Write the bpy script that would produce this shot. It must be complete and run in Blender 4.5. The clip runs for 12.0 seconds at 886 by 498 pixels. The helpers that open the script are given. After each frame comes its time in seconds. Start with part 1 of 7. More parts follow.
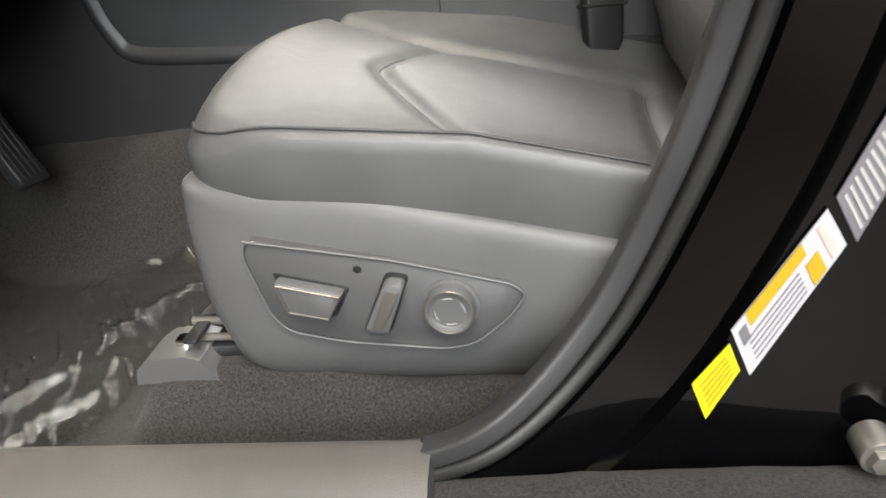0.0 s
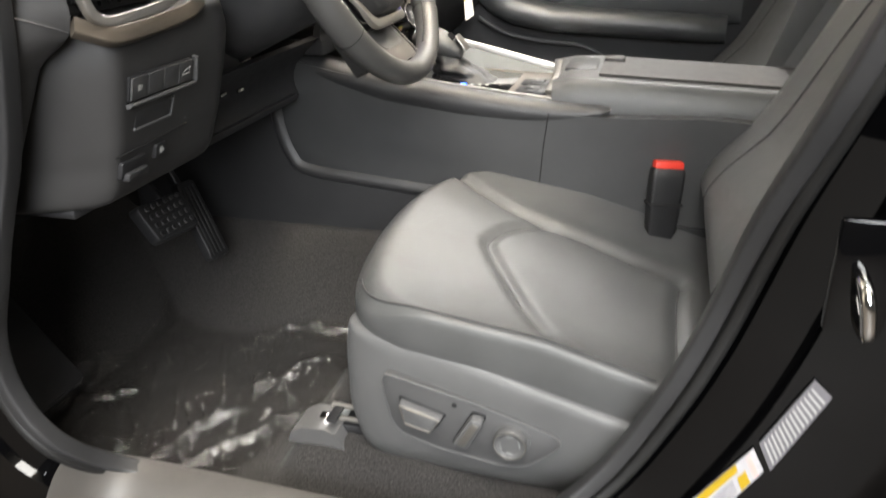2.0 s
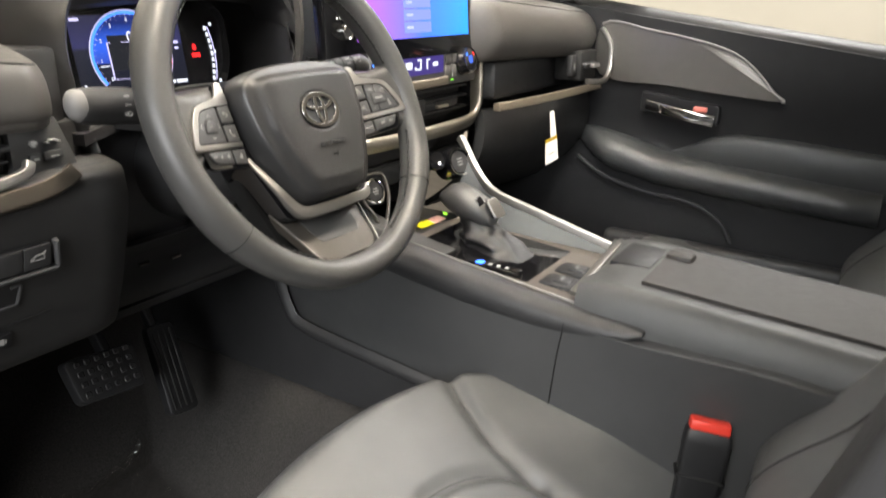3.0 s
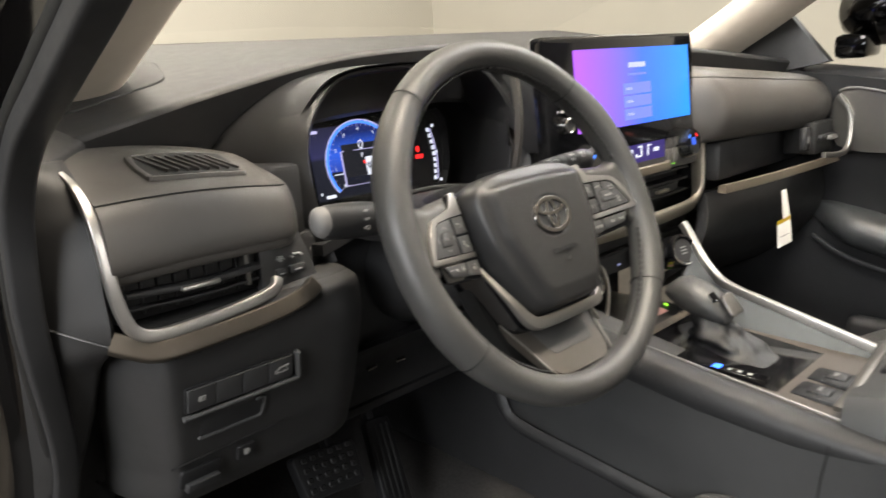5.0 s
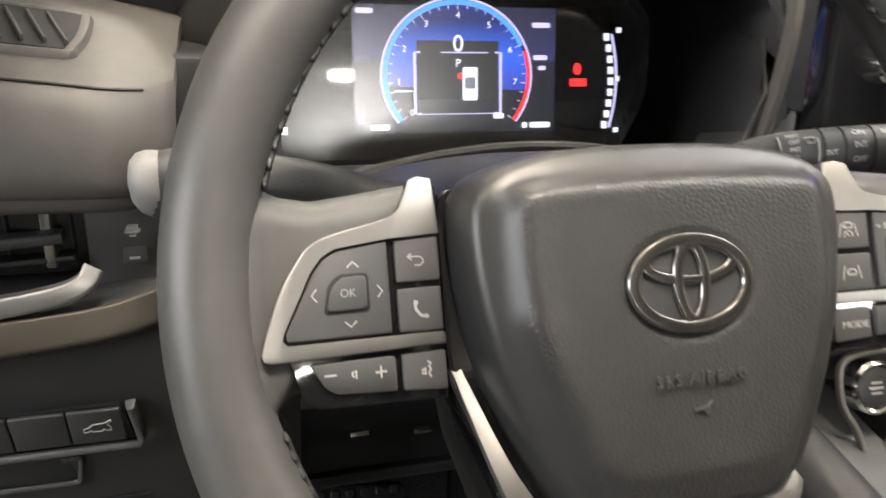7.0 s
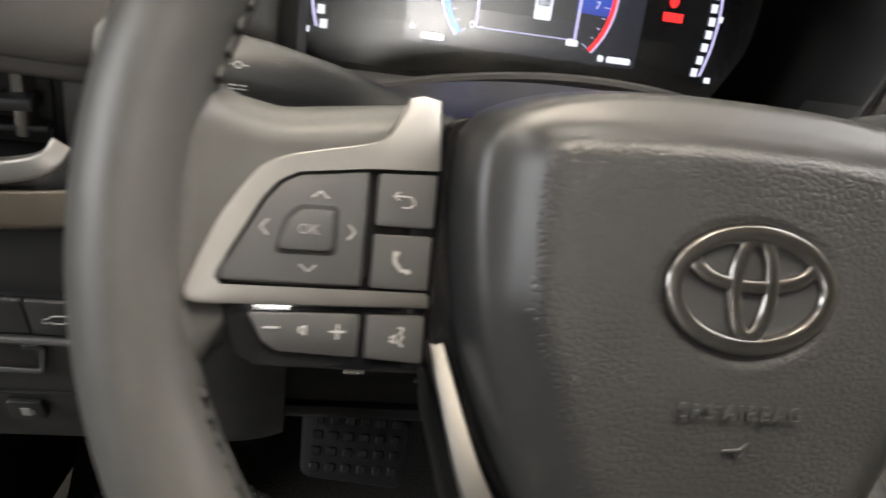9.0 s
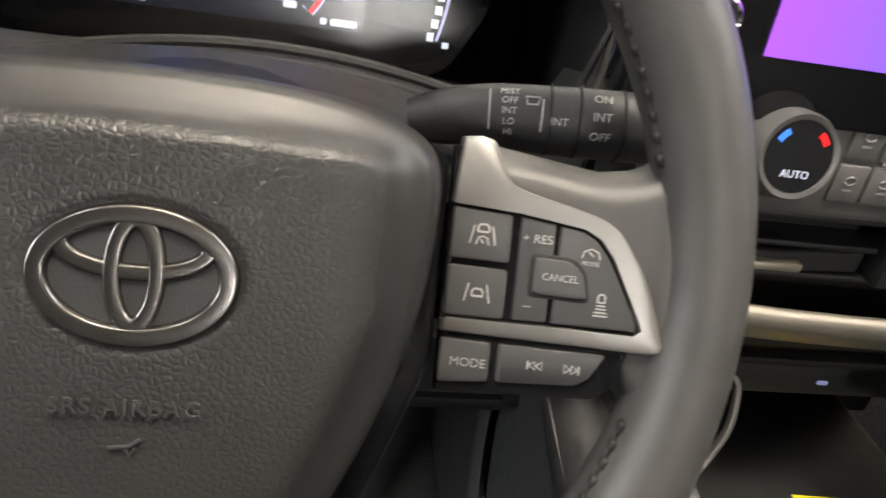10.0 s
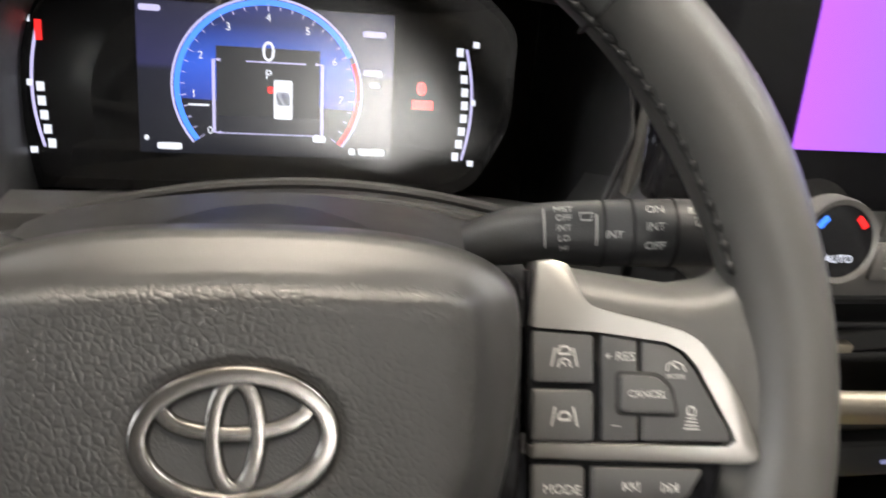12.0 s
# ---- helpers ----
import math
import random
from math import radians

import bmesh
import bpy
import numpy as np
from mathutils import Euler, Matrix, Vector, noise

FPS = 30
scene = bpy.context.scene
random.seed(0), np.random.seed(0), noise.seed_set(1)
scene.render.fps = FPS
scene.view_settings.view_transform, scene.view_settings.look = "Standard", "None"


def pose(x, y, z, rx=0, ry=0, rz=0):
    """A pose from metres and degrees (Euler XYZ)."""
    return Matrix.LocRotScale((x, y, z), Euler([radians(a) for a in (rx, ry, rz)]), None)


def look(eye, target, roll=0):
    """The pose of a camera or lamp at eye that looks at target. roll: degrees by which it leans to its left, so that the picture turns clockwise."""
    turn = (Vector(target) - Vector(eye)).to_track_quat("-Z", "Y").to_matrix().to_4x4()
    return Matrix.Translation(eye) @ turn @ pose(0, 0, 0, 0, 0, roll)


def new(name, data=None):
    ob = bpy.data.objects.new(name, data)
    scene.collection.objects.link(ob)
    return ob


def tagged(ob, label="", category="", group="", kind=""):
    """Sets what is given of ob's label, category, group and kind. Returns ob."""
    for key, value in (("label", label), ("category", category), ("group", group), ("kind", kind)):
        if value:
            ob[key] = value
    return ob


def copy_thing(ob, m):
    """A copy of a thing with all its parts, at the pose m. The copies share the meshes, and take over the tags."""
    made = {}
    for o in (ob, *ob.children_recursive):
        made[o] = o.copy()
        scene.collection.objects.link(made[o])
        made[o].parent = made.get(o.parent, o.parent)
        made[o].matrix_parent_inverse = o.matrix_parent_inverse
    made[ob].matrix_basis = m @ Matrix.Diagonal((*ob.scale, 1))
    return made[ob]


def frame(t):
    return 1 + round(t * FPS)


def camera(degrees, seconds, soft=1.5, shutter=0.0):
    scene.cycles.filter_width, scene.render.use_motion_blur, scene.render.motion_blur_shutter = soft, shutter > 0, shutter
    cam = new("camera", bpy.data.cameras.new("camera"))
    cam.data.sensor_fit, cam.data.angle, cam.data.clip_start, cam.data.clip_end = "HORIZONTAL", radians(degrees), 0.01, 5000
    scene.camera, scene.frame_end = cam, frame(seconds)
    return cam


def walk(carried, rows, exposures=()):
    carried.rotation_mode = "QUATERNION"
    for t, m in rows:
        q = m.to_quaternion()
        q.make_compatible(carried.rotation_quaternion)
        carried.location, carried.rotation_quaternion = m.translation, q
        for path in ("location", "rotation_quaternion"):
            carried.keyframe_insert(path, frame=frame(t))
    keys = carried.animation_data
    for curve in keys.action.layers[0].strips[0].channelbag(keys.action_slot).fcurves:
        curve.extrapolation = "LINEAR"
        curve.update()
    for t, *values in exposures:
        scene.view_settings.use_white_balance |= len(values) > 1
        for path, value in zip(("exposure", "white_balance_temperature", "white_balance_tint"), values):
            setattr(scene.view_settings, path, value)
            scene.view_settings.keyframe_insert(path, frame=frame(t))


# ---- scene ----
cam = camera(62.3, 12.0, shutter=0.3)

# ---- the camera's way ----
PATH = [
    (0, (-0.7523, -0.3414, 0.4681), (0.12, -0.1547, 0.0161), -10.23),
    (0.5, (-0.6892, -0.334, 0.4491), (0.1556, -0.0961, -0.0303), -11.88),
    (1, (-0.6944, -0.3024, 0.4658), (0.1513, -0.1054, -0.0301), -9.39),
    (1.5, (-0.7747, -0.3311, 0.543), (0.0639, -0.077, 0.0611), -8.12),
    (1.6, (-0.8665, -0.3251, 0.591), (-0.0073, -0.099, 0.132), -5.08),
    (1.8, (-0.9781, -0.3507, 0.7039), (-0.1161, -0.1165, 0.2543), -3.51),
    (2, (-0.9422, -0.3724, 0.7358), (-0.0775, -0.1029, 0.312), -2.46),
    (2.2, (-0.8652, -0.4048, 0.7426), (-0.0022, -0.0945, 0.3439), -1.80),
    (2.5, (-0.7308, -0.4401, 0.7601), (0.1161, -0.0606, 0.3875), -0.53),
    (2.8, (-0.617, -0.4925, 0.7907), (0.1968, -0.0278, 0.4416), 0.19),
    (3, (-0.5744, -0.5126, 0.8187), (0.2244, -0.0119, 0.4852), 1.01),
    (3.2, (-0.5498, -0.5251, 0.8499), (0.228, 0.0159, 0.5299), 1.68),
    (4.8, (-0.557, -0.5014, 0.8589), (0.1084, 0.2045, 0.6161), -3.08),
    (5, (-0.5614, -0.4419, 0.8478), (0.1006, 0.2674, 0.6056), -3.54),
    (5.5, (-0.5261, -0.3258, 0.7942), (0.0917, 0.4199, 0.5449), -4.95),
    (6, (-0.3767, -0.2809, 0.727), (0.1551, 0.5248, 0.4661), -4.80),
    (6.5, (-0.2174, -0.2607, 0.7477), (0.1808, 0.6091, 0.4565), -2.06),
    (7, (-0.161, -0.2189, 0.8061), (0.1002, 0.6796, 0.4534), 2.14),
    (7.2, (-0.1556, -0.2036, 0.8124), (0.0583, 0.6956, 0.4307), 3.59),
    (8.8, (-0.1451, -0.1773, 0.8008), (-0.0317, 0.7008, 0.3359), 7.90),
    (9, (-0.1246, -0.1691, 0.7933), (0.048, 0.7047, 0.3386), 9.85),
    (9.5, (-0.0062, -0.1552, 0.8003), (0.124, 0.6962, 0.2922), 9.71),
    (10, (0.0447, -0.1711, 0.8154), (0.2241, 0.6795, 0.3212), 10.71),
    (10.5, (0.0554, -0.1953, 0.8312), (0.2731, 0.6522, 0.3472), 11.32),
    (11, (0.0532, -0.204, 0.8319), (0.284, 0.6493, 0.3643), 10.28),
    (11.5, (0.0499, -0.2029, 0.8304), (0.2666, 0.6715, 0.3963), 7.80),
    (12, (0.0196, -0.165, 0.8221), (0.1932, 0.746, 0.448), 4.76),
]
walk(cam, [(t, look(eye, target, roll)) for t, eye, target, roll in PATH], [(0.0, 1.0), (1.5, 1.0), (2.5, 0.75), (3.2, 0.55), (5.0, 0.25), (6.0, 0.35), (6.8, 0.55), (7.2, 0.6), (8.8, 0.35), (9.5, 0.15), (10.5, 0.1), (11.0, 0.15), (12.0, 0.35)])

# ---- light: a showroom with ceiling panels, and its warm walls ----
world = bpy.data.worlds.new("showroom_air")
scene.world = world
world.use_nodes = True
world.node_tree.nodes["Background"].inputs[0].default_value = (1.0, 0.93, 0.82, 1)
world.node_tree.nodes["Background"].inputs[1].default_value = 0.12


def lamp(name, size, power, m, colour=(1.0, 0.9, 0.76), size_y=None):
    data = bpy.data.lights.new(name, "AREA")
    data.shape, data.size, data.size_y = "RECTANGLE", size, size_y or size
    data.energy, data.color = power, colour
    ob = new(name, data)
    ob.matrix_world = m
    return ob


lamp("ceiling_panel_door", 1.8, 215, look((-2.3, -0.9, 3.5), (-0.2, -0.3, 0.4)), (1.0, 0.97, 0.92), 2.6)
lamp("ceiling_panel_over", 0.7, 125, look((0.10, -0.70, 3.7), (-0.2, 0.0, 0.4)), (1.0, 0.88, 0.72), 0.7)
lamp("ceiling_panel_front", 3.0, 130, look((0.4, 3.0, 3.7), (0.4, 4.4, 0.9)), (1.0, 0.94, 0.82), 1.2)
lamp("ceiling_panel_side", 1.2, 90, look((2.9, -0.3, 3.4), (0.5, 0.0, 0.6)), (1.0, 0.98, 0.95), 2.4)
# added lamp behind the car: lens glare, and fill for the wheel's face
lamp("rear_glare_fill", 0.50, 28.0, look((0.40, -3.35, 1.33), (0.2, 0.2, 0.75)), (1.0, 0.97, 0.92), 0.24)
# added wide cool fill from the driver's side; the wall behind it is closed
lamp("side_fill_lamp", 3.0, 185, look((-3.9, -0.9, 1.9), (-0.1, -0.1, 0.4)), (0.96, 0.98, 1.0), 1.5)


# ---- materials ----
def node_material(name):
    m = bpy.data.materials.new(name)
    m.use_nodes = True
    t = m.node_tree
    return m, t, t.nodes["Principled BSDF"]


def noise_node(t, scale, detail=4.0, rough=0.55, coords="Object"):
    c = t.nodes.new("ShaderNodeTexCoord")
    n = t.nodes.new("ShaderNodeTexNoise")
    n.inputs["Scale"].default_value, n.inputs["Detail"].default_value, n.inputs["Roughness"].default_value = scale, detail, rough
    t.links.new(c.outputs[coords], n.inputs["Vector"])
    return n


def surface(name, colour, rough=0.5, metal=0.0, vary=0.15, scale=14.0, grain=0.0, grain_scale=900.0, cells=False, coat=0.0, rough_vary=0.08, sheen=0.0, spec=0.5, wrinkle=0.0):
    """A surface with large-scale stains, small grain in relief and uneven gloss."""
    m, t, b = node_material(name)
    n = noise_node(t, scale)
    ramp = t.nodes.new("ShaderNodeValToRGB")
    lo, hi = [c * (1 - vary) for c in colour], [min(1, c * (1 + vary)) for c in colour]
    ramp.color_ramp.elements[0].position, ramp.color_ramp.elements[1].position = 0.3, 0.7
    ramp.color_ramp.elements[0].color, ramp.color_ramp.elements[1].color = (*lo, 1), (*hi, 1)
    t.links.new(n.outputs["Fac"], ramp.inputs["Fac"])
    t.links.new(ramp.outputs["Color"], b.inputs["Base Color"])
    n2 = noise_node(t, scale * 5.3, 3.0)
    mr = t.nodes.new("ShaderNodeMapRange")
    mr.inputs["To Min"].default_value, mr.inputs["To Max"].default_value = max(0.02, rough - rough_vary), min(1, rough + rough_vary)
    t.links.new(n2.outputs["Fac"], mr.inputs["Value"])
    t.links.new(mr.outputs["Result"], b.inputs["Roughness"])
    b.inputs["Metallic"].default_value = metal
    b.inputs["Specular IOR Level"].default_value = spec
    b.inputs["Coat Weight"].default_value = coat
    b.inputs["Coat Roughness"].default_value = 0.06
    b.inputs["Sheen Weight"].default_value = sheen
    last = None
    if grain:
        if cells:
            c = t.nodes.new("ShaderNodeTexCoord")
            g = t.nodes.new("ShaderNodeTexVoronoi")
            g.feature = "DISTANCE_TO_EDGE"
            g.inputs["Scale"].default_value = grain_scale
            warp = noise_node(t, grain_scale * 0.6, 2.0)
            mix = t.nodes.new("ShaderNodeVectorMath")
            mix.operation = "MULTIPLY_ADD"
            mix.inputs[1].default_value = (0.35 / grain_scale,) * 3
            t.links.new(warp.outputs["Color"], mix.inputs[0])
            t.links.new(c.outputs["Object"], mix.inputs[2])
            t.links.new(mix.outputs["Vector"], g.inputs["Vector"])
            cap = t.nodes.new("ShaderNodeMath")
            cap.operation = "MINIMUM"
            cap.inputs[1].default_value = 0.30
            t.links.new(g.outputs["Distance"], cap.inputs[0])
            height = cap.outputs[0]
        else:
            g = noise_node(t, grain_scale, 2.0)
            height = g.outputs["Fac"]
        bump = t.nodes.new("ShaderNodeBump")
        bump.inputs["Strength"].default_value = grain
        bump.inputs["Distance"].default_value = 0.9 / grain_scale
        t.links.new(height, bump.inputs["Height"])
        last = bump
    if wrinkle:
        w = noise_node(t, 22.0, 3.0)
        bump = t.nodes.new("ShaderNodeBump")
        bump.inputs["Strength"].default_value, bump.inputs["Distance"].default_value = wrinkle, 0.004
        t.links.new(w.outputs["Fac"], bump.inputs["Height"])
        if last:
            t.links.new(last.outputs["Normal"], bump.inputs["Normal"])
        last = bump
    if last:
        t.links.new(last.outputs["Normal"], b.inputs["Normal"])
    return m


def glow(name, colour, strength=1.0):
    m, t, b = node_material(name)
    b.inputs["Base Color"].default_value = (0, 0, 0, 1)
    b.inputs["Roughness"].default_value = 0.3
    b.inputs["Emission Color"].default_value = (*colour, 1)
    b.inputs["Emission Strength"].default_value = strength
    return m


def glow_fade(name, stops, axis, strength=1.0):
    """A lit display whose colour runs along its own axis, over generated coordinates."""
    m, t, b = node_material(name)
    c = t.nodes.new("ShaderNodeTexCoord")
    s = t.nodes.new("ShaderNodeSeparateXYZ")
    t.links.new(c.outputs["Generated"], s.inputs[0])
    ramp = t.nodes.new("ShaderNodeValToRGB")
    e = ramp.color_ramp.elements
    e[0].position, e[0].color = stops[0][0], (*stops[0][1], 1)
    e[1].position, e[1].color = stops[-1][0], (*stops[-1][1], 1)
    for p, col in stops[1:-1]:
        k = e.new(p)
        k.color = (*col, 1)
    t.links.new(s.outputs[axis], ramp.inputs["Fac"])
    b.inputs["Base Color"].default_value = (0, 0, 0, 1)
    b.inputs["Roughness"].default_value = 0.25
    t.links.new(ramp.outputs["Color"], b.inputs["Emission Color"])
    b.inputs["Emission Strength"].default_value = strength
    return m


SEAT = surface("seat_leather", (0.070, 0.071, 0.071), 0.39, vary=0.10, grain=0.34, grain_scale=1300, cells=True, wrinkle=0.14)
WHEEL = surface("wheel_leather", (0.050, 0.049, 0.047), 0.43, vary=0.10, grain=0.16, grain_scale=1800, cells=True)
AIRBAG = surface("airbag_grain", (0.0225, 0.0222, 0.0222), 0.37, vary=0.08, grain=0.25, grain_scale=430, cells=True, rough_vary=0.03)
AIRBAG_EDGE = surface("airbag_border", (0.0195, 0.0193, 0.0195), 0.38, vary=0.05, grain=0.10, grain_scale=1900, cells=True, rough_vary=0.03)
DASH = surface("dash_soft_plastic", (0.025, 0.0245, 0.0245), 0.52, vary=0.10, grain=0.25, grain_scale=1600)
PAD = surface("dash_stitched_leather", (0.062, 0.057, 0.052), 0.46, vary=0.08, grain=0.25, grain_scale=1500, cells=True)
HARD = surface("hard_plastic", (0.024, 0.024, 0.025), 0.45, vary=0.12, grain=0.25, grain_scale=1300)
BLACK = surface("matt_black_plastic", (0.012, 0.012, 0.013), 0.5, vary=0.2)
PANEL = surface("switch_panel_plastic", (0.06, 0.06, 0.061), 0.40, vary=0.08, grain=0.4, grain_scale=1300, cells=True)
DOORPAD = surface("door_pad_vinyl", (0.045, 0.047, 0.048), 0.36, vary=0.08, grain=0.25, grain_scale=1500, cells=True)
BASE = surface("seat_base_plastic", (0.084, 0.0845, 0.085), 0.35, vary=0.08, rough_vary=0.04, grain=0.5, grain_scale=1300, cells=True)
GLOSS = surface("piano_black", (0.006, 0.006, 0.007), 0.08, vary=0.1, coat=0.6, rough_vary=0.03)
PAINT = surface("black_body_paint", (0.0012, 0.0012, 0.0014), 0.06, vary=0.1, rough_vary=0.02, scale=30, spec=0.4)
SILVER = surface("satin_silver", (0.43, 0.417, 0.395), 0.38, 0.95, vary=0.03, scale=60, rough_vary=0.03, grain=0.05, grain_scale=2600)
BRONZE_DARK = surface("dark_bronze_trim", (0.10, 0.085, 0.068), 0.34, 0.6, vary=0.05, scale=40, rough_vary=0.03)
DIAL_GREY = surface("dial_grey", (0.075, 0.073, 0.071), 0.36, 0.1, vary=0.03, scale=40, rough_vary=0.02)
BRONZE = surface("satin_bronze_trim", (0.27, 0.23, 0.18), 0.38, 0.7, vary=0.03, scale=40, rough_vary=0.02)
DECK = surface("bronze_deck_plastic", (0.085, 0.072, 0.06), 0.42, 0.25, vary=0.06, scale=40, rough_vary=0.03)
COVER = surface("rail_cover_metal", (0.40, 0.40, 0.40), 0.36, 0.85, vary=0.02, rough_vary=0.02)
SPOKE = surface("bronze_spoke", (0.075, 0.067, 0.058), 0.42, 0.3, vary=0.04, scale=40, rough_vary=0.02)
SMOKE = surface("smoked_metal", (0.20, 0.19, 0.175), 0.36, 0.75, vary=0.03, scale=40, rough_vary=0.02)
CHROME = surface("chrome", (0.75, 0.74, 0.72), 0.12, 1.0, vary=0.05, rough_vary=0.05)
EMBLEM = surface("dark_chrome", (0.23, 0.218, 0.207), 0.25, 1.0, vary=0.02, rough_vary=0.02)
CARPET = surface("charcoal_carpet", (0.028, 0.0262, 0.025), 0.95, vary=0.5, scale=420, grain=1.0, grain_scale=700, sheen=0.06, spec=0.1)
RUBBER = surface("seal_rubber", (0.010, 0.010, 0.010), 0.5, vary=0.15, grain=0.2, grain_scale=1400)
SILL = surface("sill_plastic", (0.064, 0.060, 0.056), 0.46, vary=0.10, grain=0.3, grain_scale=900)
CLOTH = surface("pillar_cloth", (0.66, 0.59, 0.50), 0.9, vary=0.06, grain=0.3, grain_scale=1400, spec=0.2)
# added for unseen walls, near black so that gloss paint reflects little
DARKWALL = surface("unseen_dark_wall", (0.012, 0.0115, 0.011), 0.7, vary=0.05, scale=1.5)
WALL = surface("painted_wall", (0.52, 0.49, 0.42), 0.8, vary=0.03, scale=1.5)
FLOOR = surface("showroom_tile", (0.050, 0.043, 0.037), 0.55, vary=0.08, scale=3)
BUTTON = surface("button_plastic", (0.042, 0.042, 0.043), 0.5, vary=0.08, grain=0.12, grain_scale=1500)
LEGEND = surface("printed_legend", (0.32, 0.32, 0.31), 0.6, vary=0.04)
LEGEND_DIM = surface("dim_legend", (0.20, 0.20, 0.20), 0.6, vary=0.04)
DARKLINE = surface("shut_line", (0.004, 0.004, 0.004), 0.7)
RED = surface("red_plastic", (0.75, 0.05, 0.03), 0.35, vary=0.05)
YELLOW = surface("yellow_label", (0.50, 0.47, 0.010), 0.35, vary=0.04)
ORANGE = surface("orange_label", (0.36, 0.24, 0.010), 0.35, vary=0.04)
WHITE = surface("white_label", (0.36, 0.355, 0.37), 0.35, vary=0.03)
INK = surface("label_ink", (0.12, 0.115, 0.125), 0.5)
PINK = surface("pink_label", (0.65, 0.35, 0.32), 0.4)
RED_DIM = surface("hazard_red", (0.55, 0.16, 0.13), 0.5)
GREYTAG = surface("tag_paper", (0.72, 0.70, 0.66), 0.7, vary=0.04)
LETTER = surface("airbag_lettering", (0.034, 0.034, 0.034), 0.46, vary=0.04)
BOOT = surface("black_soft_leather", (0.010, 0.010, 0.0105), 0.42, vary=0.1, grain=0.3, grain_scale=1400, cells=True)
RAILSIDE = surface("satin_green_grey_metal", (0.055, 0.060, 0.060), 0.36, 0.6, vary=0.04, scale=40, rough_vary=0.03)
INSET = surface("brown_inset_vinyl", (0.030, 0.026, 0.023), 0.5, vary=0.08, grain=0.3, grain_scale=1500, cells=True)
# pale colour stands for the highlight on the stalk's end face
STALK_END = surface("stalk_end_highlight", (0.17, 0.165, 0.16), 0.5, vary=0.06, grain=0.3, grain_scale=1500)
BRUSHED = surface("brushed_champagne_trim", (0.46, 0.42, 0.35), 0.42, 0.9, vary=0.03, scale=50, rough_vary=0.02)
CLIMATE = surface("climate_grey_plastic", (0.092, 0.088, 0.085), 0.42, vary=0.06, grain=0.2, grain_scale=1500)
CONSOLE = surface("console_side_plastic", (0.044, 0.0445, 0.045), 0.45, vary=0.08, grain=0.25, grain_scale=1300)
THREAD = surface("black_thread", (0.008, 0.008, 0.008), 0.6)

glass, gt, gb = node_material("clear_glass")
gb.inputs["Base Color"].default_value = (1, 1, 1, 1)
gb.inputs["Roughness"].default_value, gb.inputs["IOR"].default_value, gb.inputs["Transmission Weight"].default_value = 0.0, 1.05, 1.0

film, ft, fb = node_material("clear_plastic_film")
ft.nodes.remove(fb)
fclear, fgloss, fmix = ft.nodes.new("ShaderNodeBsdfTransparent"), ft.nodes.new("ShaderNodeBsdfGlossy"), ft.nodes.new("ShaderNodeMixShader")
fclear.inputs["Color"].default_value = (0.93, 0.92, 0.91, 1)
fgloss.inputs["Roughness"].default_value = 0.03
fmix.inputs[0].default_value = 0.15
fn = noise_node(ft, 34.0, 6.0, 0.66)
fbump = ft.nodes.new("ShaderNodeBump")
fbump.inputs["Strength"].default_value, fbump.inputs["Distance"].default_value = 0.5, 0.012
ft.links.new(fn.outputs["Fac"], fbump.inputs["Height"])
ft.links.new(fbump.outputs["Normal"], fgloss.inputs["Normal"])
ft.links.new(fclear.outputs[0], fmix.inputs[1])
ft.links.new(fgloss.outputs[0], fmix.inputs[2])
ft.links.new(fmix.outputs[0], ft.nodes["Material Output"].inputs["Surface"])


def clear_sheet(name, tint, gloss_rough, gloss_share):
    """A thin see-through sheet with an even share of gloss."""
    m, t, b = node_material(name)
    t.nodes.remove(b)
    clear, gloss, mix = t.nodes.new("ShaderNodeBsdfTransparent"), t.nodes.new("ShaderNodeBsdfGlossy"), t.nodes.new("ShaderNodeMixShader")
    clear.inputs["Color"].default_value = (*tint, 1)
    gloss.inputs["Roughness"].default_value = gloss_rough
    mix.inputs[0].default_value = gloss_share
    t.links.new(clear.outputs[0], mix.inputs[1])
    t.links.new(gloss.outputs[0], mix.inputs[2])
    t.links.new(mix.outputs[0], t.nodes["Material Output"].inputs["Surface"])
    return m


LENS = clear_sheet("instrument_lens", (0.97, 0.97, 0.97), 0.21, 0.016)


# ---- shapes ----
def thing(name, label, category, at=(0, 0, 0), group="", kind=""):
    ob = new(name)
    ob.empty_display_size = 0.05
    ob.location = at
    return tagged(ob, label, category, group, kind)


def link(name, me, material, parent=None, label="", m=None, crisp=38):
    me.materials.append(material)
    me.polygons.foreach_set("use_smooth", [True] * len(me.polygons))
    me.set_sharp_from_angle(angle=radians(crisp))
    ob = new(name, me)
    if m is not None:
        ob.matrix_world = m
    if parent is not None:
        ob.parent = parent
        ob.matrix_parent_inverse = world_of(parent).inverted()
    if label:
        ob["label"] = label
    return ob


def world_of(ob):
    m = ob.matrix_basis.copy()
    if ob.parent:
        m = world_of(ob.parent) @ ob.matrix_parent_inverse @ m
    return m


def part(name, bm, material, parent=None, label="", m=None, crisp=38):
    bmesh.ops.recalc_face_normals(bm, faces=bm.faces)
    me = bpy.data.meshes.new(name)
    bm.to_mesh(me)
    bm.free()
    return link(name, me, material, parent, label, m, crisp)


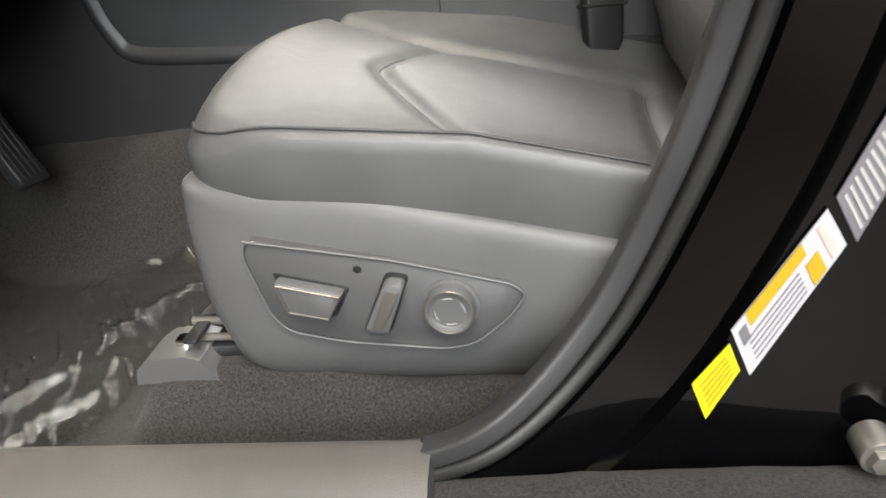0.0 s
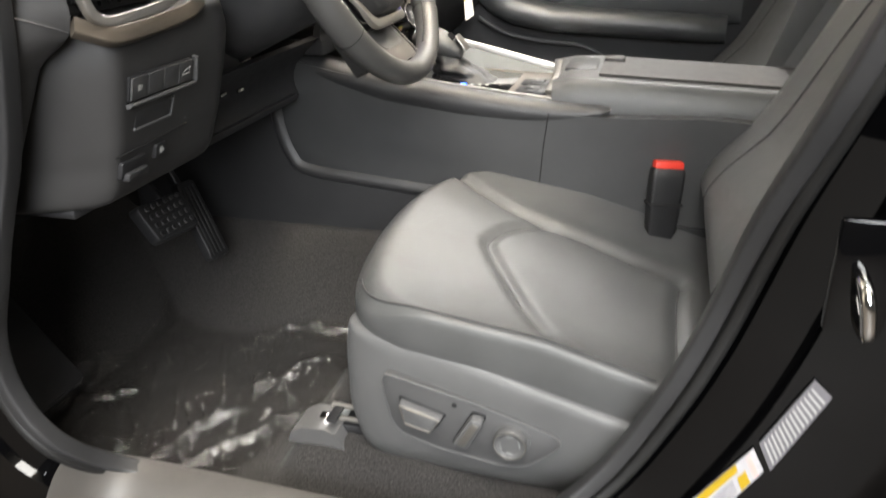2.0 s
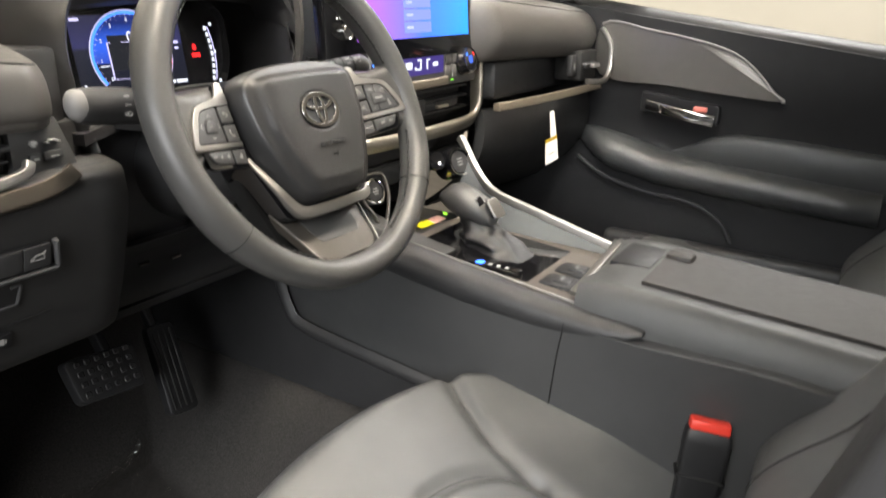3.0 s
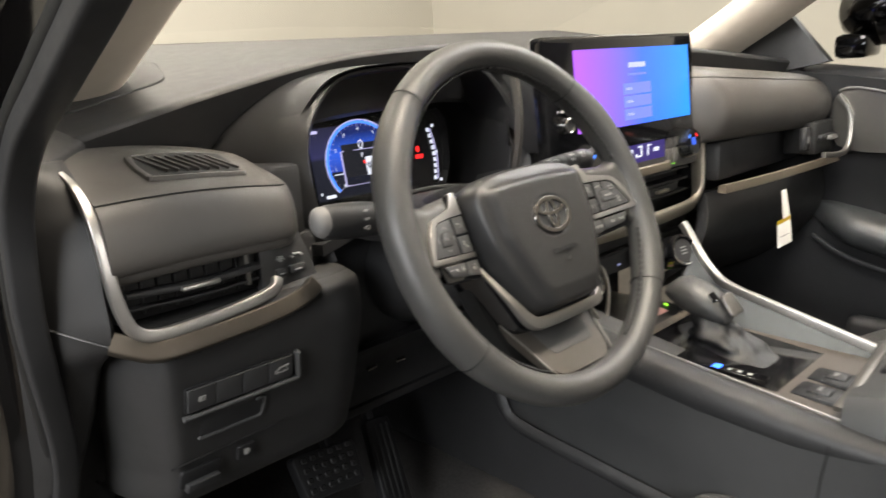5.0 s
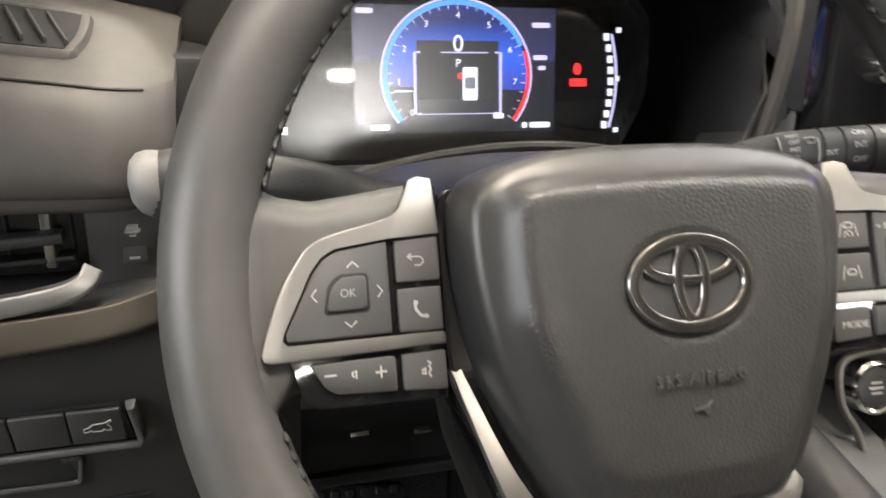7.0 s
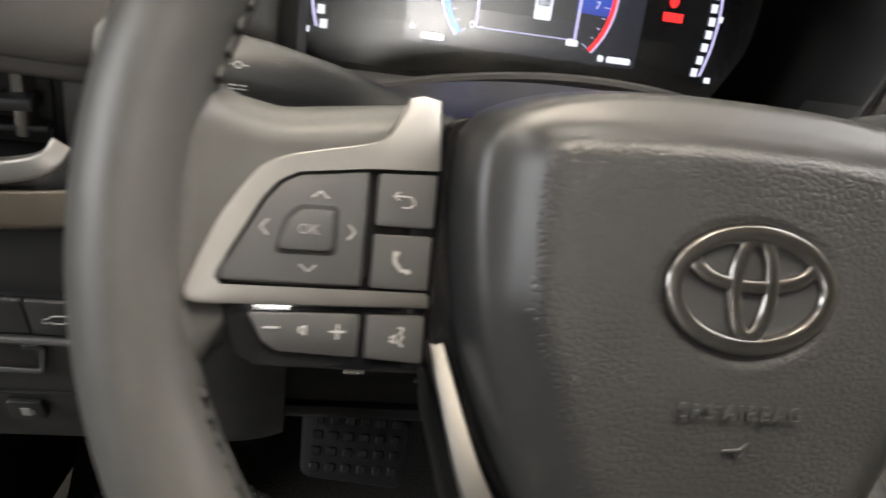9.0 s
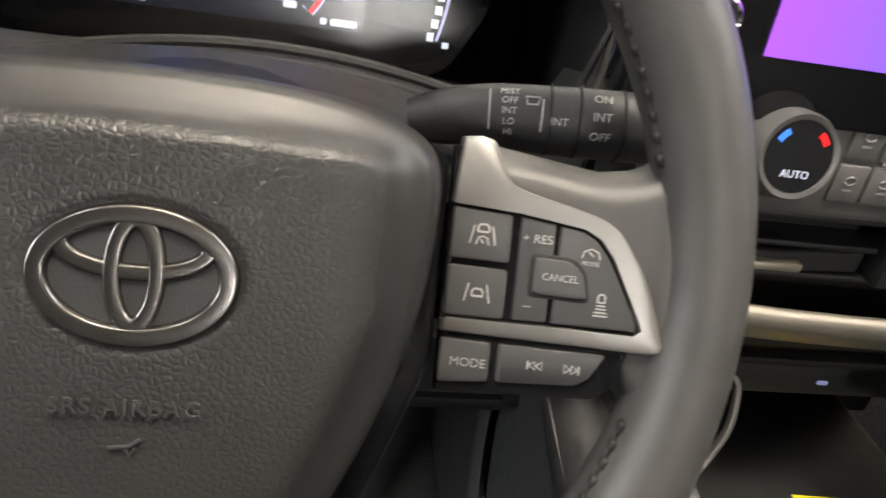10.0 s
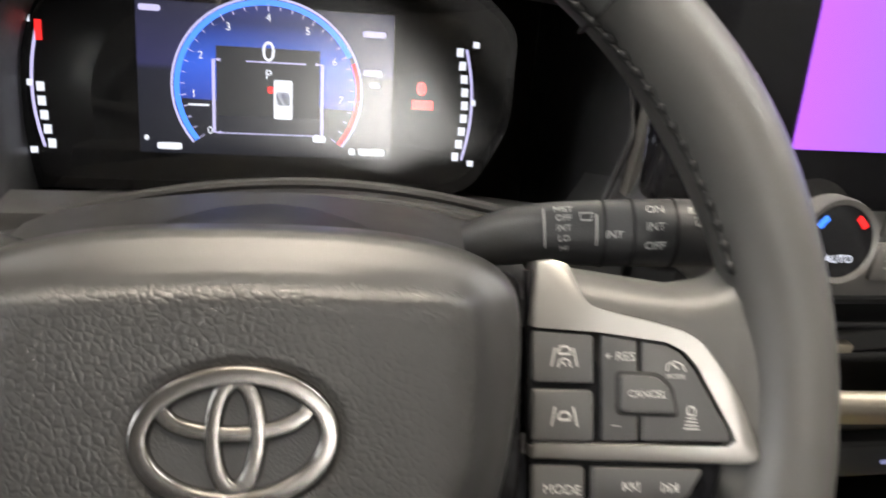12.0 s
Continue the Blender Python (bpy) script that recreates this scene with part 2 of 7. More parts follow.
def rbox(lo, hi, r=0.004, seg=2):
    bm = bmesh.new()
    bmesh.ops.create_cube(bm, size=1)
    for v in bm.verts:
        v.co = [(a + b) / 2 + c * (b - a) for a, b, c in zip(lo, hi, v.co)]
    r = min(r, 0.45 * min(b - a for a, b in zip(lo, hi)))
    if r > 0:
        bmesh.ops.bevel(bm, geom=bm.edges[:], offset=r, segments=seg, affect="EDGES", profile=0.5)
    return bm


def rounded(poly, r, n=4):
    """A 2D polygon with its corners rounded."""
    out = []
    k = len(poly)
    for i in range(k):
        a, b, c = (Vector(poly[j % k]) for j in (i - 1, i, i + 1))
        u, w = a - b, c - b
        d = min(r, 0.45 * u.length, 0.45 * w.length)
        p, q = b + u.normalized() * d, b + w.normalized() * d
        for j in range(n + 1):
            s = j / n
            out.append(tuple((1 - s) ** 2 * p + 2 * s * (1 - s) * b + s * s * q))
    return out


def prism(poly, lo, hi, bevel=0.0, shape=None):
    """A 2D polygon drawn out from lo to hi along the third axis, its top edge eased; shape moves each vertex."""
    bm = bmesh.new()
    rings = [(lo, 0.0)] + ([(hi - bevel, 0.0), (hi - 0.3 * bevel, 0.3 * bevel), (hi, bevel)] if bevel else [(hi, 0.0)])
    cx, cy = (sum(p[i] for p in poly) / len(poly) for i in (0, 1))
    span = max(max(abs(p[0] - cx), abs(p[1] - cy)) for p in poly)
    loops = []
    for h, inset in rings:
        s = 1 - inset / max(span * 0.7, 1e-6)
        loops.append([bm.verts.new((cx + (p[0] - cx) * s, cy + (p[1] - cy) * s, h)) for p in poly])
    n = len(poly)
    for a, b in zip(loops, loops[1:]):
        for i in range(n):
            bm.faces.new((a[i], a[(i + 1) % n], b[(i + 1) % n], b[i]))
    bm.faces.new(loops[0][::-1])
    bm.faces.new(loops[-1])
    if shape:
        for v in bm.verts:
            v.co = shape(*v.co)
    return bm


def smooth_step(x):
    x = min(1, max(0, x))
    return x * x * (3 - 2 * x)


def spline(points, n=8, closed=False):
    """Points along a smooth curve through the given ones."""
    p = [Vector(q) for q in points]
    k = len(p)
    out = []
    for i in range(k if closed else k - 1):
        if closed:
            a, b, c, d = (p[(i + j) % k] for j in (-1, 0, 1, 2))
        else:
            a, b, c, d = p[max(i - 1, 0)], p[i], p[i + 1], p[min(i + 2, k - 1)]
        for j in range(n):
            s = j / n
            out.append(0.5 * ((2 * b) + (c - a) * s + (2 * a - 5 * b + 4 * c - d) * s * s + (3 * b - a - 3 * c + d) * s ** 3))
    if not closed:
        out.append(p[-1])
    return out


def sweep(path, profile, up=(0, 0, 1), closed=False, scale=None):
    """A closed 2D profile (across, up) drawn along a path."""
    bm = bmesh.new()
    n, k = len(path), len(profile)
    loops = []
    for i, p in enumerate(path):
        a, b = (path[(i - 1) % n], path[(i + 1) % n]) if closed else (path[max(i - 1, 0)], path[min(i + 1, n - 1)])
        t = (Vector(b) - Vector(a)).normalized()
        side = t.cross(Vector(up)).normalized()
        top = side.cross(t).normalized()
        s = scale(i / max(n - 1, 1)) if scale else 1.0
        loops.append([bm.verts.new(Vector(p) + side * q[0] * s + top * q[1] * s) for q in profile])
    for i in range(n if closed else n - 1):
        a, b = loops[i], loops[(i + 1) % n]
        for j in range(k):
            bm.faces.new((a[j], a[(j + 1) % k], b[(j + 1) % k], b[j]))
    if not closed:
        bm.faces.new(loops[0][::-1])
        bm.faces.new(loops[-1])
    return bm


def circle(r, n=12, sx=1.0, sy=1.0):
    return [(r * sx * math.cos(i / n * math.tau), r * sy * math.sin(i / n * math.tau)) for i in range(n)]


def slab(w, h, r=0.0, n=3):
    q = [(-w / 2, -h / 2), (w / 2, -h / 2), (w / 2, h / 2), (-w / 2, h / 2)]
    return rounded(q, r, n) if r else q


def loft(rings, caps=True):
    """Rings of as many points each, joined one to the next."""
    bm = bmesh.new()
    loops = [[bm.verts.new(p) for p in ring] for ring in rings]
    k = len(rings[0])
    for a, b in zip(loops, loops[1:]):
        for j in range(k):
            bm.faces.new((a[j], a[(j + 1) % k], b[(j + 1) % k], b[j]))
    if caps:
        bm.faces.new(loops[0][::-1])
        bm.faces.new(loops[-1])
    return bm


def sheet(f, nu, nv, thick=0.0, down=(0, 0, -1)):
    """A grid f(u, v) over the unit square, with a back at the given thickness and closed rims."""
    verts, faces = [], []
    for i in range(nu + 1):
        for j in range(nv + 1):
            verts.append(Vector(f(i / nu, j / nv)))
    w = nv + 1
    for i in range(nu):
        for j in range(nv):
            faces.append((i * w + j, (i + 1) * w + j, (i + 1) * w + j + 1, i * w + j + 1))
    if thick:
        k = len(verts)
        verts += [v + Vector(down) * thick for v in verts]
        faces += [tuple(x + k for x in q[::-1]) for q in faces[:]]
        rim = [i * w for i in range(nu + 1)] + [nu * w + j for j in range(1, nv + 1)] + [i * w + nv for i in range(nu - 1, -1, -1)] + list(range(nv - 1, 0, -1))
        for a, b in zip(rim, rim[1:] + rim[:1]):
            faces.append((a, a + k, b + k, b))
    bm = bmesh.new()
    vs = [bm.verts.new(v) for v in verts]
    for q in faces:
        bm.faces.new([vs[x] for x in q])
    return bm


def radial(outline, heights, centre=None, skirt=()):
    """A cushion-like form: rings that shrink from a closed plan outline to its centre; heights(point, s) gives the third axis.
    skirt: rows of (scale, drop) below the outline."""
    n = len(outline)
    c = Vector(centre) if centre else sum((Vector(p) for p in outline), Vector((0, 0))) / n
    steps = [1.0, 0.995, 0.985, 0.97, 0.95, 0.925] + [0.9 - 0.02 * i for i in range(44)]
    bm = bmesh.new()
    loops = []
    for s, drop in reversed(skirt):
        loops.append([bm.verts.new((*(c + (Vector(p) - c) * s), heights(c + (Vector(p) - c) * 1.0, 1.0) - drop)) for p in outline])
    for s in steps:
        ring = []
        for p in outline:
            q = c + (Vector(p) - c) * s
            ring.append(bm.verts.new((q.x, q.y, heights(q, s))))
        loops.append(ring)
    for a, b in zip(loops, loops[1:]):
        for j in range(n):
            bm.faces.new((a[j], a[(j + 1) % n], b[(j + 1) % n], b[j]))
    mid = bm.verts.new((c.x, c.y, heights(c, 0.0)))
    for j in range(n):
        bm.faces.new((loops[-1][j], loops[-1][(j + 1) % n], mid))
    return bm


def merge(*bms):
    out = bmesh.new()
    for b in bms:
        me = bpy.data.meshes.new("tmp")
        b.to_mesh(me)
        b.free()
        out.from_mesh(me)
        bpy.data.meshes.remove(me)
    return out


def moved(bm, m):
    bmesh.ops.transform(bm, matrix=m, verts=bm.verts[:])
    return bm


def text(name, words, size, m, material, parent, depth=0.0002, wide=1.0, gap=1.0):
    """Lettering in the built-in font, centred at the pose m."""
    c = bpy.data.curves.new(name, "FONT")
    c.body, c.size, c.align_x, c.align_y, c.extrude = words, size, "CENTER", "CENTER", depth
    c.resolution_u, c.space_character = 3, gap
    tmp = bpy.data.objects.new("tmp", c)
    me = bpy.data.meshes.new_from_object(tmp)
    bpy.data.objects.remove(tmp)
    bpy.data.curves.remove(c)
    for v in me.vertices:
        v.co.x *= wide
    me.name = name
    me.materials.clear()
    return link(name, me, material, parent, "", m)


def edge_distance(p, line):
    """How far a 2D point lies from a polyline."""
    best = 9.0
    for a, b in zip(line, line[1:]):
        ax, ay, bx, by = *a, *b
        dx, dy = bx - ax, by - ay
        s = max(0.0, min(1.0, ((p[0] - ax) * dx + (p[1] - ay) * dy) / (dx * dx + dy * dy + 1e-12)))
        best = min(best, math.hypot(p[0] - ax - s * dx, p[1] - ay - s * dy))
    return best


# ---- steering wheel ----
WHEEL_POSE = pose(0, 0, 0.70, 66, 0, 0)
wheel = thing("steering_wheel", "dark grey leather steering wheel with satin silver trim and thumb buttons", "steering wheel")
wheel.matrix_world = WHEEL_POSE


def on_wheel(u, v, w, turn=0.0):
    return WHEEL_POSE @ pose(u, v, w, 0, 0, turn)


def wheel_part(name, bm, material, label="", parent=None, crisp=38):
    return part(name, bm, material, parent or wheel, label, WHEEL_POSE, crisp)


RIM_A, RIM_B, RIM_W = 0.1735, 0.174, -0.019
RIM_U, RIM_V = -0.0010, 0.005
rim_rings = []
for i in range(144):
    a = i / 144 * math.tau
    thick = 0.0152 + 0.0018 * math.exp(-((math.cos(a)) ** 2 - 0.75) ** 2 / 0.05)
    ring = []
    for j in range(20):
        b = j / 20 * math.tau
        d = thick * math.cos(b)
        ring.append((RIM_U + (RIM_A + d) * math.cos(a), RIM_V + (RIM_B + d) * math.sin(a), RIM_W + 1.12 * thick * math.sin(b)))
    rim_rings.append(ring)
rim_rings.append(rim_rings[0])
rim = wheel_part("rim", loft(rim_rings, caps=False), WHEEL, "smooth dark grey leather rim")
# joints of the leather cover
for a in (48, 132, 216, 322):
    c, s = math.cos(radians(a)), math.sin(radians(a))
    ring = [(Vector((RIM_U + (RIM_A + 0.0172 * math.cos(b)) * c, RIM_V + (RIM_B + 0.0172 * math.cos(b)) * s, RIM_W + 0.0185 * math.sin(b)))) for b in [k / 24 * math.tau for k in range(24)]]
    wheel_part("rim_joint", sweep(ring, circle(0.0006, 5), up=(c, s, 0.3), closed=True), DARKLINE, parent=rim)


def stitches(a0, a1, count):
    bms = []
    for i in range(count):
        a = radians(a0 + (a1 - a0) * i / (count - 1))
        c, s = math.cos(a), math.sin(a)
        p = Vector((RIM_U + (RIM_A - 0.0161) * c, RIM_V + (RIM_B - 0.0161) * s, RIM_W + 0.0042))
        b = rbox((-0.0012, -0.0024, -0.0019), (0.0012, 0.0024, 0.0019), 0.0008, 1)
        bms.append(moved(b, Matrix.Translation(p) @ Matrix.Rotation(a, 4, "Z") @ Matrix.Rotation(0.30, 4, "X") @ Matrix.Rotation(0.22, 4, "Z")))
    bms.append(sweep([Vector((RIM_U + (RIM_A - 0.0164) * math.cos(a), RIM_V + (RIM_B - 0.0164) * math.sin(a), RIM_W + 0.0042)) for a in [radians(a0 + (a1 - a0) * k / 60) for k in range(61)]], circle(0.0011, 6)))
    return merge(*bms)


for a0, a1, k in ((15, 88, 30), (92, 165, 30), (197, 246, 21), (294, 343, 21)):
    wheel_part("stitching", stitches(a0, a1, k), THREAD, "black cross stitching", rim)


def pad_w(u):
    """The face of the thumb pads, which falls towards the hub."""
    return -0.0125 - (0.155 - min(abs(u), 0.16)) * 0.26


for sx in (-1, 1):
    flip = (lambda q: q) if sx < 0 else (lambda q: [(-x, y) for x, y in q][::-1])

    def pad(poly, lo, hi, bevel, flip=flip):
        return prism(flip(poly), lo, hi, bevel, lambda u, v, h: (u, v, pad_w(u) + h))

    # leather spoke that grows out of the rim
    top = [(-0.176, 0.075), (-0.168, 0.060), (-0.160, 0.049), (-0.150, 0.0425), (-0.137, 0.0405), (-0.115, 0.0440), (-0.090, 0.048)]
    low = [(-0.090, -0.029), (-0.130, -0.030), (-0.142, -0.027), (-0.150, -0.030), (-0.157, -0.043), (-0.170, -0.062)]
    rows = []
    for k in range(25):
        f = k / 24
        u = -0.176 + 0.083 * f
        def at(line):
            pts = sorted(line)
            for (x0, y0), (x1, y1) in zip(pts, pts[1:]):
                if x0 <= u <= x1:
                    return y0 + (y1 - y0) * (u - x0) / (x1 - x0)
            return pts[0][1] if u < pts[0][0] else pts[-1][1]
        t, b = at(top), at(low)
        base = pad_w(u) - 0.0015 if u > -0.158 else RIM_W + 0.008 + (u + 0.158) * 0.2
        ring = []
        for j in range(17):
            s = j / 16
            edge = min(s, 1 - s) * (t - b)
            ring.append((u * (-sx), b + (t - b) * s, base - 0.010 * max(0.0, 1 - edge / 0.009) ** 2))
        for j in range(16, -1, -1):
            ring.append((u * (-sx), b + (t - b) * j / 16, base - 0.016))
        rows.append(ring)
    wheel_part("spoke", loft(rows), WHEEL, crisp=60)
    backing = pad([(-0.150, -0.011), (-0.1445, -0.0305), (-0.139, -0.0335), (-0.0895, -0.0365), (-0.0885, 0.0445), (-0.10, 0.046), (-0.108, 0.031), (-0.134, 0.026), (-0.143, 0.020)], -0.006, -0.0006, 0.0005)
    panel = wheel_part("control_panel", backing, GLOSS, "gloss black button surround")
    outer = [tuple(p)[:2] for p in spline([(-0.1580, -0.0130, 0), (-0.1563, -0.0075, 0), (-0.1505, 0.0075, 0), (-0.1430, 0.0195, 0), (-0.1385, 0.0240, 0), (-0.1310, 0.0272, 0), (-0.1110, 0.0322, 0), (-0.1050, 0.0355, 0), (-0.1020, 0.0410, 0), (-0.0995, 0.0470, 0)], 4)] + [(-0.0960, 0.0482), (-0.0905, 0.0475), (-0.0888, 0.0270)]
    inner = [(-0.0888, 0.0266), (-0.1095, 0.0252), (-0.1305, 0.0222), (-0.1358, 0.0192), (-0.1400, 0.0140), (-0.1508, -0.0072), (-0.1514, -0.0095), (-0.1495, -0.0114), (-0.0890, -0.0120)]
    lower = [(-0.0890, -0.0158), (-0.1515, -0.0160), (-0.1552, -0.0158), (-0.1572, -0.0150)]
    trim = pad(outer + inner + lower, -0.003, 0.0024, 0.0010)
    wheel_part("trim_frame", trim, SILVER, "satin silver trim", panel)
    # upper buttons
    if sx < 0:
        ups = [([(-0.1110, 0.0240), (-0.1300, 0.0212), (-0.1346, 0.0186), (-0.1388, 0.0134), (-0.1494, -0.0066), (-0.1490, -0.0092), (-0.1105, -0.0098), (-0.1105, 0.0235)], 0.0006),
               ([(-0.1075, 0.0240), (-0.1075, 0.0085), (-0.0895, 0.0085), (-0.0895, 0.0252)], 0.001), ([(-0.1075, 0.0060), (-0.1075, -0.0100), (-0.0895, -0.0104), (-0.0895, 0.0062)], 0.001)]
        lows = [([(-0.1415, -0.0180), (-0.1370, -0.0262), (-0.1330, -0.0290), (-0.1100, -0.0310), (-0.1100, -0.0182)], 0.001), ([(-0.1075, -0.0182), (-0.1075, -0.0312), (-0.0895, -0.0330), (-0.0895, -0.0182)], 0.001)]
    else:
        ups = [([(-0.1110, 0.0240), (-0.1215, 0.0226), (-0.1215, -0.0094), (-0.1110, -0.0098)], 0.0006), ([(-0.1232, 0.0222), (-0.1300, 0.0212), (-0.1346, 0.0186), (-0.1388, 0.0134), (-0.1494, -0.0066), (-0.1490, -0.0092), (-0.1232, -0.0096)], 0.0006),
               ([(-0.1082, 0.0240), (-0.1082, 0.0085), (-0.0895, 0.0085), (-0.0895, 0.0252)], 0.001), ([(-0.1082, 0.0060), (-0.1082, -0.0100), (-0.0895, -0.0104), (-0.0895, 0.0062)], 0.001)]
        lows = [([(-0.1415, -0.0180), (-0.1370, -0.0262), (-0.1330, -0.0290), (-0.1080, -0.0310), (-0.1080, -0.0182)], 0.001), ([(-0.1055, -0.0182), (-0.1055, -0.0312), (-0.0895, -0.0330), (-0.0895, -0.0182)], 0.001)]
    for poly, r in ups + lows:
        wheel_part("button", pad(rounded(poly, r, 2), -0.002, 0.0014, 0.0005), BUTTON, parent=panel)
    if sx < 0:
        key = [(-0.1195, 0.0120), (-0.1285, 0.0118), (-0.1325, 0.0080), (-0.1345, 0.0000), (-0.1195, 0.0000)]
    else:
        key = [(-0.1160, 0.0116), (-0.1270, 0.0112), (-0.1310, 0.0075), (-0.1330, -0.0005), (-0.1160, -0.0003)]
    wheel_part("key_well", pad(rounded([(x * 1.0 + (0.0012 if x > -0.122 else -0.0012), y + (0.0012 if y > 0.005 else -0.0012)) for x, y in key], 0.0022), -0.001, 0.00165, 0.0002), DARKLINE, parent=panel)
    wheel_part("button", pad(rounded(key, 0.0018), -0.001, 0.0026, 0.0006), BUTTON, parent=panel)

    def legend(words, u, v, size, mat=LEGEND, turn=0.0, sx=sx, panel=panel, up=0.00165, wide=1.0):
        uu = u if sx < 0 else -u
        m = WHEEL_POSE @ Matrix.Translation((uu, v, pad_w(uu) + up)) @ Matrix.Rotation(math.atan(0.26) * (-1 if uu > 0 else 1), 4, "Y") @ Matrix.Rotation(radians(turn), 4, "Z")
        text("legend", words, size, m, mat, panel, 0.00012, wide)

    def stroke(points, width=0.0005, sx=sx, panel=panel, up=0.0016, mat=LEGEND):
        way = -sx
        path = [Vector((a * way, b, pad_w(a) + up)) for a, b in points]
        wheel_part("legend", sweep(path, [(-width / 2, 0), (width / 2, 0), (width / 2, 0.00015), (-width / 2, 0.00015)]), mat, parent=panel)

    if sx < 0:
        stroke([(-0.1262, 0.0152), (-0.1240, 0.0172), (-0.1218, 0.0152)])
        stroke([(-0.1282, -0.0040), (-0.1260, -0.0060), (-0.1238, -0.0040)])
        stroke([(-0.1378, 0.0082), (-0.1396, 0.0060), (-0.1378, 0.0038)])
        stroke([(-0.1152, 0.0082), (-0.1134, 0.0060), (-0.1152, 0.0038)])
        legend("OK", -0.1265, 0.0060, 0.0042, LEGEND_DIM, up=0.0028)
        stroke([(-0.1010, 0.0190), (-0.1025, 0.0178), (-0.1010, 0.0166)]), stroke([(-0.1025, 0.0178), (-0.0975, 0.0178), (-0.0962, 0.0166), (-0.0962, 0.0156), (-0.0975, 0.0145), (-0.0998, 0.0145)])
        stroke([(-0.1008, 0.0008), (-0.1006, -0.0020), (-0.0985, -0.0044), (-0.0958, -0.0048)], 0.0011), stroke([(-0.1012, 0.0010), (-0.0996, 0.0004)], 0.0014), stroke([(-0.0970, -0.0042), (-0.0958, -0.0052)], 0.0015)
        stroke([(-0.1370, -0.0222), (-0.1326, -0.0222)], 0.0006)
        stroke([(-0.1268, -0.0232), (-0.1268, -0.0222), (-0.1254, -0.0216), (-0.1254, -0.0242), (-0.1268, -0.0232)], 0.0008)
        stroke([(-0.1182, -0.0232), (-0.1138, -0.0232)], 0.0007), stroke([(-0.1160, -0.0254), (-0.1160, -0.0210)], 0.0007)
        stroke([(-0.1000, -0.0250), (-0.0986, -0.0240), (-0.0986, -0.0264), (-0.1000, -0.0256)], 0.0010), stroke([(-0.0976, -0.0216), (-0.0962, -0.0222), (-0.0970, -0.0236), (-0.0962, -0.0246), (-0.0972, -0.0262), (-0.0962, -0.0276)], 0.0008)
    else:
        legend("+ RES", -0.1162, 0.0172, 0.0040)
        legend("–", -0.1150, -0.0045, 0.0050)
        legend("CANCEL", -0.1240, 0.0056, 0.0033, up=0.0028, wide=0.92)
        legend("MODE", -0.0985, -0.0255, 0.0042)
        legend("MODE", -0.1330, 0.0112, 0.0020, LEGEND)
        stroke([(-0.1302, 0.0128), (-0.1308, 0.0150), (-0.1330, 0.0160), (-0.1352, 0.0150), (-0.1358, 0.0128)]), stroke([(-0.1338, 0.0136), (-0.1322, 0.0150)])
        for k in range(4):
            stroke([(-0.1355 - 0.0003 * k, -0.0052 + 0.0011 * k), (-0.1400 + 0.0003 * k, -0.0052 + 0.0011 * k)])
        stroke([(-0.1366, -0.0008), (-0.1388, -0.0008), (-0.1388, 0.0008), (-0.1383, 0.0018), (-0.1371, 0.0018), (-0.1366, 0.0008), (-0.1366, -0.0008)], 0.0006)
        for base, dash in ((0.0168, False), (-0.0022, True)):
            stroke([(-0.0952, base - 0.003), (-0.0964, base + 0.003)], 0.0005), stroke([(-0.1032, base - 0.003), (-0.1020, base + 0.003)], 0.0005)
            y = base + (0.0 if dash else 0.002)
            stroke([(-0.0975, y - 0.001), (-0.1010, y - 0.001), (-0.1010, y + 0.0004), (-0.1003, y + 0.0014), (-0.0982, y + 0.0014), (-0.0975, y + 0.0004), (-0.0975, y - 0.001)], 0.0007)
            if not dash:
                stroke([(-0.0972, y - 0.0052), (-0.0978, y - 0.0030), (-0.0992, y - 0.0024), (-0.1006, y - 0.0030), (-0.1012, y - 0.0052)]), stroke([(-0.0996, y - 0.0048), (-0.0985, y - 0.0034)])
        for u0, way in ((-0.1178, 1), (-0.1330, -1)):
            for k in range(2):
                x = u0 - way * (0.0022 * k)
                stroke([(x, -0.0238), (x - 0.0019 * way, -0.0224), (x - 0.0019 * way, -0.0252), (x, -0.0238)], 0.0005)
            stroke([(u0 + 0.0004 * way, -0.0224), (u0 + 0.0004 * way, -0.0252)], 0.0006)

# airbag cover
half = [(0, 0.0585), (0.03, 0.0578), (0.055, 0.0552), (0.074, 0.0500), (0.0850, 0.0430), (0.0892, 0.0320), (0.0885, 0.0080), (0.0835, -0.0200), (0.0730, -0.0500), (0.0600, -0.0760), (0.0520, -0.0850), (0.0400, -0.0890), (0.02, -0.0900), (0, -0.0900)]
cover = [tuple(p)[:2] for p in spline([(x * 0.955, y, 0) for x, y in half] + [(-x * 0.955, y, 0) for x, y in half[-2:0:-1]], 6, True)]


def soft_edge(x):
    return 1 / (1 + math.exp(max(-30, min(30, x))))


def raised(p):
    """1 on the raised middle of the cover, 0 on its border."""
    top = (p.y - 0.0385 - 0.003 * (1 - (p.x / 0.07) ** 2)) / 0.0015
    side = (abs(p.x) - 0.0655 + 0.38 * max(0, -0.01 - p.y)) / 0.0026
    return soft_edge(top) * soft_edge(side)


def cover_w(p, s):
    d = 1 - s
    w = -0.036 + 0.0245 * min(1, d / 0.06) ** 0.55 + 0.0055 * min(1, max(0, d - 0.03) / 0.20) + 0.0068 * raised(p)
    r = math.hypot(p.x / 0.0285, p.y / 0.0205)
    return w - 0.0013 * min(1.0, max(0.0, (1.02 - r) / 0.05))


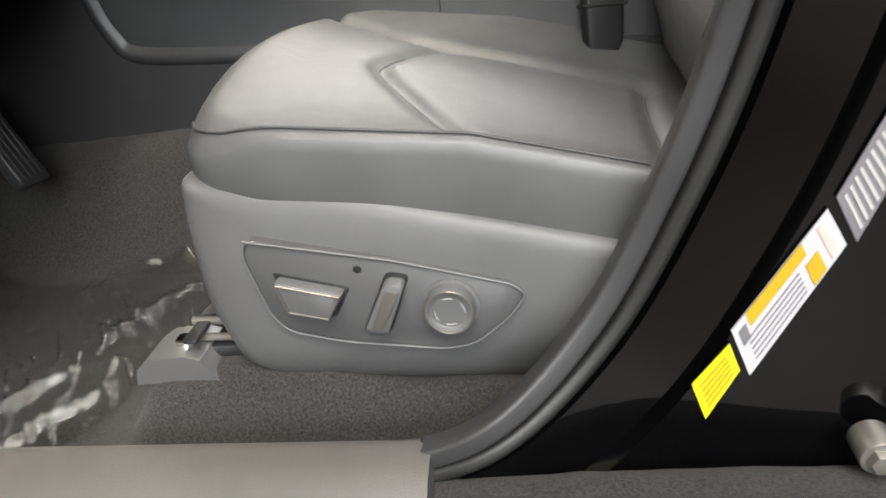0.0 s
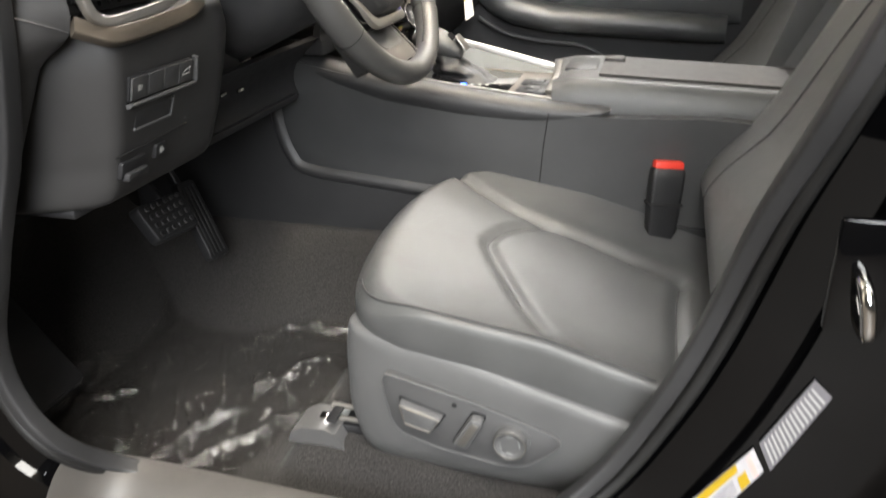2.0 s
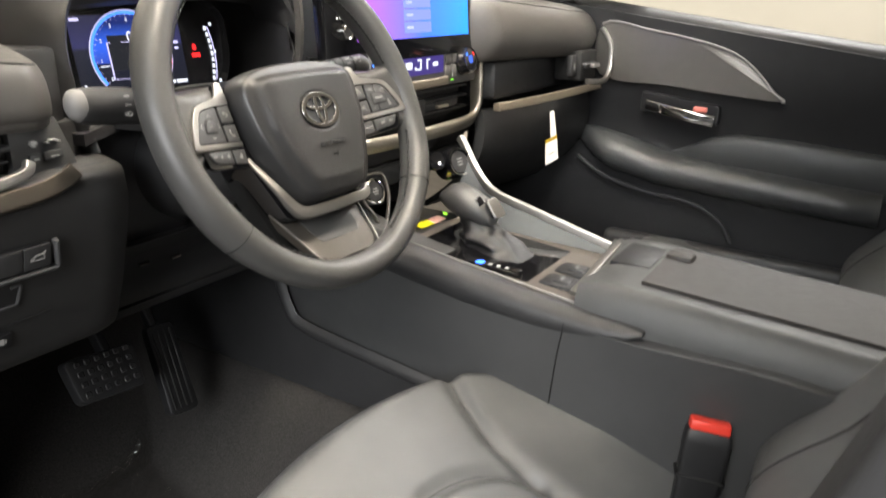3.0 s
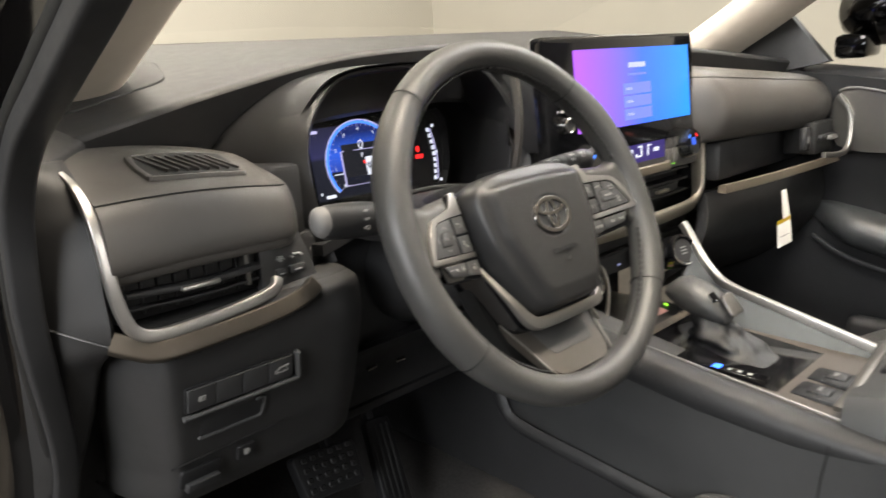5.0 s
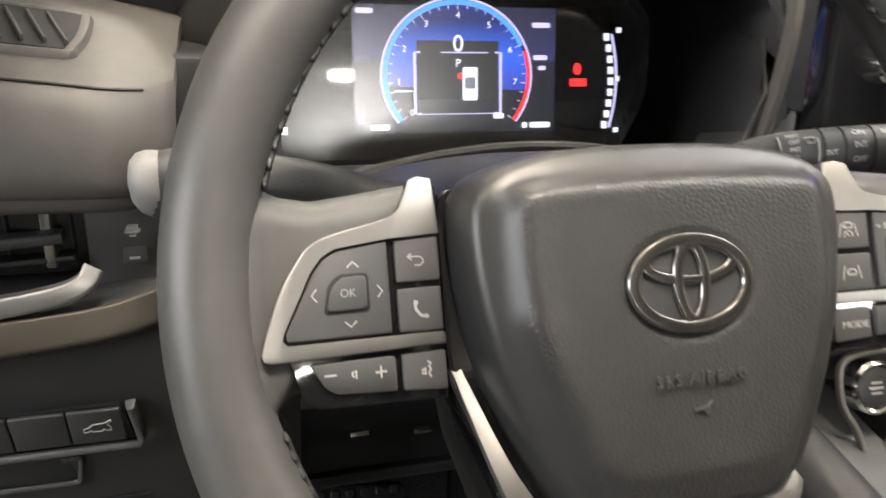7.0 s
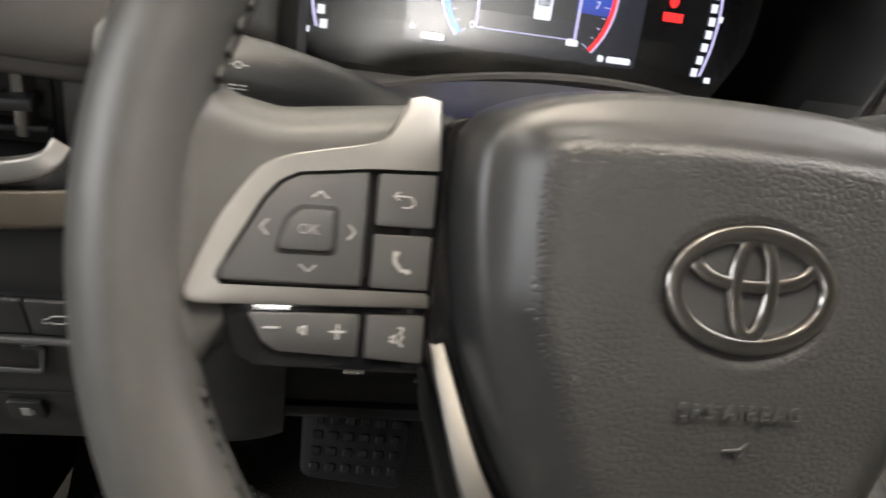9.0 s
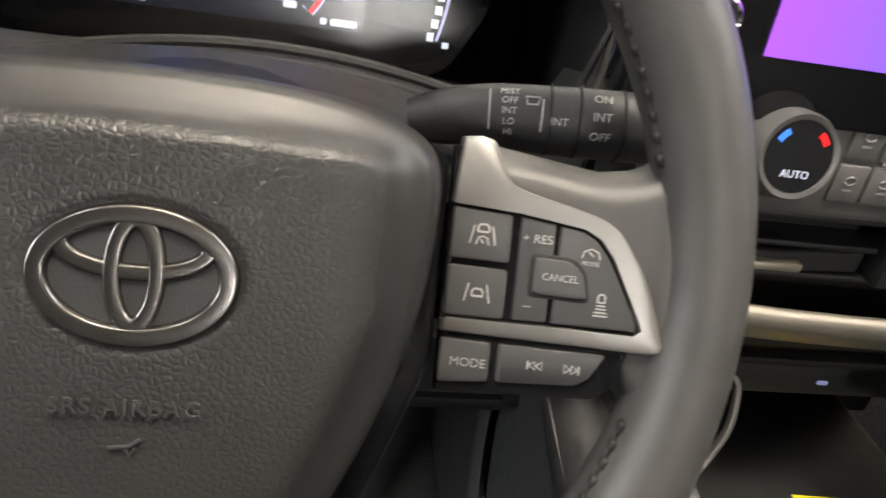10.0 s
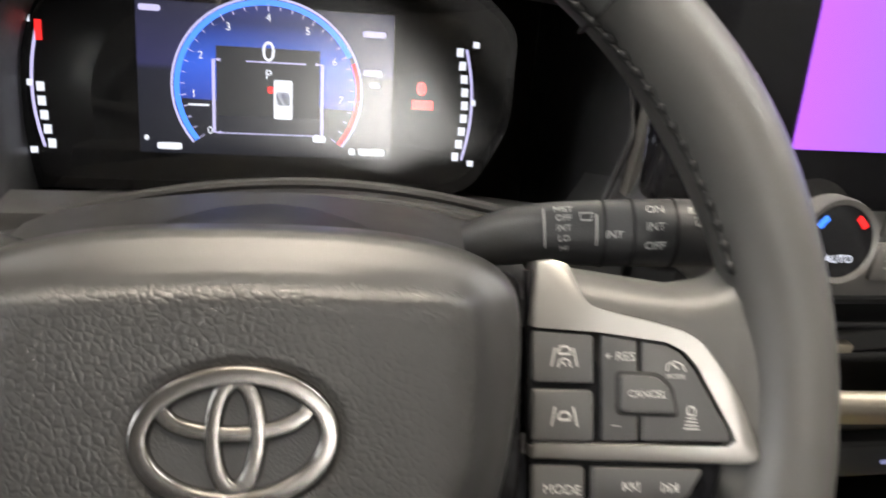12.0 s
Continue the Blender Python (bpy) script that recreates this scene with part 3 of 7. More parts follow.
airbag = wheel_part("airbag_cover", radial(cover, cover_w, (0, 0.0), [(0.97, 0.022)]), AIRBAG, "black grained airbag cover with a smooth border", crisp=70)
airbag.data.materials.append(AIRBAG_EDGE)
for face in airbag.data.polygons:
    if raised(face.center) < 0.6:
        face.material_index = 1


def ellipse_ring(a, b, cx, cy, width, w, tall=0.0016, n=64, lo=0, hi=360):
    path = [Vector((cx + a * math.cos(radians(lo + (hi - lo) * i / n)), cy + b * math.sin(radians(lo + (hi - lo) * i / n)), w)) for i in range(n + (0 if hi - lo == 360 else 1))]
    return sweep(path, rounded([(-width / 2, -0.001), (width / 2, -0.001), (width * 0.5, tall * 0.5), (width * 0.36, tall), (-width * 0.36, tall), (-width * 0.5, tall * 0.5)], 0.0005, 3), closed=hi - lo == 360)


EW = cover_w(Vector((0.0, 0.0)), 0.0)
emblem = wheel_part("emblem", merge(ellipse_ring(0.0244, 0.0165, 0, 0, 0.0058, EW + 0.0004, 0.0025), ellipse_ring(0.0058, 0.0142, 0, 0.0008, 0.0048, EW + 0.0005, 0.0022), ellipse_ring(0.0186, 0.0070, 0, 0.0080, 0.0047, EW + 0.0004, 0.0021, lo=172, hi=368)), EMBLEM, "dark chrome oval emblem of plain rings")
wheel_part("emblem_plate", prism([(0.0236 * math.cos(k / 48 * math.tau), 0.0157 * math.sin(k / 48 * math.tau)) for k in range(48)], EW - 0.0005, EW + 0.0007), HARD, "smooth dark plate behind the rings", emblem)
for words, y, size in (("SRS AIRBAG", -0.0355, 0.0062),):
    m = on_wheel(0, y, cover_w(Vector((0.0, y)), 0.5) + 0.0021)
    text("embossed_lettering", words, size, m, LETTER, airbag, 0.0005, gap=1.22)
hw = cover_w(Vector((0.0, -0.047)), 0.5) + 0.0009
wheel_part("horn_sign", merge(sweep([Vector((-0.004, -0.047, hw)), Vector((0.0015, -0.0465, hw)), Vector((0.004, -0.0445, hw))], circle(0.0006, 6)), sweep([Vector((0.0, -0.047, hw)), Vector((0.0015, -0.0492, hw)), Vector((0.003, -0.047, hw))], circle(0.0005, 6))), LETTER, parent=airbag)

# dark core behind the cover, silver chevron, lower spoke
wheel_part("hub_core", prism(rounded([(-0.088, 0.045), (-0.088, -0.03), (-0.06, -0.10), (0.06, -0.10), (0.088, -0.03), (0.088, 0.045)], 0.01), -0.075, -0.034, 0.002), GLOSS, "gloss black core behind the airbag cover")
vee = spline([(-0.0875, -0.0150, -0.0390), (-0.0825, -0.0330, -0.0330), (-0.0720, -0.0660, -0.0215), (-0.0610, -0.0860, -0.0200), (-0.0500, -0.0945, -0.0190), (-0.0250, -0.0965, -0.0185), (0.0250, -0.0960, -0.0190), (0.0480, -0.0945, -0.0210), (0.0600, -0.0860, -0.0250)], 8)
wheel_part("chevron_trim", sweep(vee, rounded([(-0.0060, -0.006), (0.0060, -0.006), (0.0052, 0.0016), (-0.0052, 0.0022)], 0.001, 2), scale=lambda s: 0.34 + 0.73 * smooth_step((s - 0.04) / 0.42) if s < 0.9 else 1.07 - (s - 0.9) * 5), SILVER, "satin silver chevron trim")
wheel_part("lower_body", prism(rounded([(-0.086, -0.020), (-0.081, -0.060), (-0.054, -0.145), (0.050, -0.145), (0.077, -0.060), (0.084, -0.020)], 0.006), -0.078, -0.058, 0.003), DARKLINE, "black body behind the lower spoke")


def spoke_slope(u, v, h):
    """The lower spoke leans back from the rim to the hub."""
    return (u, v, h - 0.004 - 0.50 * max(0.0, v + 0.152))


wheel_part("lower_spoke", prism(rounded([(-0.068, -0.078), (-0.0475, -0.1420), (-0.0350, -0.1530), (0.0330, -0.1530), (0.0440, -0.1420), (0.062, -0.078)], 0.005), -0.030, -0.0165, 0.003, spoke_slope), SPOKE, "dark satin metal lower spoke")
edge = [Vector(spoke_slope(*p)) for p in spline([(-0.067, -0.085, -0.016), (-0.057, -0.115, -0.016), (-0.0485, -0.143, -0.016), (-0.034, -0.1550, -0.015), (0.033, -0.1550, -0.015), (0.0450, -0.143, -0.016), (0.053, -0.115, -0.016), (0.061, -0.085, -0.016)], 8)]
wheel_part("spoke_edge", sweep(edge, slab(0.0018, 0.002, 0.0006)), SMOKE, "thin satin edge")
wheel_part("spoke_window", prism(rounded([(-0.040, -0.095), (-0.031, -0.130), (0.031, -0.130), (0.040, -0.095)], 0.006), -0.02, -0.0155, 0.0008, spoke_slope), DIAL_GREY)

# column shroud and stalks
column = thing("steering_column", "black plastic steering column shroud with two control stalks", "steering column")
bm = loft([[Vector((x * k, y, z * k2)) + Vector(o) for x, z in circle(1, 28)] and [Vector(o) + Vector((x * k, 0, z * k2)) for x, z in circle(1, 28)] for y, k, k2, o in ((0, 0.050, 0.045, (0, 0.055, 0.672)), (0, 0.072, 0.060, (0, 0.075, 0.665)), (0, 0.085, 0.070, (0, 0.13, 0.650)), (0, 0.085, 0.075, (0, 0.22, 0.615)), (0, 0.075, 0.060, (0, 0.30, 0.585)))])
part("shroud", bm, HARD, column)
part("upper_shroud", sheet(lambda u, v: (0.115 * (2 * u - 1), 0.085 + 0.10 * v, 0.693 + 0.018 * math.sin(math.pi * u) ** 0.7 - 0.004 * v), 24, 8, 0.012), HARD, column)


def stalk(name, path, radii, label):
    n = 20
    pts = spline(path, 6)
    out = []
    for i, p in enumerate(pts):
        f = i / (len(pts) - 1) * (len(radii) - 1)
        k = min(int(f), len(radii) - 2)
        r = radii[k] + (radii[k + 1] - radii[k]) * (f - k)
        t = (pts[min(i + 1, len(pts) - 1)] - pts[max(i - 1, 0)]).normalized()
        a = t.cross(Vector((0, 0, 1))).normalized()
        b = a.cross(t)
        out.append([p + a * r * math.cos(q / n * math.tau) * 0.8 + b * r * math.sin(q / n * math.tau) for q in range(n)])
    return part(name, loft(out), HARD, column, label)


left_stalk = stalk("turn_stalk", [(-0.07, 0.105, 0.697), (-0.11, 0.107, 0.704), (-0.15, 0.109, 0.711), (-0.185, 0.108, 0.715), (-0.198, 0.107, 0.717)], [0.009, 0.0130, 0.0162, 0.0172, 0.0172, 0.0162, 0.0136], "dark turn signal stalk with white signs")
# end face of the stalk, with its highlight put into the colour
part("stalk_end", loft([[Vector((-0.1975 - d, 0.107, 0.7170 + 0.13 * d)) + Vector((0.0, 0.8 * r * math.cos(a), r * math.sin(a))) for a in [k / 24 * math.tau for k in range(24)]] for d, r in ((-0.004, 0.0148), (0.001, 0.0146), (0.005, 0.0130), (0.0080, 0.0092), (0.0092, 0.0036))]), STALK_END, left_stalk, "rounded end of the stalk, its highlight painted as pale grey")
right_stalk = stalk("wiper_stalk", [(0.080, 0.105, 0.713), (0.105, 0.100, 0.720), (0.14, 0.094, 0.7235), (0.172, 0.090, 0.7255), (0.188, 0.088, 0.7260)], [0.0085, 0.0115, 0.0130, 0.0138, 0.0140, 0.0138, 0.0100], "black wiper stalk with printed settings")


def facing(at, right, normal):
    """The pose of a flat sign at a place, its x axis along right and its z axis along normal."""
    z = Vector(normal).normalized()
    x = (Vector(right) - z * Vector(right).dot(z)).normalized()
    y = z.cross(x)
    m = Matrix((x, y, z)).transposed().to_4x4()
    m.translation = at
    return m


# printed settings on the stalks
WIPER = spline([(0.080, 0.105, 0.713), (0.105, 0.100, 0.720), (0.14, 0.094, 0.7235), (0.172, 0.090, 0.7255), (0.188, 0.088, 0.7260)], 6)
WIPER_R = (0.0085, 0.0115, 0.0130, 0.0138, 0.0140, 0.0138, 0.0100)


def stalk_frame(f, turn, lift=0.0):
    """A frame on the wiper stalk's skin, f of 0.11 m along it, turned up from level."""
    x = 0.085 + 0.11 * f
    i = min(range(len(WIPER) - 1), key=lambda k: abs(WIPER[k].x - x))
    g = i / (len(WIPER) - 1) * (len(WIPER_R) - 1)
    k = min(int(g), len(WIPER_R) - 2)
    r = WIPER_R[k] + (WIPER_R[k + 1] - WIPER_R[k]) * (g - k)
    t = (WIPER[i + 1] - WIPER[max(0, i - 1)]).normalized()
    a = t.cross(Vector((0, 0, 1))).normalized()
    b = a.cross(t)
    n = (a * math.cos(turn) / 0.8 + b * math.sin(turn)).normalized()
    p = WIPER[i] + t * ((x - WIPER[i].x) / max(0.1, t.x))
    return facing(p + a * 0.8 * r * math.cos(turn) + b * r * math.sin(turn) + n * lift, t, n)


def on_stalk(words, f, turn, size):
    text("legend", words, size, stalk_frame(f, radians(turn), 0.0004), LEGEND, right_stalk, 0.0001)


for i, word in enumerate(("MIST", "OFF", "INT", "LO", "HI")):
    on_stalk(word, 0.29, 62 - 18 * i, 0.0036)
for i, word in enumerate(("ON", "INT", "OFF")):
    on_stalk(word, 0.60, 58 - 31 * i, 0.0046)
on_stalk("INT", 0.46, 14, 0.0042), on_stalk("REAR", 0.76, 55, 0.0042)
for f, lo, hi, w in ((0.225, -8, 66, 0.0010), (0.40, -4, 50, 0.0012)):
    part("legend_line", sweep([stalk_frame(f, radians(lo + (hi - lo) * k / 10), 0.0003).translation for k in range(11)], slab(w, 0.0004, 0.0001), up=(1, 0, 0)), LEGEND, right_stalk)
for f, top in ((0.365, 46), (0.76, 36)):
    pts = [stalk_frame(f + df, radians(top + dt), 0.0004).translation for df, dt in ((-0.022, 7), (0.022, 7), (0.017, -7), (-0.017, -7))]
    part("wiper_sign", sweep(pts, circle(0.0004, 5), closed=True), LEGEND, right_stalk)
for f in (0.43, 0.53, 0.68):
    part("collar_groove", sweep([stalk_frame(f, k / 32 * math.tau, 0.0001).translation for k in range(32)], circle(0.0006, 5), up=(1, 0, 0), closed=True), DARKLINE, right_stalk)
lbase, lalong = Vector((-0.150, 0.109, 0.711)), Vector((-0.99, 0.0, 0.13))
for k, word in enumerate(("-o-", "==", "=O")):
    at = lbase + lalong * 0.006 + Vector((0, -0.0150 - 0.0012 * (k == 1), 0.008 - 0.0085 * k)) + Vector((0, 0, 0.003))
    text("legend", word, 0.006, facing(at, (1, 0, 0), (0, -0.9, 0.4)), LEGEND, left_stalk, 0.0001)

# ---- dashboard ----
dash = thing("dashboard", "dark grey soft-touch dashboard with silver and bronze trim lines", "dashboard")


LIP_LINE = []


def lip_z(x):
    pts = [(-0.42, 0.794), (-0.35, 0.801), (-0.222, 0.831), (-0.088, 0.860), (-0.021, 0.869), (0.06, 0.873), (0.12, 0.874), (0.20, 0.868), (0.32, 0.858), (0.60, 0.852), (0.80, 0.835), (1.02, 0.812)]
    line = LIP_LINE or LIP_LINE.extend(spline([(a, b, 0) for a, b in pts], 8)) or LIP_LINE
    for p, q in zip(line, line[1:]):
        if p.x <= x <= q.x:
            return p.y + (q.y - p.y) * (x - p.x) / (q.x - p.x)
    return pts[0][1] if x < pts[0][0] else pts[-1][1]


def lip_y(x):
    return 0.285 - 0.05 * math.exp(-((x - 0.05) / 0.16) ** 2) - (0.10 * min(1, max(0, (x - 0.2) / 0.2)) if x > 0.2 else 0) - 0.03 * max(0, (x - 0.7) / 0.3) * (x > 0.7)


def top_point(u, v):
    x = -0.40 + 1.43 * u
    y0, z0 = lip_y(x), lip_z(x)
    if v < 0.10:
        s = v / 0.10
        return (x, y0 + 0.030 - 0.030 * s, z0 - 0.068 + 0.062 * s)
    if v < 0.2:
        s = (v - 0.10) / 0.10
        return (x, y0 + 0.010 * s * s, z0 - 0.006 + 0.007 * math.sin(s * 1.57))
    s = (v - 0.2) / 0.8
    return (x, y0 + 0.010 + (0.80 - 0.22 * max(0, 1 - (x + 0.4) / 0.35) - y0 - 0.01) * s, z0 + 0.001 + (0.905 + 0.016 * u - z0) * (s ** 0.9))


part("top_panel", sheet(top_point, 90, 40, 0.012, (0, 0.9, -0.45)), DASH, dash, "grained top panel below the windscreen")
# speaker grille with its perforations
g_poly = rounded([(-0.01, 0.02), (0.115, 0.045), (0.150, 0.150), (0.06, 0.165)], 0.02, 5)
def g_place(a, b, h):
    x = -0.325 + a
    y = 0.315 + b
    s = max(0.0, (y - lip_y(x) - 0.01) / (0.80 - 0.22 * max(0, 1 - (x + 0.4) / 0.35) - lip_y(x) - 0.01))
    return (x, y, lip_z(x) + 0.001 + (0.905 + 0.016 * (x + 0.4) / 1.43 - lip_z(x)) * s ** 0.9 + h)
part("speaker_grille", prism(g_poly, 0.0, 0.0022, 0.001, g_place), surface("grille_mesh", (0.036, 0.036, 0.036), 0.6, vary=0.2, grain=1.0, grain_scale=420, cells=True), dash, "fine mesh speaker grille")

# left end: upper pad, vent, trims, lower panel
prof_fine = spline([(0, 0.150, 0.7060), (0, 0.139, 0.7010), (0, 0.1300, 0.7065), (0, 0.1290, 0.7250), (0, 0.1330, 0.7440), (0, 0.1410, 0.7570), (0, 0.1560, 0.7655), (0, 0.1900, 0.7760), (0, 0.2350, 0.7890), (0, 0.3000, 0.7930)], 5)


def left_pad(u, v):
    x = -0.376 + 0.186 * u
    p = prof_fine[min(int(v * (len(prof_fine) - 1) + 0.5), len(prof_fine) - 1)]
    end = max(0, (u - 0.82) / 0.18)
    drop = 0.016 * u * u * (p.z - 0.70) / 0.08
    return (x, p.y + 0.03 * end * end, p.z - drop + 0.002 * math.sin(u * 3.1))


pad_l = part("padded_upper", sheet(left_pad, 40, len(prof_fine) - 1, 0.01, (0, 0.5, -0.8)), PAD, dash, "stitched brown-grey leather pad", crisp=50)
seam = [Vector(left_pad(i / 30, 26 / 45)) + Vector((0, -0.0004, 0.0004)) for i in range(0, 29)]
part("seam", sweep(seam, circle(0.0007, 5)), DARKLINE, pad_l)

# defroster vent in the pad's top
def on_pad(x, y, up=0.0):
    """A place over the pad's sloping top."""
    for p, q in zip(prof_fine, prof_fine[1:]):
        if p.y <= y <= q.y and p.z > 0.74:
            z = p.z + (q.z - p.z) * (y - p.y) / (q.y - p.y)
            return (x, y - 0.2 * up, z - 0.016 * ((x + 0.376) / 0.186) ** 2 * (z - 0.70) / 0.08 + 0.002 * math.sin((x + 0.376) / 0.186 * 3.1) + up)
    return (x, y, 0.78)


dv = spline([(-0.312, 0.168, 0), (-0.244, 0.168, 0), (-0.2345, 0.175, 0), (-0.2330, 0.210, 0), (-0.2420, 0.219, 0), (-0.308, 0.219, 0), (-0.3190, 0.211, 0), (-0.3200, 0.176, 0)], 5, True)
tv = part("defrost_vent", sweep([Vector(on_pad(p.x, p.y, 0.0014)) for p in dv], rounded([(-0.0040, -0.003), (0.0040, -0.003), (0.0028, 0.0016), (-0.0028, 0.0016)], 0.001, 2), closed=True), PAD, pad_l, "slotted defroster vent in a raised rim")
part("vent_well", prism([(-0.2765 + (p.x + 0.2765) * 0.97, 0.1935 + (p.y - 0.1935) * 0.95) for p in dv], 0.0020, 0.0030, 0, lambda a, b, h: on_pad(a, b, h)), DARKLINE, tv)
for i in range(8):
    x = -0.3085 + 0.0094 * i
    part("vane", moved(rbox((-0.0007, -0.0205, -0.0020), (0.0007, 0.0205, 0.0014), 0.0003, 1), Matrix.Translation(on_pad(x, 0.1935, 0.0034)) @ Matrix.Rotation(radians(16), 4, "X") @ Matrix.Rotation(radians(20), 4, "Z")), PAD, tv)

# side vent
vent = part("side_vent", rbox((-0.370, 0.165, 0.655), (-0.232, 0.205, 0.712), 0.004), DARKLINE, dash, "black side air vent with a silver tab")
for z in (0.6985, 0.6695):
    part("louvre", sweep(spline([(-0.366, 0.156, z), (-0.30, 0.153, z - 0.002), (-0.242, 0.156, z - 0.001)], 6), slab(0.010, 0.0030, 0.001)), BLACK, vent)
part("louvre_front", sweep(spline([(-0.364, 0.147, 0.684), (-0.30, 0.144, 0.6805), (-0.244, 0.147, 0.682)], 8), slab(0.012, 0.0055, 0.002)), BLACK, vent)
part("vent_tab", rbox((-0.321, 0.1345, 0.6780), (-0.286, 0.142, 0.6825), 0.0018), SILVER, vent, "satin tab")
for i in range(9):
    x = -0.360 + 0.0145 * i
    part("vane", rbox((x, 0.161, 0.660), (x + 0.0016, 0.180, 0.708), 0.0005, 1), BLACK, vent)
part("vent_side", rbox((-0.2545, 0.150, 0.664), (-0.2495, 0.166, 0.706), 0.0015), SMOKE, vent)

trim_path = spline([(-0.3830, 0.186, 0.7830), (-0.3815, 0.162, 0.7720), (-0.3790, 0.142, 0.7450), (-0.3775, 0.135, 0.7100), (-0.3735, 0.133, 0.6780), (-0.3660, 0.132, 0.6580), (-0.3500, 0.131, 0.6500), (-0.3200, 0.131, 0.6500), (-0.2800, 0.131, 0.6530), (-0.2500, 0.132, 0.6570), (-0.2360, 0.134, 0.6615), (-0.2310, 0.138, 0.6680)], 8)
part("vent_trim", sweep(trim_path, rounded([(-0.0055, -0.004), (0.0055, -0.004), (0.0050, 0.0045), (-0.0050, 0.0045)], 0.002, 3), up=(0, -1, 0.15), scale=lambda s: 0.45 + 0.45 * smooth_step(s / 0.22) + 0.12 * math.sin(s * 3.1)), SILVER, dash, "satin silver L-shaped vent trim")
bz = [(-0.382, 0.142, 0.6500), (-0.368, 0.134, 0.6430), (-0.348, 0.128, 0.6360), (-0.300, 0.127, 0.6370), (-0.235, 0.129, 0.6410), (-0.204, 0.132, 0.6475), (-0.192, 0.136, 0.6530)]
part("bronze_strip", sweep(spline(bz, 8), rounded([(-0.0085, -0.006), (0.0085, -0.006), (0.0075, 0.004), (-0.0085, 0.006)], 0.002, 3), up=(0, -1, 0.5)), BRONZE_DARK, dash, "dark bronze satin strip")

# switch plate that carries the fascia on from the vent to the column
plate = part("switch_plate", prism(rounded([(-0.236, 0.642), (-0.236, 0.703), (-0.186, 0.701), (-0.166, 0.648)], 0.004), -0.166, -0.140, 0.001, lambda a, b, h: (a, -h + 0.016 + 0.16 * (a + 0.236), b)), PANEL, dash, "dark fascia plate with two small switches")
part("switch", rbox((-0.2200, 0.1552, 0.662), (-0.2090, 0.164, 0.670), 0.001), BUTTON, plate)
part("switch", rbox((-0.2040, 0.1580, 0.662), (-0.186, 0.166, 0.670), 0.001), BUTTON, plate)
for x0, x1, z in ((-0.218, -0.211, 0.6790), (-0.217, -0.212, 0.6810), (-0.216, -0.213, 0.6770), (-0.202, -0.199, 0.6780), (-0.198, -0.191, 0.6800), (-0.190, -0.187, 0.6780), (-0.217, -0.212, 0.6650), (-0.199, -0.191, 0.6650)):
    part("legend", rbox((x0, 0.1535 + 0.16 * (x0 + 0.220), z), (x1, 0.1560 + 0.16 * (x0 + 0.236), z + 0.0010), 0), LEGEND, plate)


def lower_profile(x):
    return [(0.175, 0.652), (0.140, 0.648), (0.1330, 0.6300), (0.1330, 0.6100), (0.1420, 0.5750), (0.1520, 0.5450), (0.1600, 0.5200), (0.1700, 0.4960), (0.1800, 0.4720), (0.1950, 0.4560), (0.2300, 0.4480)]


lp = spline([(0, a, b) for a, b in lower_profile(0)], 5)


def lower_panel(u, v):
    x = -0.377 + 0.242 * u
    p = lp[min(int(v * (len(lp) - 1) + 0.5), len(lp) - 1)]
    start = max(0.0, 1 - u / 0.15)
    k = max(0.0, (0.60 - p.z) / 0.1)
    return (x + 0.010 * min(1, k) * (1 - u), p.y + 0.085 * start * start + 0.010 * max(0, (u - 0.85) / 0.15) ** 2, p.z)


low = part("lower_panel", sheet(lower_panel, 40, len(lp) - 1, 0.012, (0, 1, 0.2)), DASH, dash, "grained knee panel with a switch bank", crisp=50)
def knee_face(a, b, h):
    """A place on the sloping knee panel, h proud of it."""
    return (a, 0.1345 + (0.605 - b) * 0.30 + 0.004 - h, b)


well = part("switch_bank", prism(rounded([(-0.333, 0.5685), (-0.333, 0.5945), (-0.226, 0.5945), (-0.2235, 0.5685)], 0.003), 0.0, 0.0085, 0.0, knee_face), BLACK, low, "row of black push switches")
for i in range(4):
    x0 = -0.3315 + 0.0264 * i
    part("switch", prism(rounded([(x0, 0.5700), (x0, 0.5930), (x0 + 0.0254, 0.5930), (x0 + 0.0254, 0.5700)], 0.001), 0.0085, 0.0110, 0.0006, knee_face), BUTTON, well)
part("bank_edge", sweep([Vector(knee_face(x, z, 0.0105)) for x, z in ((-0.335, 0.5655), (-0.2205, 0.5655), (-0.2195, 0.5700), (-0.2220, 0.5945))], rounded([(-0.0028, -0.004), (0.0028, -0.004), (0.0016, 0.003), (-0.0016, 0.003)], 0.001, 2), up=(0, -1, 0.3)), PANEL, well, "pale ledge under the switches")
for a, b, w, h in ((-0.3205, 0.5815, 0.0030, 0.0056), (-0.3170, 0.5835, 0.0034, 0.0010), (-0.3170, 0.5815, 0.0034, 0.0010), (-0.3170, 0.5795, 0.0034, 0.0010)):
    part("legend", prism([(a - w / 2, b - h / 2), (a + w / 2, b - h / 2), (a + w / 2, b + h / 2), (a - w / 2, b + h / 2)], 0.0110, 0.0113, 0, knee_face), LEGEND, well)
car = [(-0.0065, -0.0018), (-0.0062, 0.0008), (-0.0040, 0.0012), (-0.0018, 0.0034), (0.0035, 0.0036), (0.0070, 0.0056), (0.0074, 0.0048), (0.0048, 0.0026), (0.0064, 0.0006), (0.0064, -0.0018), (0.0044, -0.0018), (0.0032, -0.0006), (0.0020, -0.0018), (-0.0022, -0.0018), (-0.0034, -0.0006), (-0.0046, -0.0018)]
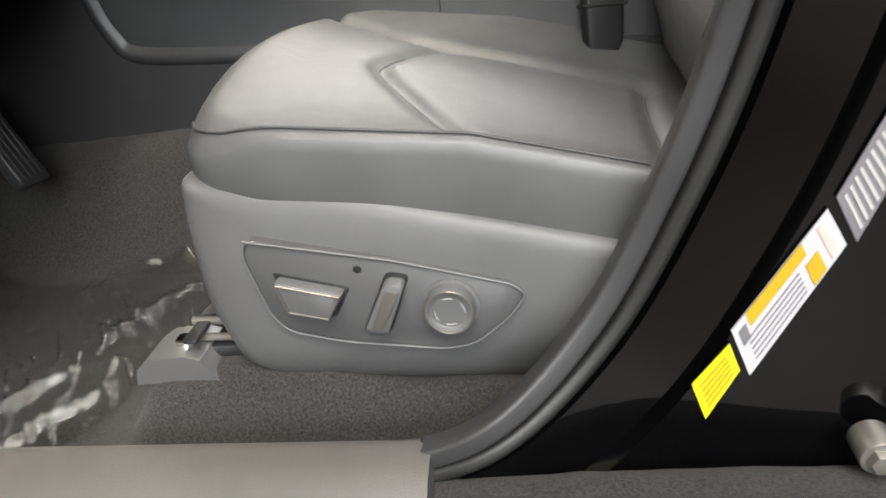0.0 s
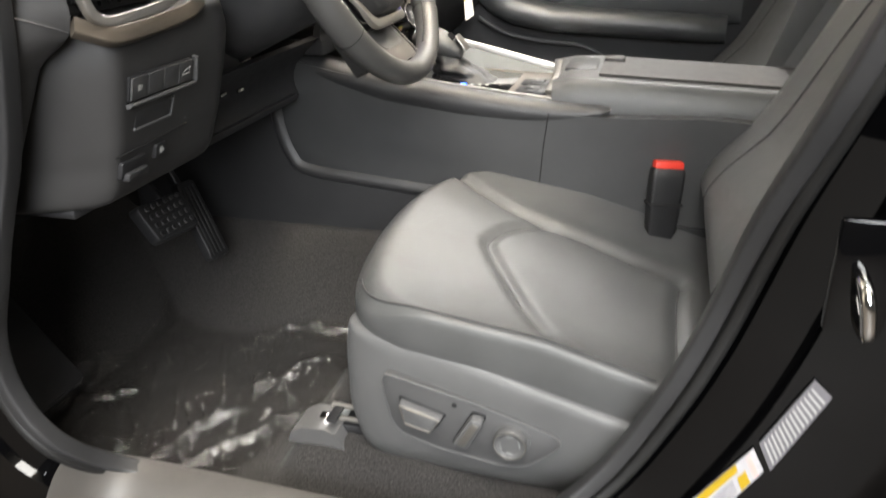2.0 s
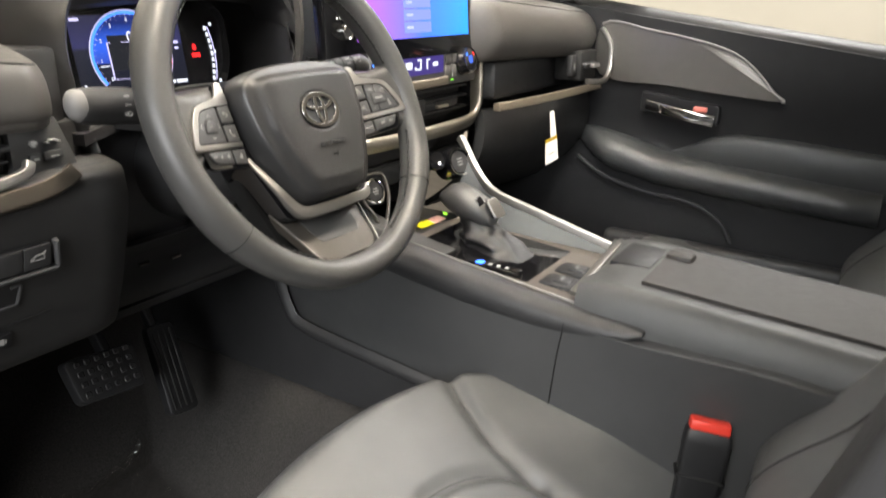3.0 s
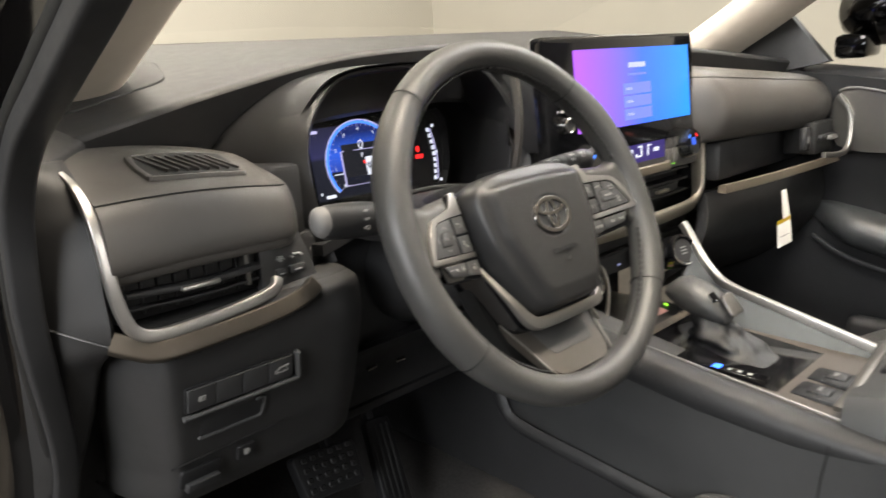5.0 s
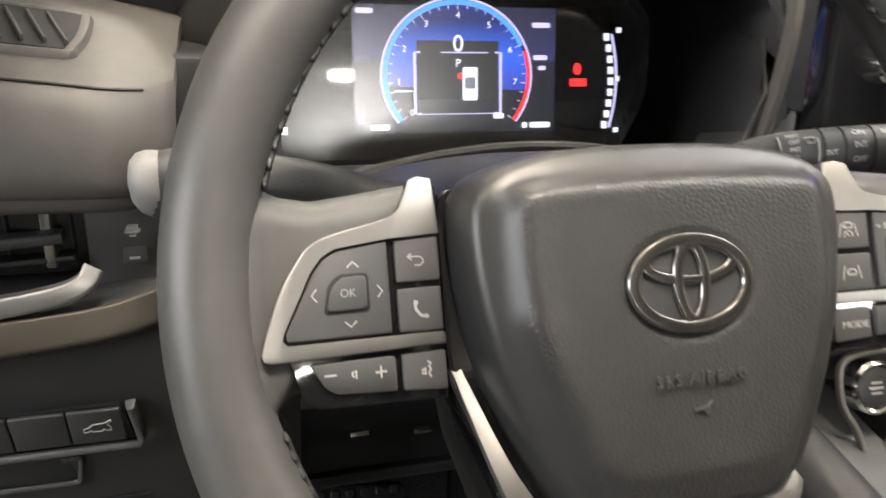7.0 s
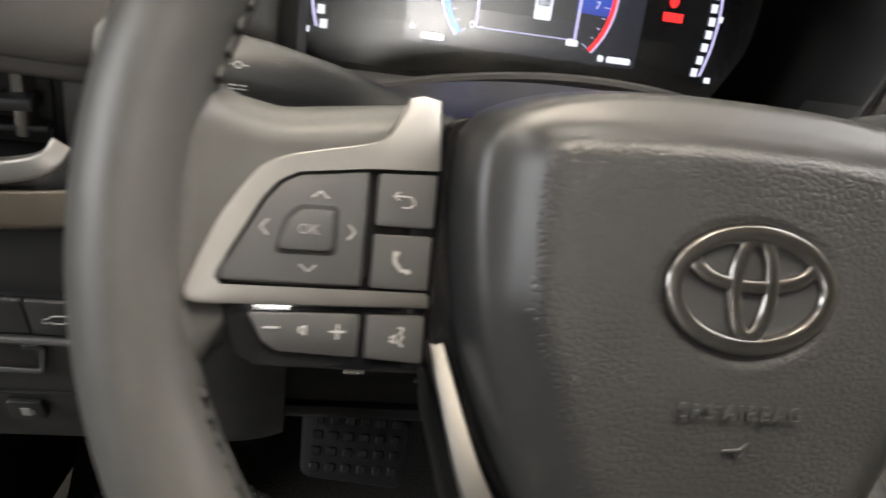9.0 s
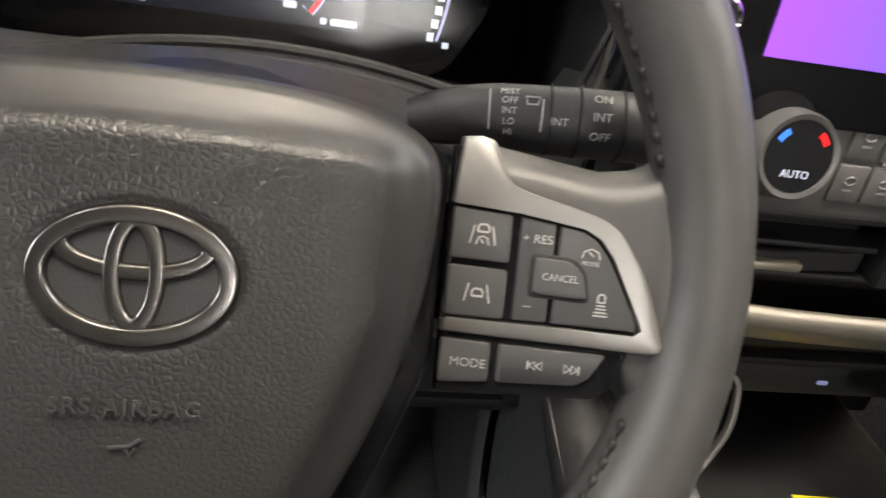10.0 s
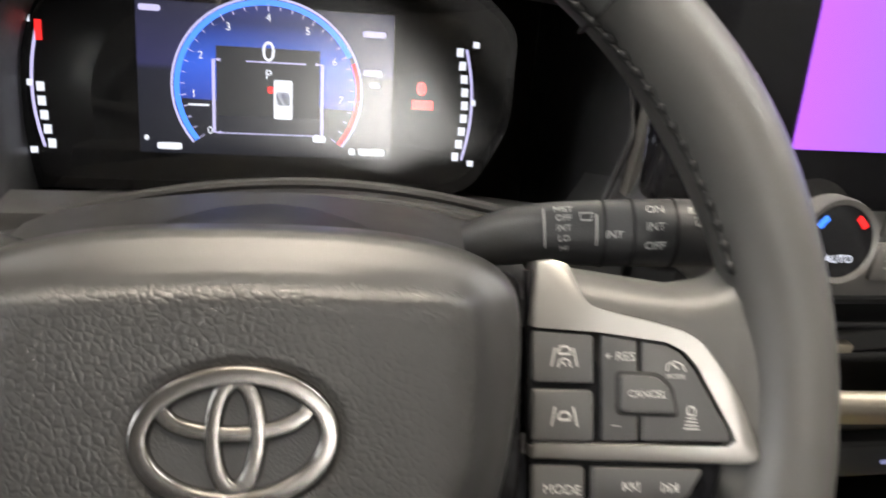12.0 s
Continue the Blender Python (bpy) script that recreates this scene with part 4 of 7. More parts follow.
part("legend", sweep([Vector(knee_face(-0.2395 + a, 0.5805 + b, 0.0112)) for a, b in car], slab(0.0006, 0.0003), up=(0, -1, 0.3), closed=True), LEGEND, well)
pocket = part("coin_pocket", sweep([Vector(knee_face(a, b, 0.0055)) for a, b in rounded([(-0.3200, 0.5360), (-0.2560, 0.5360), (-0.2520, 0.5560), (-0.2590, 0.5560)], 0.003)], slab(0.0030, 0.0030, 0.001), up=(0, -1, 0.3)), PANEL, low, "thin rim of the closed coin pocket")
part("pocket_lid", prism(rounded([(-0.3190, 0.5370), (-0.3160, 0.5560), (-0.2590, 0.5560), (-0.2560, 0.5370)], 0.003), 0.0, 0.0050, 0.001, knee_face), HARD, pocket)
part("panel_seam", sweep([Vector(knee_face(x, 0.5130 + 0.004 * (x + 0.34) / 0.12, 0.0042)) for x in (-0.345, -0.30, -0.26, -0.222)], circle(0.0010, 6), up=(0, -1, 0.3)), DARKLINE, low)
lever_box = part("hood_lever", prism(rounded([(-0.338, 0.486), (-0.336, 0.505), (-0.296, 0.505), (-0.296, 0.486)], 0.003), 0.0, 0.0060, 0.001, knee_face), BLACK, low, "black bonnet release lever in its recess")
part("lever_grip", prism(rounded([(-0.334, 0.483), (-0.333, 0.492), (-0.300, 0.492), (-0.300, 0.483)], 0.002), 0.004, 0.0130, 0.002, knee_face), HARD, lever_box)
lid_mark = part("fuel_key", prism(rounded([(-0.280, 0.492), (-0.280, 0.508), (-0.262, 0.508), (-0.262, 0.492)], 0.002), 0.0, 0.0065, 0.001, knee_face), BLACK, low, "small square black key with a pale sign")
part("legend", prism([(-0.2735, 0.4965), (-0.2735, 0.5030), (-0.2690, 0.5030), (-0.2690, 0.4965)], 0.0065, 0.0069, 0, knee_face), LEGEND, lid_mark)
part("legend", prism([(-0.2680, 0.4975), (-0.2680, 0.5015), (-0.2670, 0.5015), (-0.2670, 0.4975)], 0.0065, 0.0069, 0, knee_face), LEGEND, lid_mark)
for x, z in ((-0.095, 0.519), (-0.052, 0.515)):
    part("fastener", sweep([Vector((x - 0.006, 0.190, z)), Vector((x + 0.006, 0.189, z + 0.001))], circle(0.0025, 8)), CHROME, dash)
part("knee_beam", sheet(lambda u, v: (-0.16 + 0.42 * u, 0.185 + 0.03 * math.sin(v * 3) + 0.05 * v, 0.545 - 0.100 * v), 20, 10, 0.02, (0, 1, 0)), BLACK, dash, "dark beam under the column")
part("under_panel", rbox((-0.35, 0.23, 0.440), (-0.14, 0.62, 0.452), 0.004), BLACK, dash)
part("under_panel", rbox((-0.14, 0.235, 0.440), (0.20, 0.62, 0.452), 0.004), BLACK, dash)
part("column_panel", rbox((-0.165, 0.20, 0.53), (-0.02, 0.24, 0.69), 0.008), HARD, dash)
part("inner_block", rbox((-0.34, 0.205, 0.50), (-0.15, 0.40, 0.76), 0.006), BLACK, dash)
part("centre_block", rbox((0.20, 0.20, 0.56), (0.98, 0.45, 0.80), 0.006), BLACK, dash)

# end cap beside the door opening: from the vent trim out to the door seal
def along(pairs, z):
    """Straight runs between (z, value) pairs, highest first."""
    for (a, p), (b, q) in zip(pairs, pairs[1:]):
        if b <= z <= a:
            return p + (q - p) * (a - z) / (a - b)
    return pairs[0][1] if z > pairs[0][0] else pairs[-1][1]


CAP_IN = [(0.792, 0.196), (0.776, 0.172), (0.745, 0.152), (0.71, 0.146), (0.66, 0.143), (0.64, 0.150), (0.615, 0.190), (0.56, 0.218), (0.50, 0.240), (0.44, 0.285), (0.30, 0.40)]
CAP_OUT = [(0.792, 0.200), (0.765, 0.205), (0.69, 0.205), (0.614, 0.215), (0.522, 0.240), (0.42, 0.295), (0.30, 0.345)]


def end_cap(u, v):
    z = 0.792 - 0.47 * v
    y0, y1 = along(CAP_IN, z), along(CAP_OUT, z)
    x0 = -along([(0.80, 0.3805), (0.62, 0.3800), (0.56, 0.386), (0.50, 0.402), (0.45, 0.417), (0.40, 0.430), (0.30, 0.433)], z)
    return (x0 - (0.435 + x0) * u, y0 + (y1 - y0) * u - 0.006 * math.sin(math.pi * u), z)


cap = part("end_cap", sheet(end_cap, 16, 60, 0.015, (0.5, 0.85, 0)), DASH, dash, "dark end cap beside the door opening", crisp=60)
part("cap_return", sheet(lambda u, v: (-0.410 + 0.075 * u, along(CAP_IN, z := 0.600 - 0.28 * v) + 0.022 + 0.03 * u, z), 4, 12, 0.006, (0, 1, 0)), HARD, dash)
part("cap_joint", sweep([Vector(end_cap(u, 0.250 + 0.065 * (1 - u))) + Vector((-0.0006, -0.0008, 0)) for u in (0.02, 0.2, 0.4, 0.6, 0.8, 0.98)], circle(0.0011, 6)), HARD, cap)
bm = bmesh.new()
for p in ((-0.325, 0.292, 0.801), (-0.384, 0.200, 0.7925), (-0.436, 0.205, 0.793), (-0.436, 0.40, 0.838), (-0.33, 0.40, 0.830), (-0.325, 0.300, 0.762), (-0.384, 0.212, 0.762), (-0.436, 0.220, 0.760), (-0.436, 0.40, 0.760), (-0.33, 0.40, 0.760)):
    bm.verts.new(p)
bmesh.ops.convex_hull(bm, input=bm.verts[:])
bmesh.ops.bevel(bm, geom=bm.edges[:], offset=0.004, segments=2, affect="EDGES", profile=0.5)
part("corner_wedge", bm, DASH, dash, "folded dark corner below the windscreen pillar")

# ---- instrument hood and cluster ----
def hood_ring(k, y, grow, lift=0.0, slope=0.0):
    base = [(-0.134, 0.655), (-0.139, 0.690), (-0.141, 0.720), (-0.138, 0.765), (-0.122, 0.803), (-0.090, 0.835), (-0.055, 0.848), (0.0, 0.852), (0.060, 0.851), (0.120, 0.848), (0.160, 0.838), (0.186, 0.805), (0.203, 0.762), (0.206, 0.720), (0.196, 0.690), (0.180, 0.655)]
    pts = spline([(a, b, 0) for a, b in base], 5)
    cx, cz = 0.022, 0.735
    return [(cx + (p.x - cx) * grow[0], y + slope * (p.y - cz), cz + (p.y - cz) * grow[1] + lift) for p in pts]


rings = [hood_ring(0, 0.36, (1.52, 1.00), 0.0), hood_ring(0, 0.30, (1.36, 1.01)), hood_ring(0, 0.25, (1.20, 1.02)), hood_ring(0, 0.222, (1.09, 1.02)), hood_ring(0, 0.205, (1.03, 1.01), 0, 0.25), hood_ring(0, 0.200, (1.0, 0.99), 0, 0.25), hood_ring(0, 0.206, (0.975, 0.965), 0, 0.2), hood_ring(0, 0.25, (1.0, 0.93)), hood_ring(0, 0.292, (1.03, 0.86), -0.002)]
bm = bmesh.new()
loops = [[bm.verts.new(p) for p in r] for r in rings]
for a, b in zip(loops, loops[1:]):
    for j in range(len(a) - 1):
        bm.faces.new((a[j], a[j + 1], b[j + 1], b[j]))
hood = part("instrument_hood", bm, HARD, dash, "arched dark hood over the instruments", crisp=60)
part("hood_floor", sheet(lambda u, v: (-0.150 + 0.335 * u, 0.180 + 0.115 * v, 0.676 + 0.028 * math.sin(math.pi * u) * (1 - 0.55 * v) - 0.010 * v), 30, 8, 0.012), HARD, hood)
for k, (w, z) in enumerate(((0.0, 0.0), (0.010, 0.004))):
    part("hood_ridge", sweep([Vector((-0.140 + 0.315 * i / 30, 0.186 + 2.2 * w, 0.677 + 0.027 * math.sin(math.pi * i / 30) + 0.3 * z)) for i in range(31)], circle(0.003, 8)), HARD, hood)
for k in range(2):
    part("hood_rib", sweep([Vector((0.196 - 0.010 * k, 0.212 + 0.012 * k, 0.69)), Vector((0.205 - 0.010 * k, 0.205 + 0.012 * k, 0.735)), Vector((0.200 - 0.010 * k, 0.212 + 0.012 * k, 0.772))], circle(0.0022, 6)), HARD, hood)

CL = facing((-0.008, 0.2875, 0.742), (1, 0, 0), (0, -0.985, 0.17))
cluster = part("instrument_display", moved(prism(rounded([(-0.150, -0.066), (-0.150, 0.05), (-0.12, 0.064), (0.125, 0.064), (0.152, 0.04), (0.150, -0.02), (0.128, -0.060), (0.10, -0.068)], 0.012), -0.008, 0.0, 0.001), CL), GLOSS, dash, "digital instrument cluster, lit blue and white")
W_ON, B_ON, R_ON = glow("lit_white", (0.85, 0.88, 1.0), 1.05), glow("lit_blue", (0.05, 0.22, 1.0), 1.6), glow("lit_red", (1.0, 0.02, 0.02), 1.6)
LAV = glow("lit_lavender", (0.62, 0.58, 0.95), 1.0)
NAVY = glow_fade("lit_navy", [(0.0, (0.010, 0.011, 0.018)), (0.52, (0.014, 0.015, 0.028)), (0.56, (0.03, 0.03, 0.10)), (1.0, (0.020, 0.020, 0.04))], 1, 1.0)
DIAL = glow_fade("lit_dial", [(0.0, (0.03, 0.06, 0.4)), (0.4, (0.03, 0.12, 0.75)), (0.8, (0.01, 0.02, 0.12)), (1.0, (0.02, 0.03, 0.2))], 1, 1.0)


def lit(name, bm, mat, h=0.0006):
    return part(name, moved(bm, CL @ Matrix.Translation((0, 0, h))), mat, cluster)


lit("display", prism(slab(0.148, 0.0865), -0.001, 0.0), NAVY)
dial_c = (0.0, -0.004)
half_disc = [(dial_c[0] + 0.052 * math.cos(radians(a)), dial_c[1] + 0.049 * math.sin(radians(a))) for a in range(-12, 193, 5)]
lit("dial", prism(half_disc, 0, 0.0002), DIAL, 0.0008)


def arc(a0, a1, r, width, mat, h=0.0012, sy=0.95, n=40):
    path = [Vector((dial_c[0] + r * math.cos(radians(a0 + (a1 - a0) * i / n)), dial_c[1] + r * sy * math.sin(radians(a0 + (a1 - a0) * i / n)), 0)) for i in range(n + 1)]
    lit("dial_arc", sweep(path, slab(width, 0.0003)), mat, h)


arc(-38, 218, 0.0552, 0.0013, LAV), arc(-38, 20, 0.0532, 0.0026, R_ON, 0.0014), arc(25, 218, 0.0524, 0.0032, B_ON, 0.0010)
for k in range(33):
    a = radians(218 - 8 * k)
    lit("dial_tick", moved(rbox((-0.0011 if k % 4 else -0.0020, -0.00025, 0), (0.0011 if k % 4 else 0.0020, 0.00025, 0.0002), 0), Matrix.Translation((dial_c[0] + 0.0492 * math.cos(a), dial_c[1] + 0.0468 * math.sin(a), 0)) @ Matrix.Rotation(a, 4, "Z")), LAV, 0.0016)
for i in range(8):
    a = 218 - 256 * i / 8 + (0 if i < 8 else 0)
    p = (dial_c[0] + 0.043 * math.cos(radians(218 - 32 * i)), dial_c[1] + 0.041 * math.sin(radians(218 - 32 * i)))
    text("dial_number", str(i), 0.0062, CL @ Matrix.Translation((*p, 0.0018)), W_ON, cluster, 0.0001)
text("speed", "0", 0.0165, CL @ Matrix.Translation((0.0, 0.0175, 0.0018)), W_ON, cluster, 0.0001)
text("gear", "P", 0.0078, CL @ Matrix.Translation((0.0, 0.0045, 0.0018)), W_ON, cluster, 0.0001)
lit("message_box", prism(slab(0.060, 0.040), 0, 0.0002), glow("lit_black", (0.010, 0.011, 0.016), 1.0), 0.0014)
for sgn in (-1, 1):
    lit("box_edge", sweep([Vector((sgn * 0.0275, 0.012, 0)), Vector((sgn * 0.0315, 0.012, 0)), Vector((sgn * 0.0315, -0.030, 0)), Vector((sgn * 0.0275, -0.030, 0))], slab(0.0018, 0.0003)), LAV, 0.0020)
    lit("box_edge", rbox((-0.0305, -0.0306, 0), (0.0305, -0.0300, 0.0002), 0), LAV, 0.0020) if sgn > 0 else None
# unread lines and a small car sign
for x0, x1, y0, y1, mat in ((0.003, 0.014, -0.021, 0.002, W_ON), (0.0045, 0.0125, -0.013, -0.005, NAVY), (-0.0005, 0.003, -0.006, -0.002, R_ON), (-0.072, -0.060, 0.037, 0.0405, LAV), (0.055, 0.069, 0.0295, 0.033, LAV), (0.056, 0.067, 0.007, 0.0105, LAV), (0.060, 0.066, 0.0, 0.003, LAV), (-0.064, -0.050, -0.041, -0.037, W_ON), (-0.071, -0.0685, -0.036, -0.033, W_ON), (0.054, 0.070, -0.041, -0.037, W_ON), (0.048, 0.052, -0.041, -0.037, W_ON), (-0.013, 0.022, 0.0115, 0.0123, LAV), (0.026, 0.034, -0.034, -0.030, W_ON), (-0.046, -0.034, -0.0150, -0.0138, W_ON)):
    lit("display_bar", prism(rounded([(x0, y0), (x1, y0), (x1, y1), (x0, y1)], 0.0015, 3), 0, 0.0002), mat, 0.0024)
# fuel and temperature scales beside the display
for sgn, cx in ((-1, -0.126), (1, 0.119)):
    path = [Vector((cx + sgn * (0.0050 * (1 - ((i - 10) / 10) ** 2)) , -0.042 + 0.068 * i / 20, 0)) for i in range(21)]
    lit("scale_line", sweep(path, slab(0.0016, 0.0003)), LAV)
    for k in range(9):
        y = -0.040 + 0.064 * k / 8
        x = cx + sgn * (0.0050 * (1 - ((y + 0.008) / 0.034) ** 2) - 0.0045)
        if sgn > 0 or k < 5:
            lit("scale_bar", rbox((x - 0.0021, y - 0.0026, 0), (x + 0.0021, y + 0.0026, 0.0002), 0), W_ON)
    for y, w in ((0.029, 0.004), (-0.044, 0.004), (-0.006, 0.003)):
        lit("scale_sign", rbox((cx + sgn * 0.006 - w / 2, y - 0.0018, 0), (cx + sgn * 0.006 + w / 2, y + 0.0018, 0.0002), 0), W_ON)
lit("belt_lamp", prism([(0.092 + 0.0030 * math.cos(a), 0.001 + 0.0042 * math.sin(a)) for a in [k / 12 * math.tau for k in range(12)]], 0, 0.0002), R_ON)
lit("belt_lamp", rbox((0.0865, -0.0115, 0), (0.0995, -0.0060, 0.0002), 0), R_ON)
lit("redline", rbox((-0.1275, 0.0175, 0), (-0.1240, 0.0285, 0.0002), 0), R_ON)

part("cover_lens", moved(prism(rounded([(-0.148, -0.064), (-0.148, 0.05), (-0.118, 0.062), (0.123, 0.062), (0.150, 0.04), (0.148, -0.02), (0.126, -0.058), (0.098, -0.066)], 0.012), 0.0050, 0.0056), CL @ Matrix.Rotation(radians(-1.0), 4, "X")), LENS, cluster, "clear hazy cover lens of the instruments")

# ---- centre stack ----
DP = facing((0.390, 0.146, 0.803), (1, 0, 0.0), (0, -0.997, 0.07))
display = part("touchscreen", moved(prism(rounded([(-0.215, -0.084), (-0.215, 0.072), (0.163, 0.072), (0.163, -0.084)], 0.008), -0.016, 0.0, 0.002), DP), GLOSS, dash, "wide touchscreen in a black frame, lit violet to blue")
LIT = glow_fade("lit_screen", [(0.0, (0.40, 0.10, 0.80)), (0.28, (0.22, 0.12, 0.90)), (0.55, (0.05, 0.15, 0.93)), (1.0, (0.02, 0.26, 0.95))], 0, 1.45)
part("screen_image", moved(prism(slab(0.297, 0.108), 0, 0.0004), DP @ Matrix.Translation((-0.001, 0.000, 0.0006))), LIT, display)
PALE, PALE2 = glow("lit_pale", (0.62, 0.66, 1.0), 1.0), glow("lit_tile", (0.22, 0.28, 0.92), 1.05)
for x0, x1, y0, y1, mat in ((-0.022, 0.022, 0.0265, 0.0335, PALE), (-0.024, 0.024, 0.0155, 0.0185, PALE2), (-0.038, 0.034, -0.0105, 0.0050, PALE2), (-0.038, 0.034, -0.0285, -0.0130, PALE2), (-0.038, 0.034, -0.0465, -0.0310, PALE2), (-0.031, -0.016, -0.0045, -0.0010, PALE), (-0.031, -0.014, -0.0225, -0.0190, PALE), (-0.031, -0.014, -0.0405, -0.0370, PALE)):
    part("screen_bar", moved(prism(slab(x1 - x0, y1 - y0, 0.0008), 0, 0.0002), DP @ Matrix.Translation(((x0 + x1) / 2, (y0 + y1) / 2, 0.0012))), mat, display)
knob = part("volume_knob", moved(loft([[(0.0105 * k * math.cos(a), 0.0105 * k * math.sin(a), z) for a in [i / 32 * math.tau for i in range(32)]] for k, z in ((1.0, 0), (1.0, 0.004), (0.95, 0.012), (0.82, 0.0135), (0.72, 0.0125), (0.70, 0.011))]), DP @ Matrix.Translation((-0.181, -0.040, 0))), CHROME, display, "chrome-rimmed volume knob")
part("knob_face", moved(prism(circle(0.0074, 24), 0.010, 0.0116), DP @ Matrix.Translation((-0.181, -0.040, 0))), BLACK, knob)
for w, x in ((0.0028, -0.189), (0.010, -0.179)):
    part("legend", moved(rbox((-w / 2, -0.0016, 0), (w / 2, 0.0016, 0.0002), 0), DP @ Matrix.Translation((x, -0.022, 0.0004))), LEGEND, display)
part("display_back", rbox((0.20, 0.160, 0.725), (0.53, 0.24, 0.862), 0.01), HARD, display)

# climate panel
climate = part("climate_panel", rbox((0.215, 0.128, 0.659), (0.572, 0.17, 0.722), 0.006), CLIMATE, dash, "grey climate control strip with two dials")
for cx, hi in ((0.268, True), (0.523, True)):
    c = Vector((cx, 0.128, 0.695))
    dial = part("temperature_dial", moved(loft([[(k * math.cos(a), k * math.sin(a), z) for a in [i / 48 * math.tau for i in range(48)]] for k, z in ((0.0236, 0), (0.0236, 0.005), (0.0220, 0.008), (0.0214, 0.016), (0.0204, 0.0185), (0.0180, 0.0178), (0.0176, 0.0172))]), facing(c, (1, 0, 0), (0, -0.98, 0.2))), DIAL_GREY if cx < 0.4 else GLOSS, climate, "ribbed temperature dial")
    F = facing(c, (1, 0, 0), (0, -0.98, 0.2)) @ Matrix.Translation((0, 0, 0.0172))
    part("dial_face", moved(prism(circle(0.0174, 40), 0, 0.0006), F), GLOSS, dial)
    for a, mat in ((138, B_ON), (42, R_ON)):
        path = [Vector((0.0142 * math.cos(radians(a + d)), 0.0142 * math.sin(radians(a + d)), 0.0010)) for d in (-13, -6, 0, 6, 13)]
        part("dial_mark", moved(sweep(path, slab(0.0030, 0.0003)), F), mat, dial)
    if cx < 0.4:
        text("dial_word", "AUTO", 0.0054, F @ Matrix.Translation((0, -0.0085, 0.001)), W_ON, dial, 0.0001)
    else:
        part("dial_glow", moved(prism(slab(0.012, 0.012, 0.002), 0.0006, 0.0009), F @ Matrix.Translation((0, 0.001, 0))), glow("lit_deep_blue", (0.05, 0.15, 0.95), 0.9), dial)
NIGHT = glow("lit_climate", (0.045, 0.03, 0.17), 1.0)
part("climate_display", rbox((0.350, 0.1262, 0.682), (0.462, 0.1285, 0.712), 0.0005, 1), NIGHT, climate, "violet-lit climate display")
for x0, x1, z0, z1 in ((0.355, 0.372, 0.693, 0.703), (0.380, 0.384, 0.690, 0.695), (0.386, 0.396, 0.704, 0.7065), (0.394, 0.397, 0.691, 0.7065), (0.386, 0.396, 0.690, 0.6925), (0.412, 0.415, 0.690, 0.706), (0.412, 0.422, 0.704, 0.706), (0.430, 0.444, 0.694, 0.700)):
    part("display_bar", rbox((x0, 0.1254, z0), (x1, 0.1262, z1), 0), W_ON, climate)
part("climate_bar", sweep([Vector((0.345, 0.124, 0.6695)), Vector((0.352, 0.119, 0.6690)), Vector((0.46, 0.119, 0.6690)), Vector((0.467, 0.124, 0.6695))], rounded([(-0.004, -0.0065), (0.004, -0.0065), (0.004, 0.0065), (-0.004, 0.0065)], 0.002, 3)), BRONZE, climate, "bronze toggle bar")
for x in (0.304, 0.324):
    for z in (0.671, 0.695):
        part("climate_key", rbox((x, 0.1255, z), (x + 0.018, 0.129, z + 0.021), 0.0012), CLIMATE, climate)
        part("legend", sweep([Vector((x + 0.009 + 0.0030 * math.cos(k), 0.1252, z + 0.0125 + 0.0022 * math.sin(k))) for k in [n / 12 * math.tau for n in range(12)]], circle(0.0005, 5), closed=True), LEGEND_DIM, climate)
        part("legend", rbox((x + 0.0065, 0.1251, z + 0.0068), (x + 0.0115, 0.1255, z + 0.0078), 0), LEGEND_DIM, climate)
        part("climate_key", rbox((x + 0.165, 0.1255, z), (x + 0.165 + 0.016, 0.129, z + 0.021), 0.0012), CLIMATE, climate)
part("climate_lamp", rbox((0.4835, 0.1247, 0.667), (0.4915, 0.1255, 0.669), 0), glow("lit_green", (0.25, 0.9, 0.05), 1.0), climate)
part("climate_lamp", rbox((0.326, 0.1247, 0.694), (0.342, 0.1252, 0.6955), 0), LEGEND_DIM, climate)

climate.location = (0.0, 0.016, 0.010)

# centre vents, hazard key, silver tray edge
cv = part("centre_vents", rbox((0.215, 0.160, 0.600), (0.572, 0.20, 0.657), 0.004), DARKLINE, dash, "black centre air vents around a hazard key")
for z in (0.650, 0.632, 0.612):
    part("louvre", rbox((0.222, 0.137, z), (0.566, 0.162, z + 0.0045), 0.0018), HARD, cv)
for x in (0.290, 0.470):
    part("louvre_front", sweep([Vector((x - 0.060, 0.140, 0.6260)), Vector((x, 0.134, 0.6250)), Vector((x + 0.060, 0.140, 0.6260))], slab(0.006, 0.014, 0.003)), HARD, cv)
    part("vent_tab", rbox((x - 0.017, 0.126, 0.6215), (x + 0.017, 0.135, 0.6275), 0.002), BRUSHED, cv)
hz = part("hazard_key", rbox((0.358, 0.126, 0.6140), (0.416, 0.15, 0.6440), 0.005), HARD, cv, "grey hazard key with a red triangle")
part("hazard_sign", moved(prism([(-0.006, -0.005), (0.006, -0.005), (0, 0.006)], 0, 0.0004), facing((0.390, 0.1258, 0.629), (1, 0, 0), (0, -1, 0))), RED_DIM, hz)
cv.location = (0.014, 0.028, 0.008)
tray = spline([(0.205, 0.185, 0.606), (0.22, 0.165, 0.5995), (0.30, 0.152, 0.5965), (0.42, 0.148, 0.5955), (0.52, 0.150, 0.5960), (0.568, 0.150, 0.6010), (0.586, 0.150, 0.6150), (0.592, 0.152, 0.645), (0.594, 0.155, 0.705)], 8)
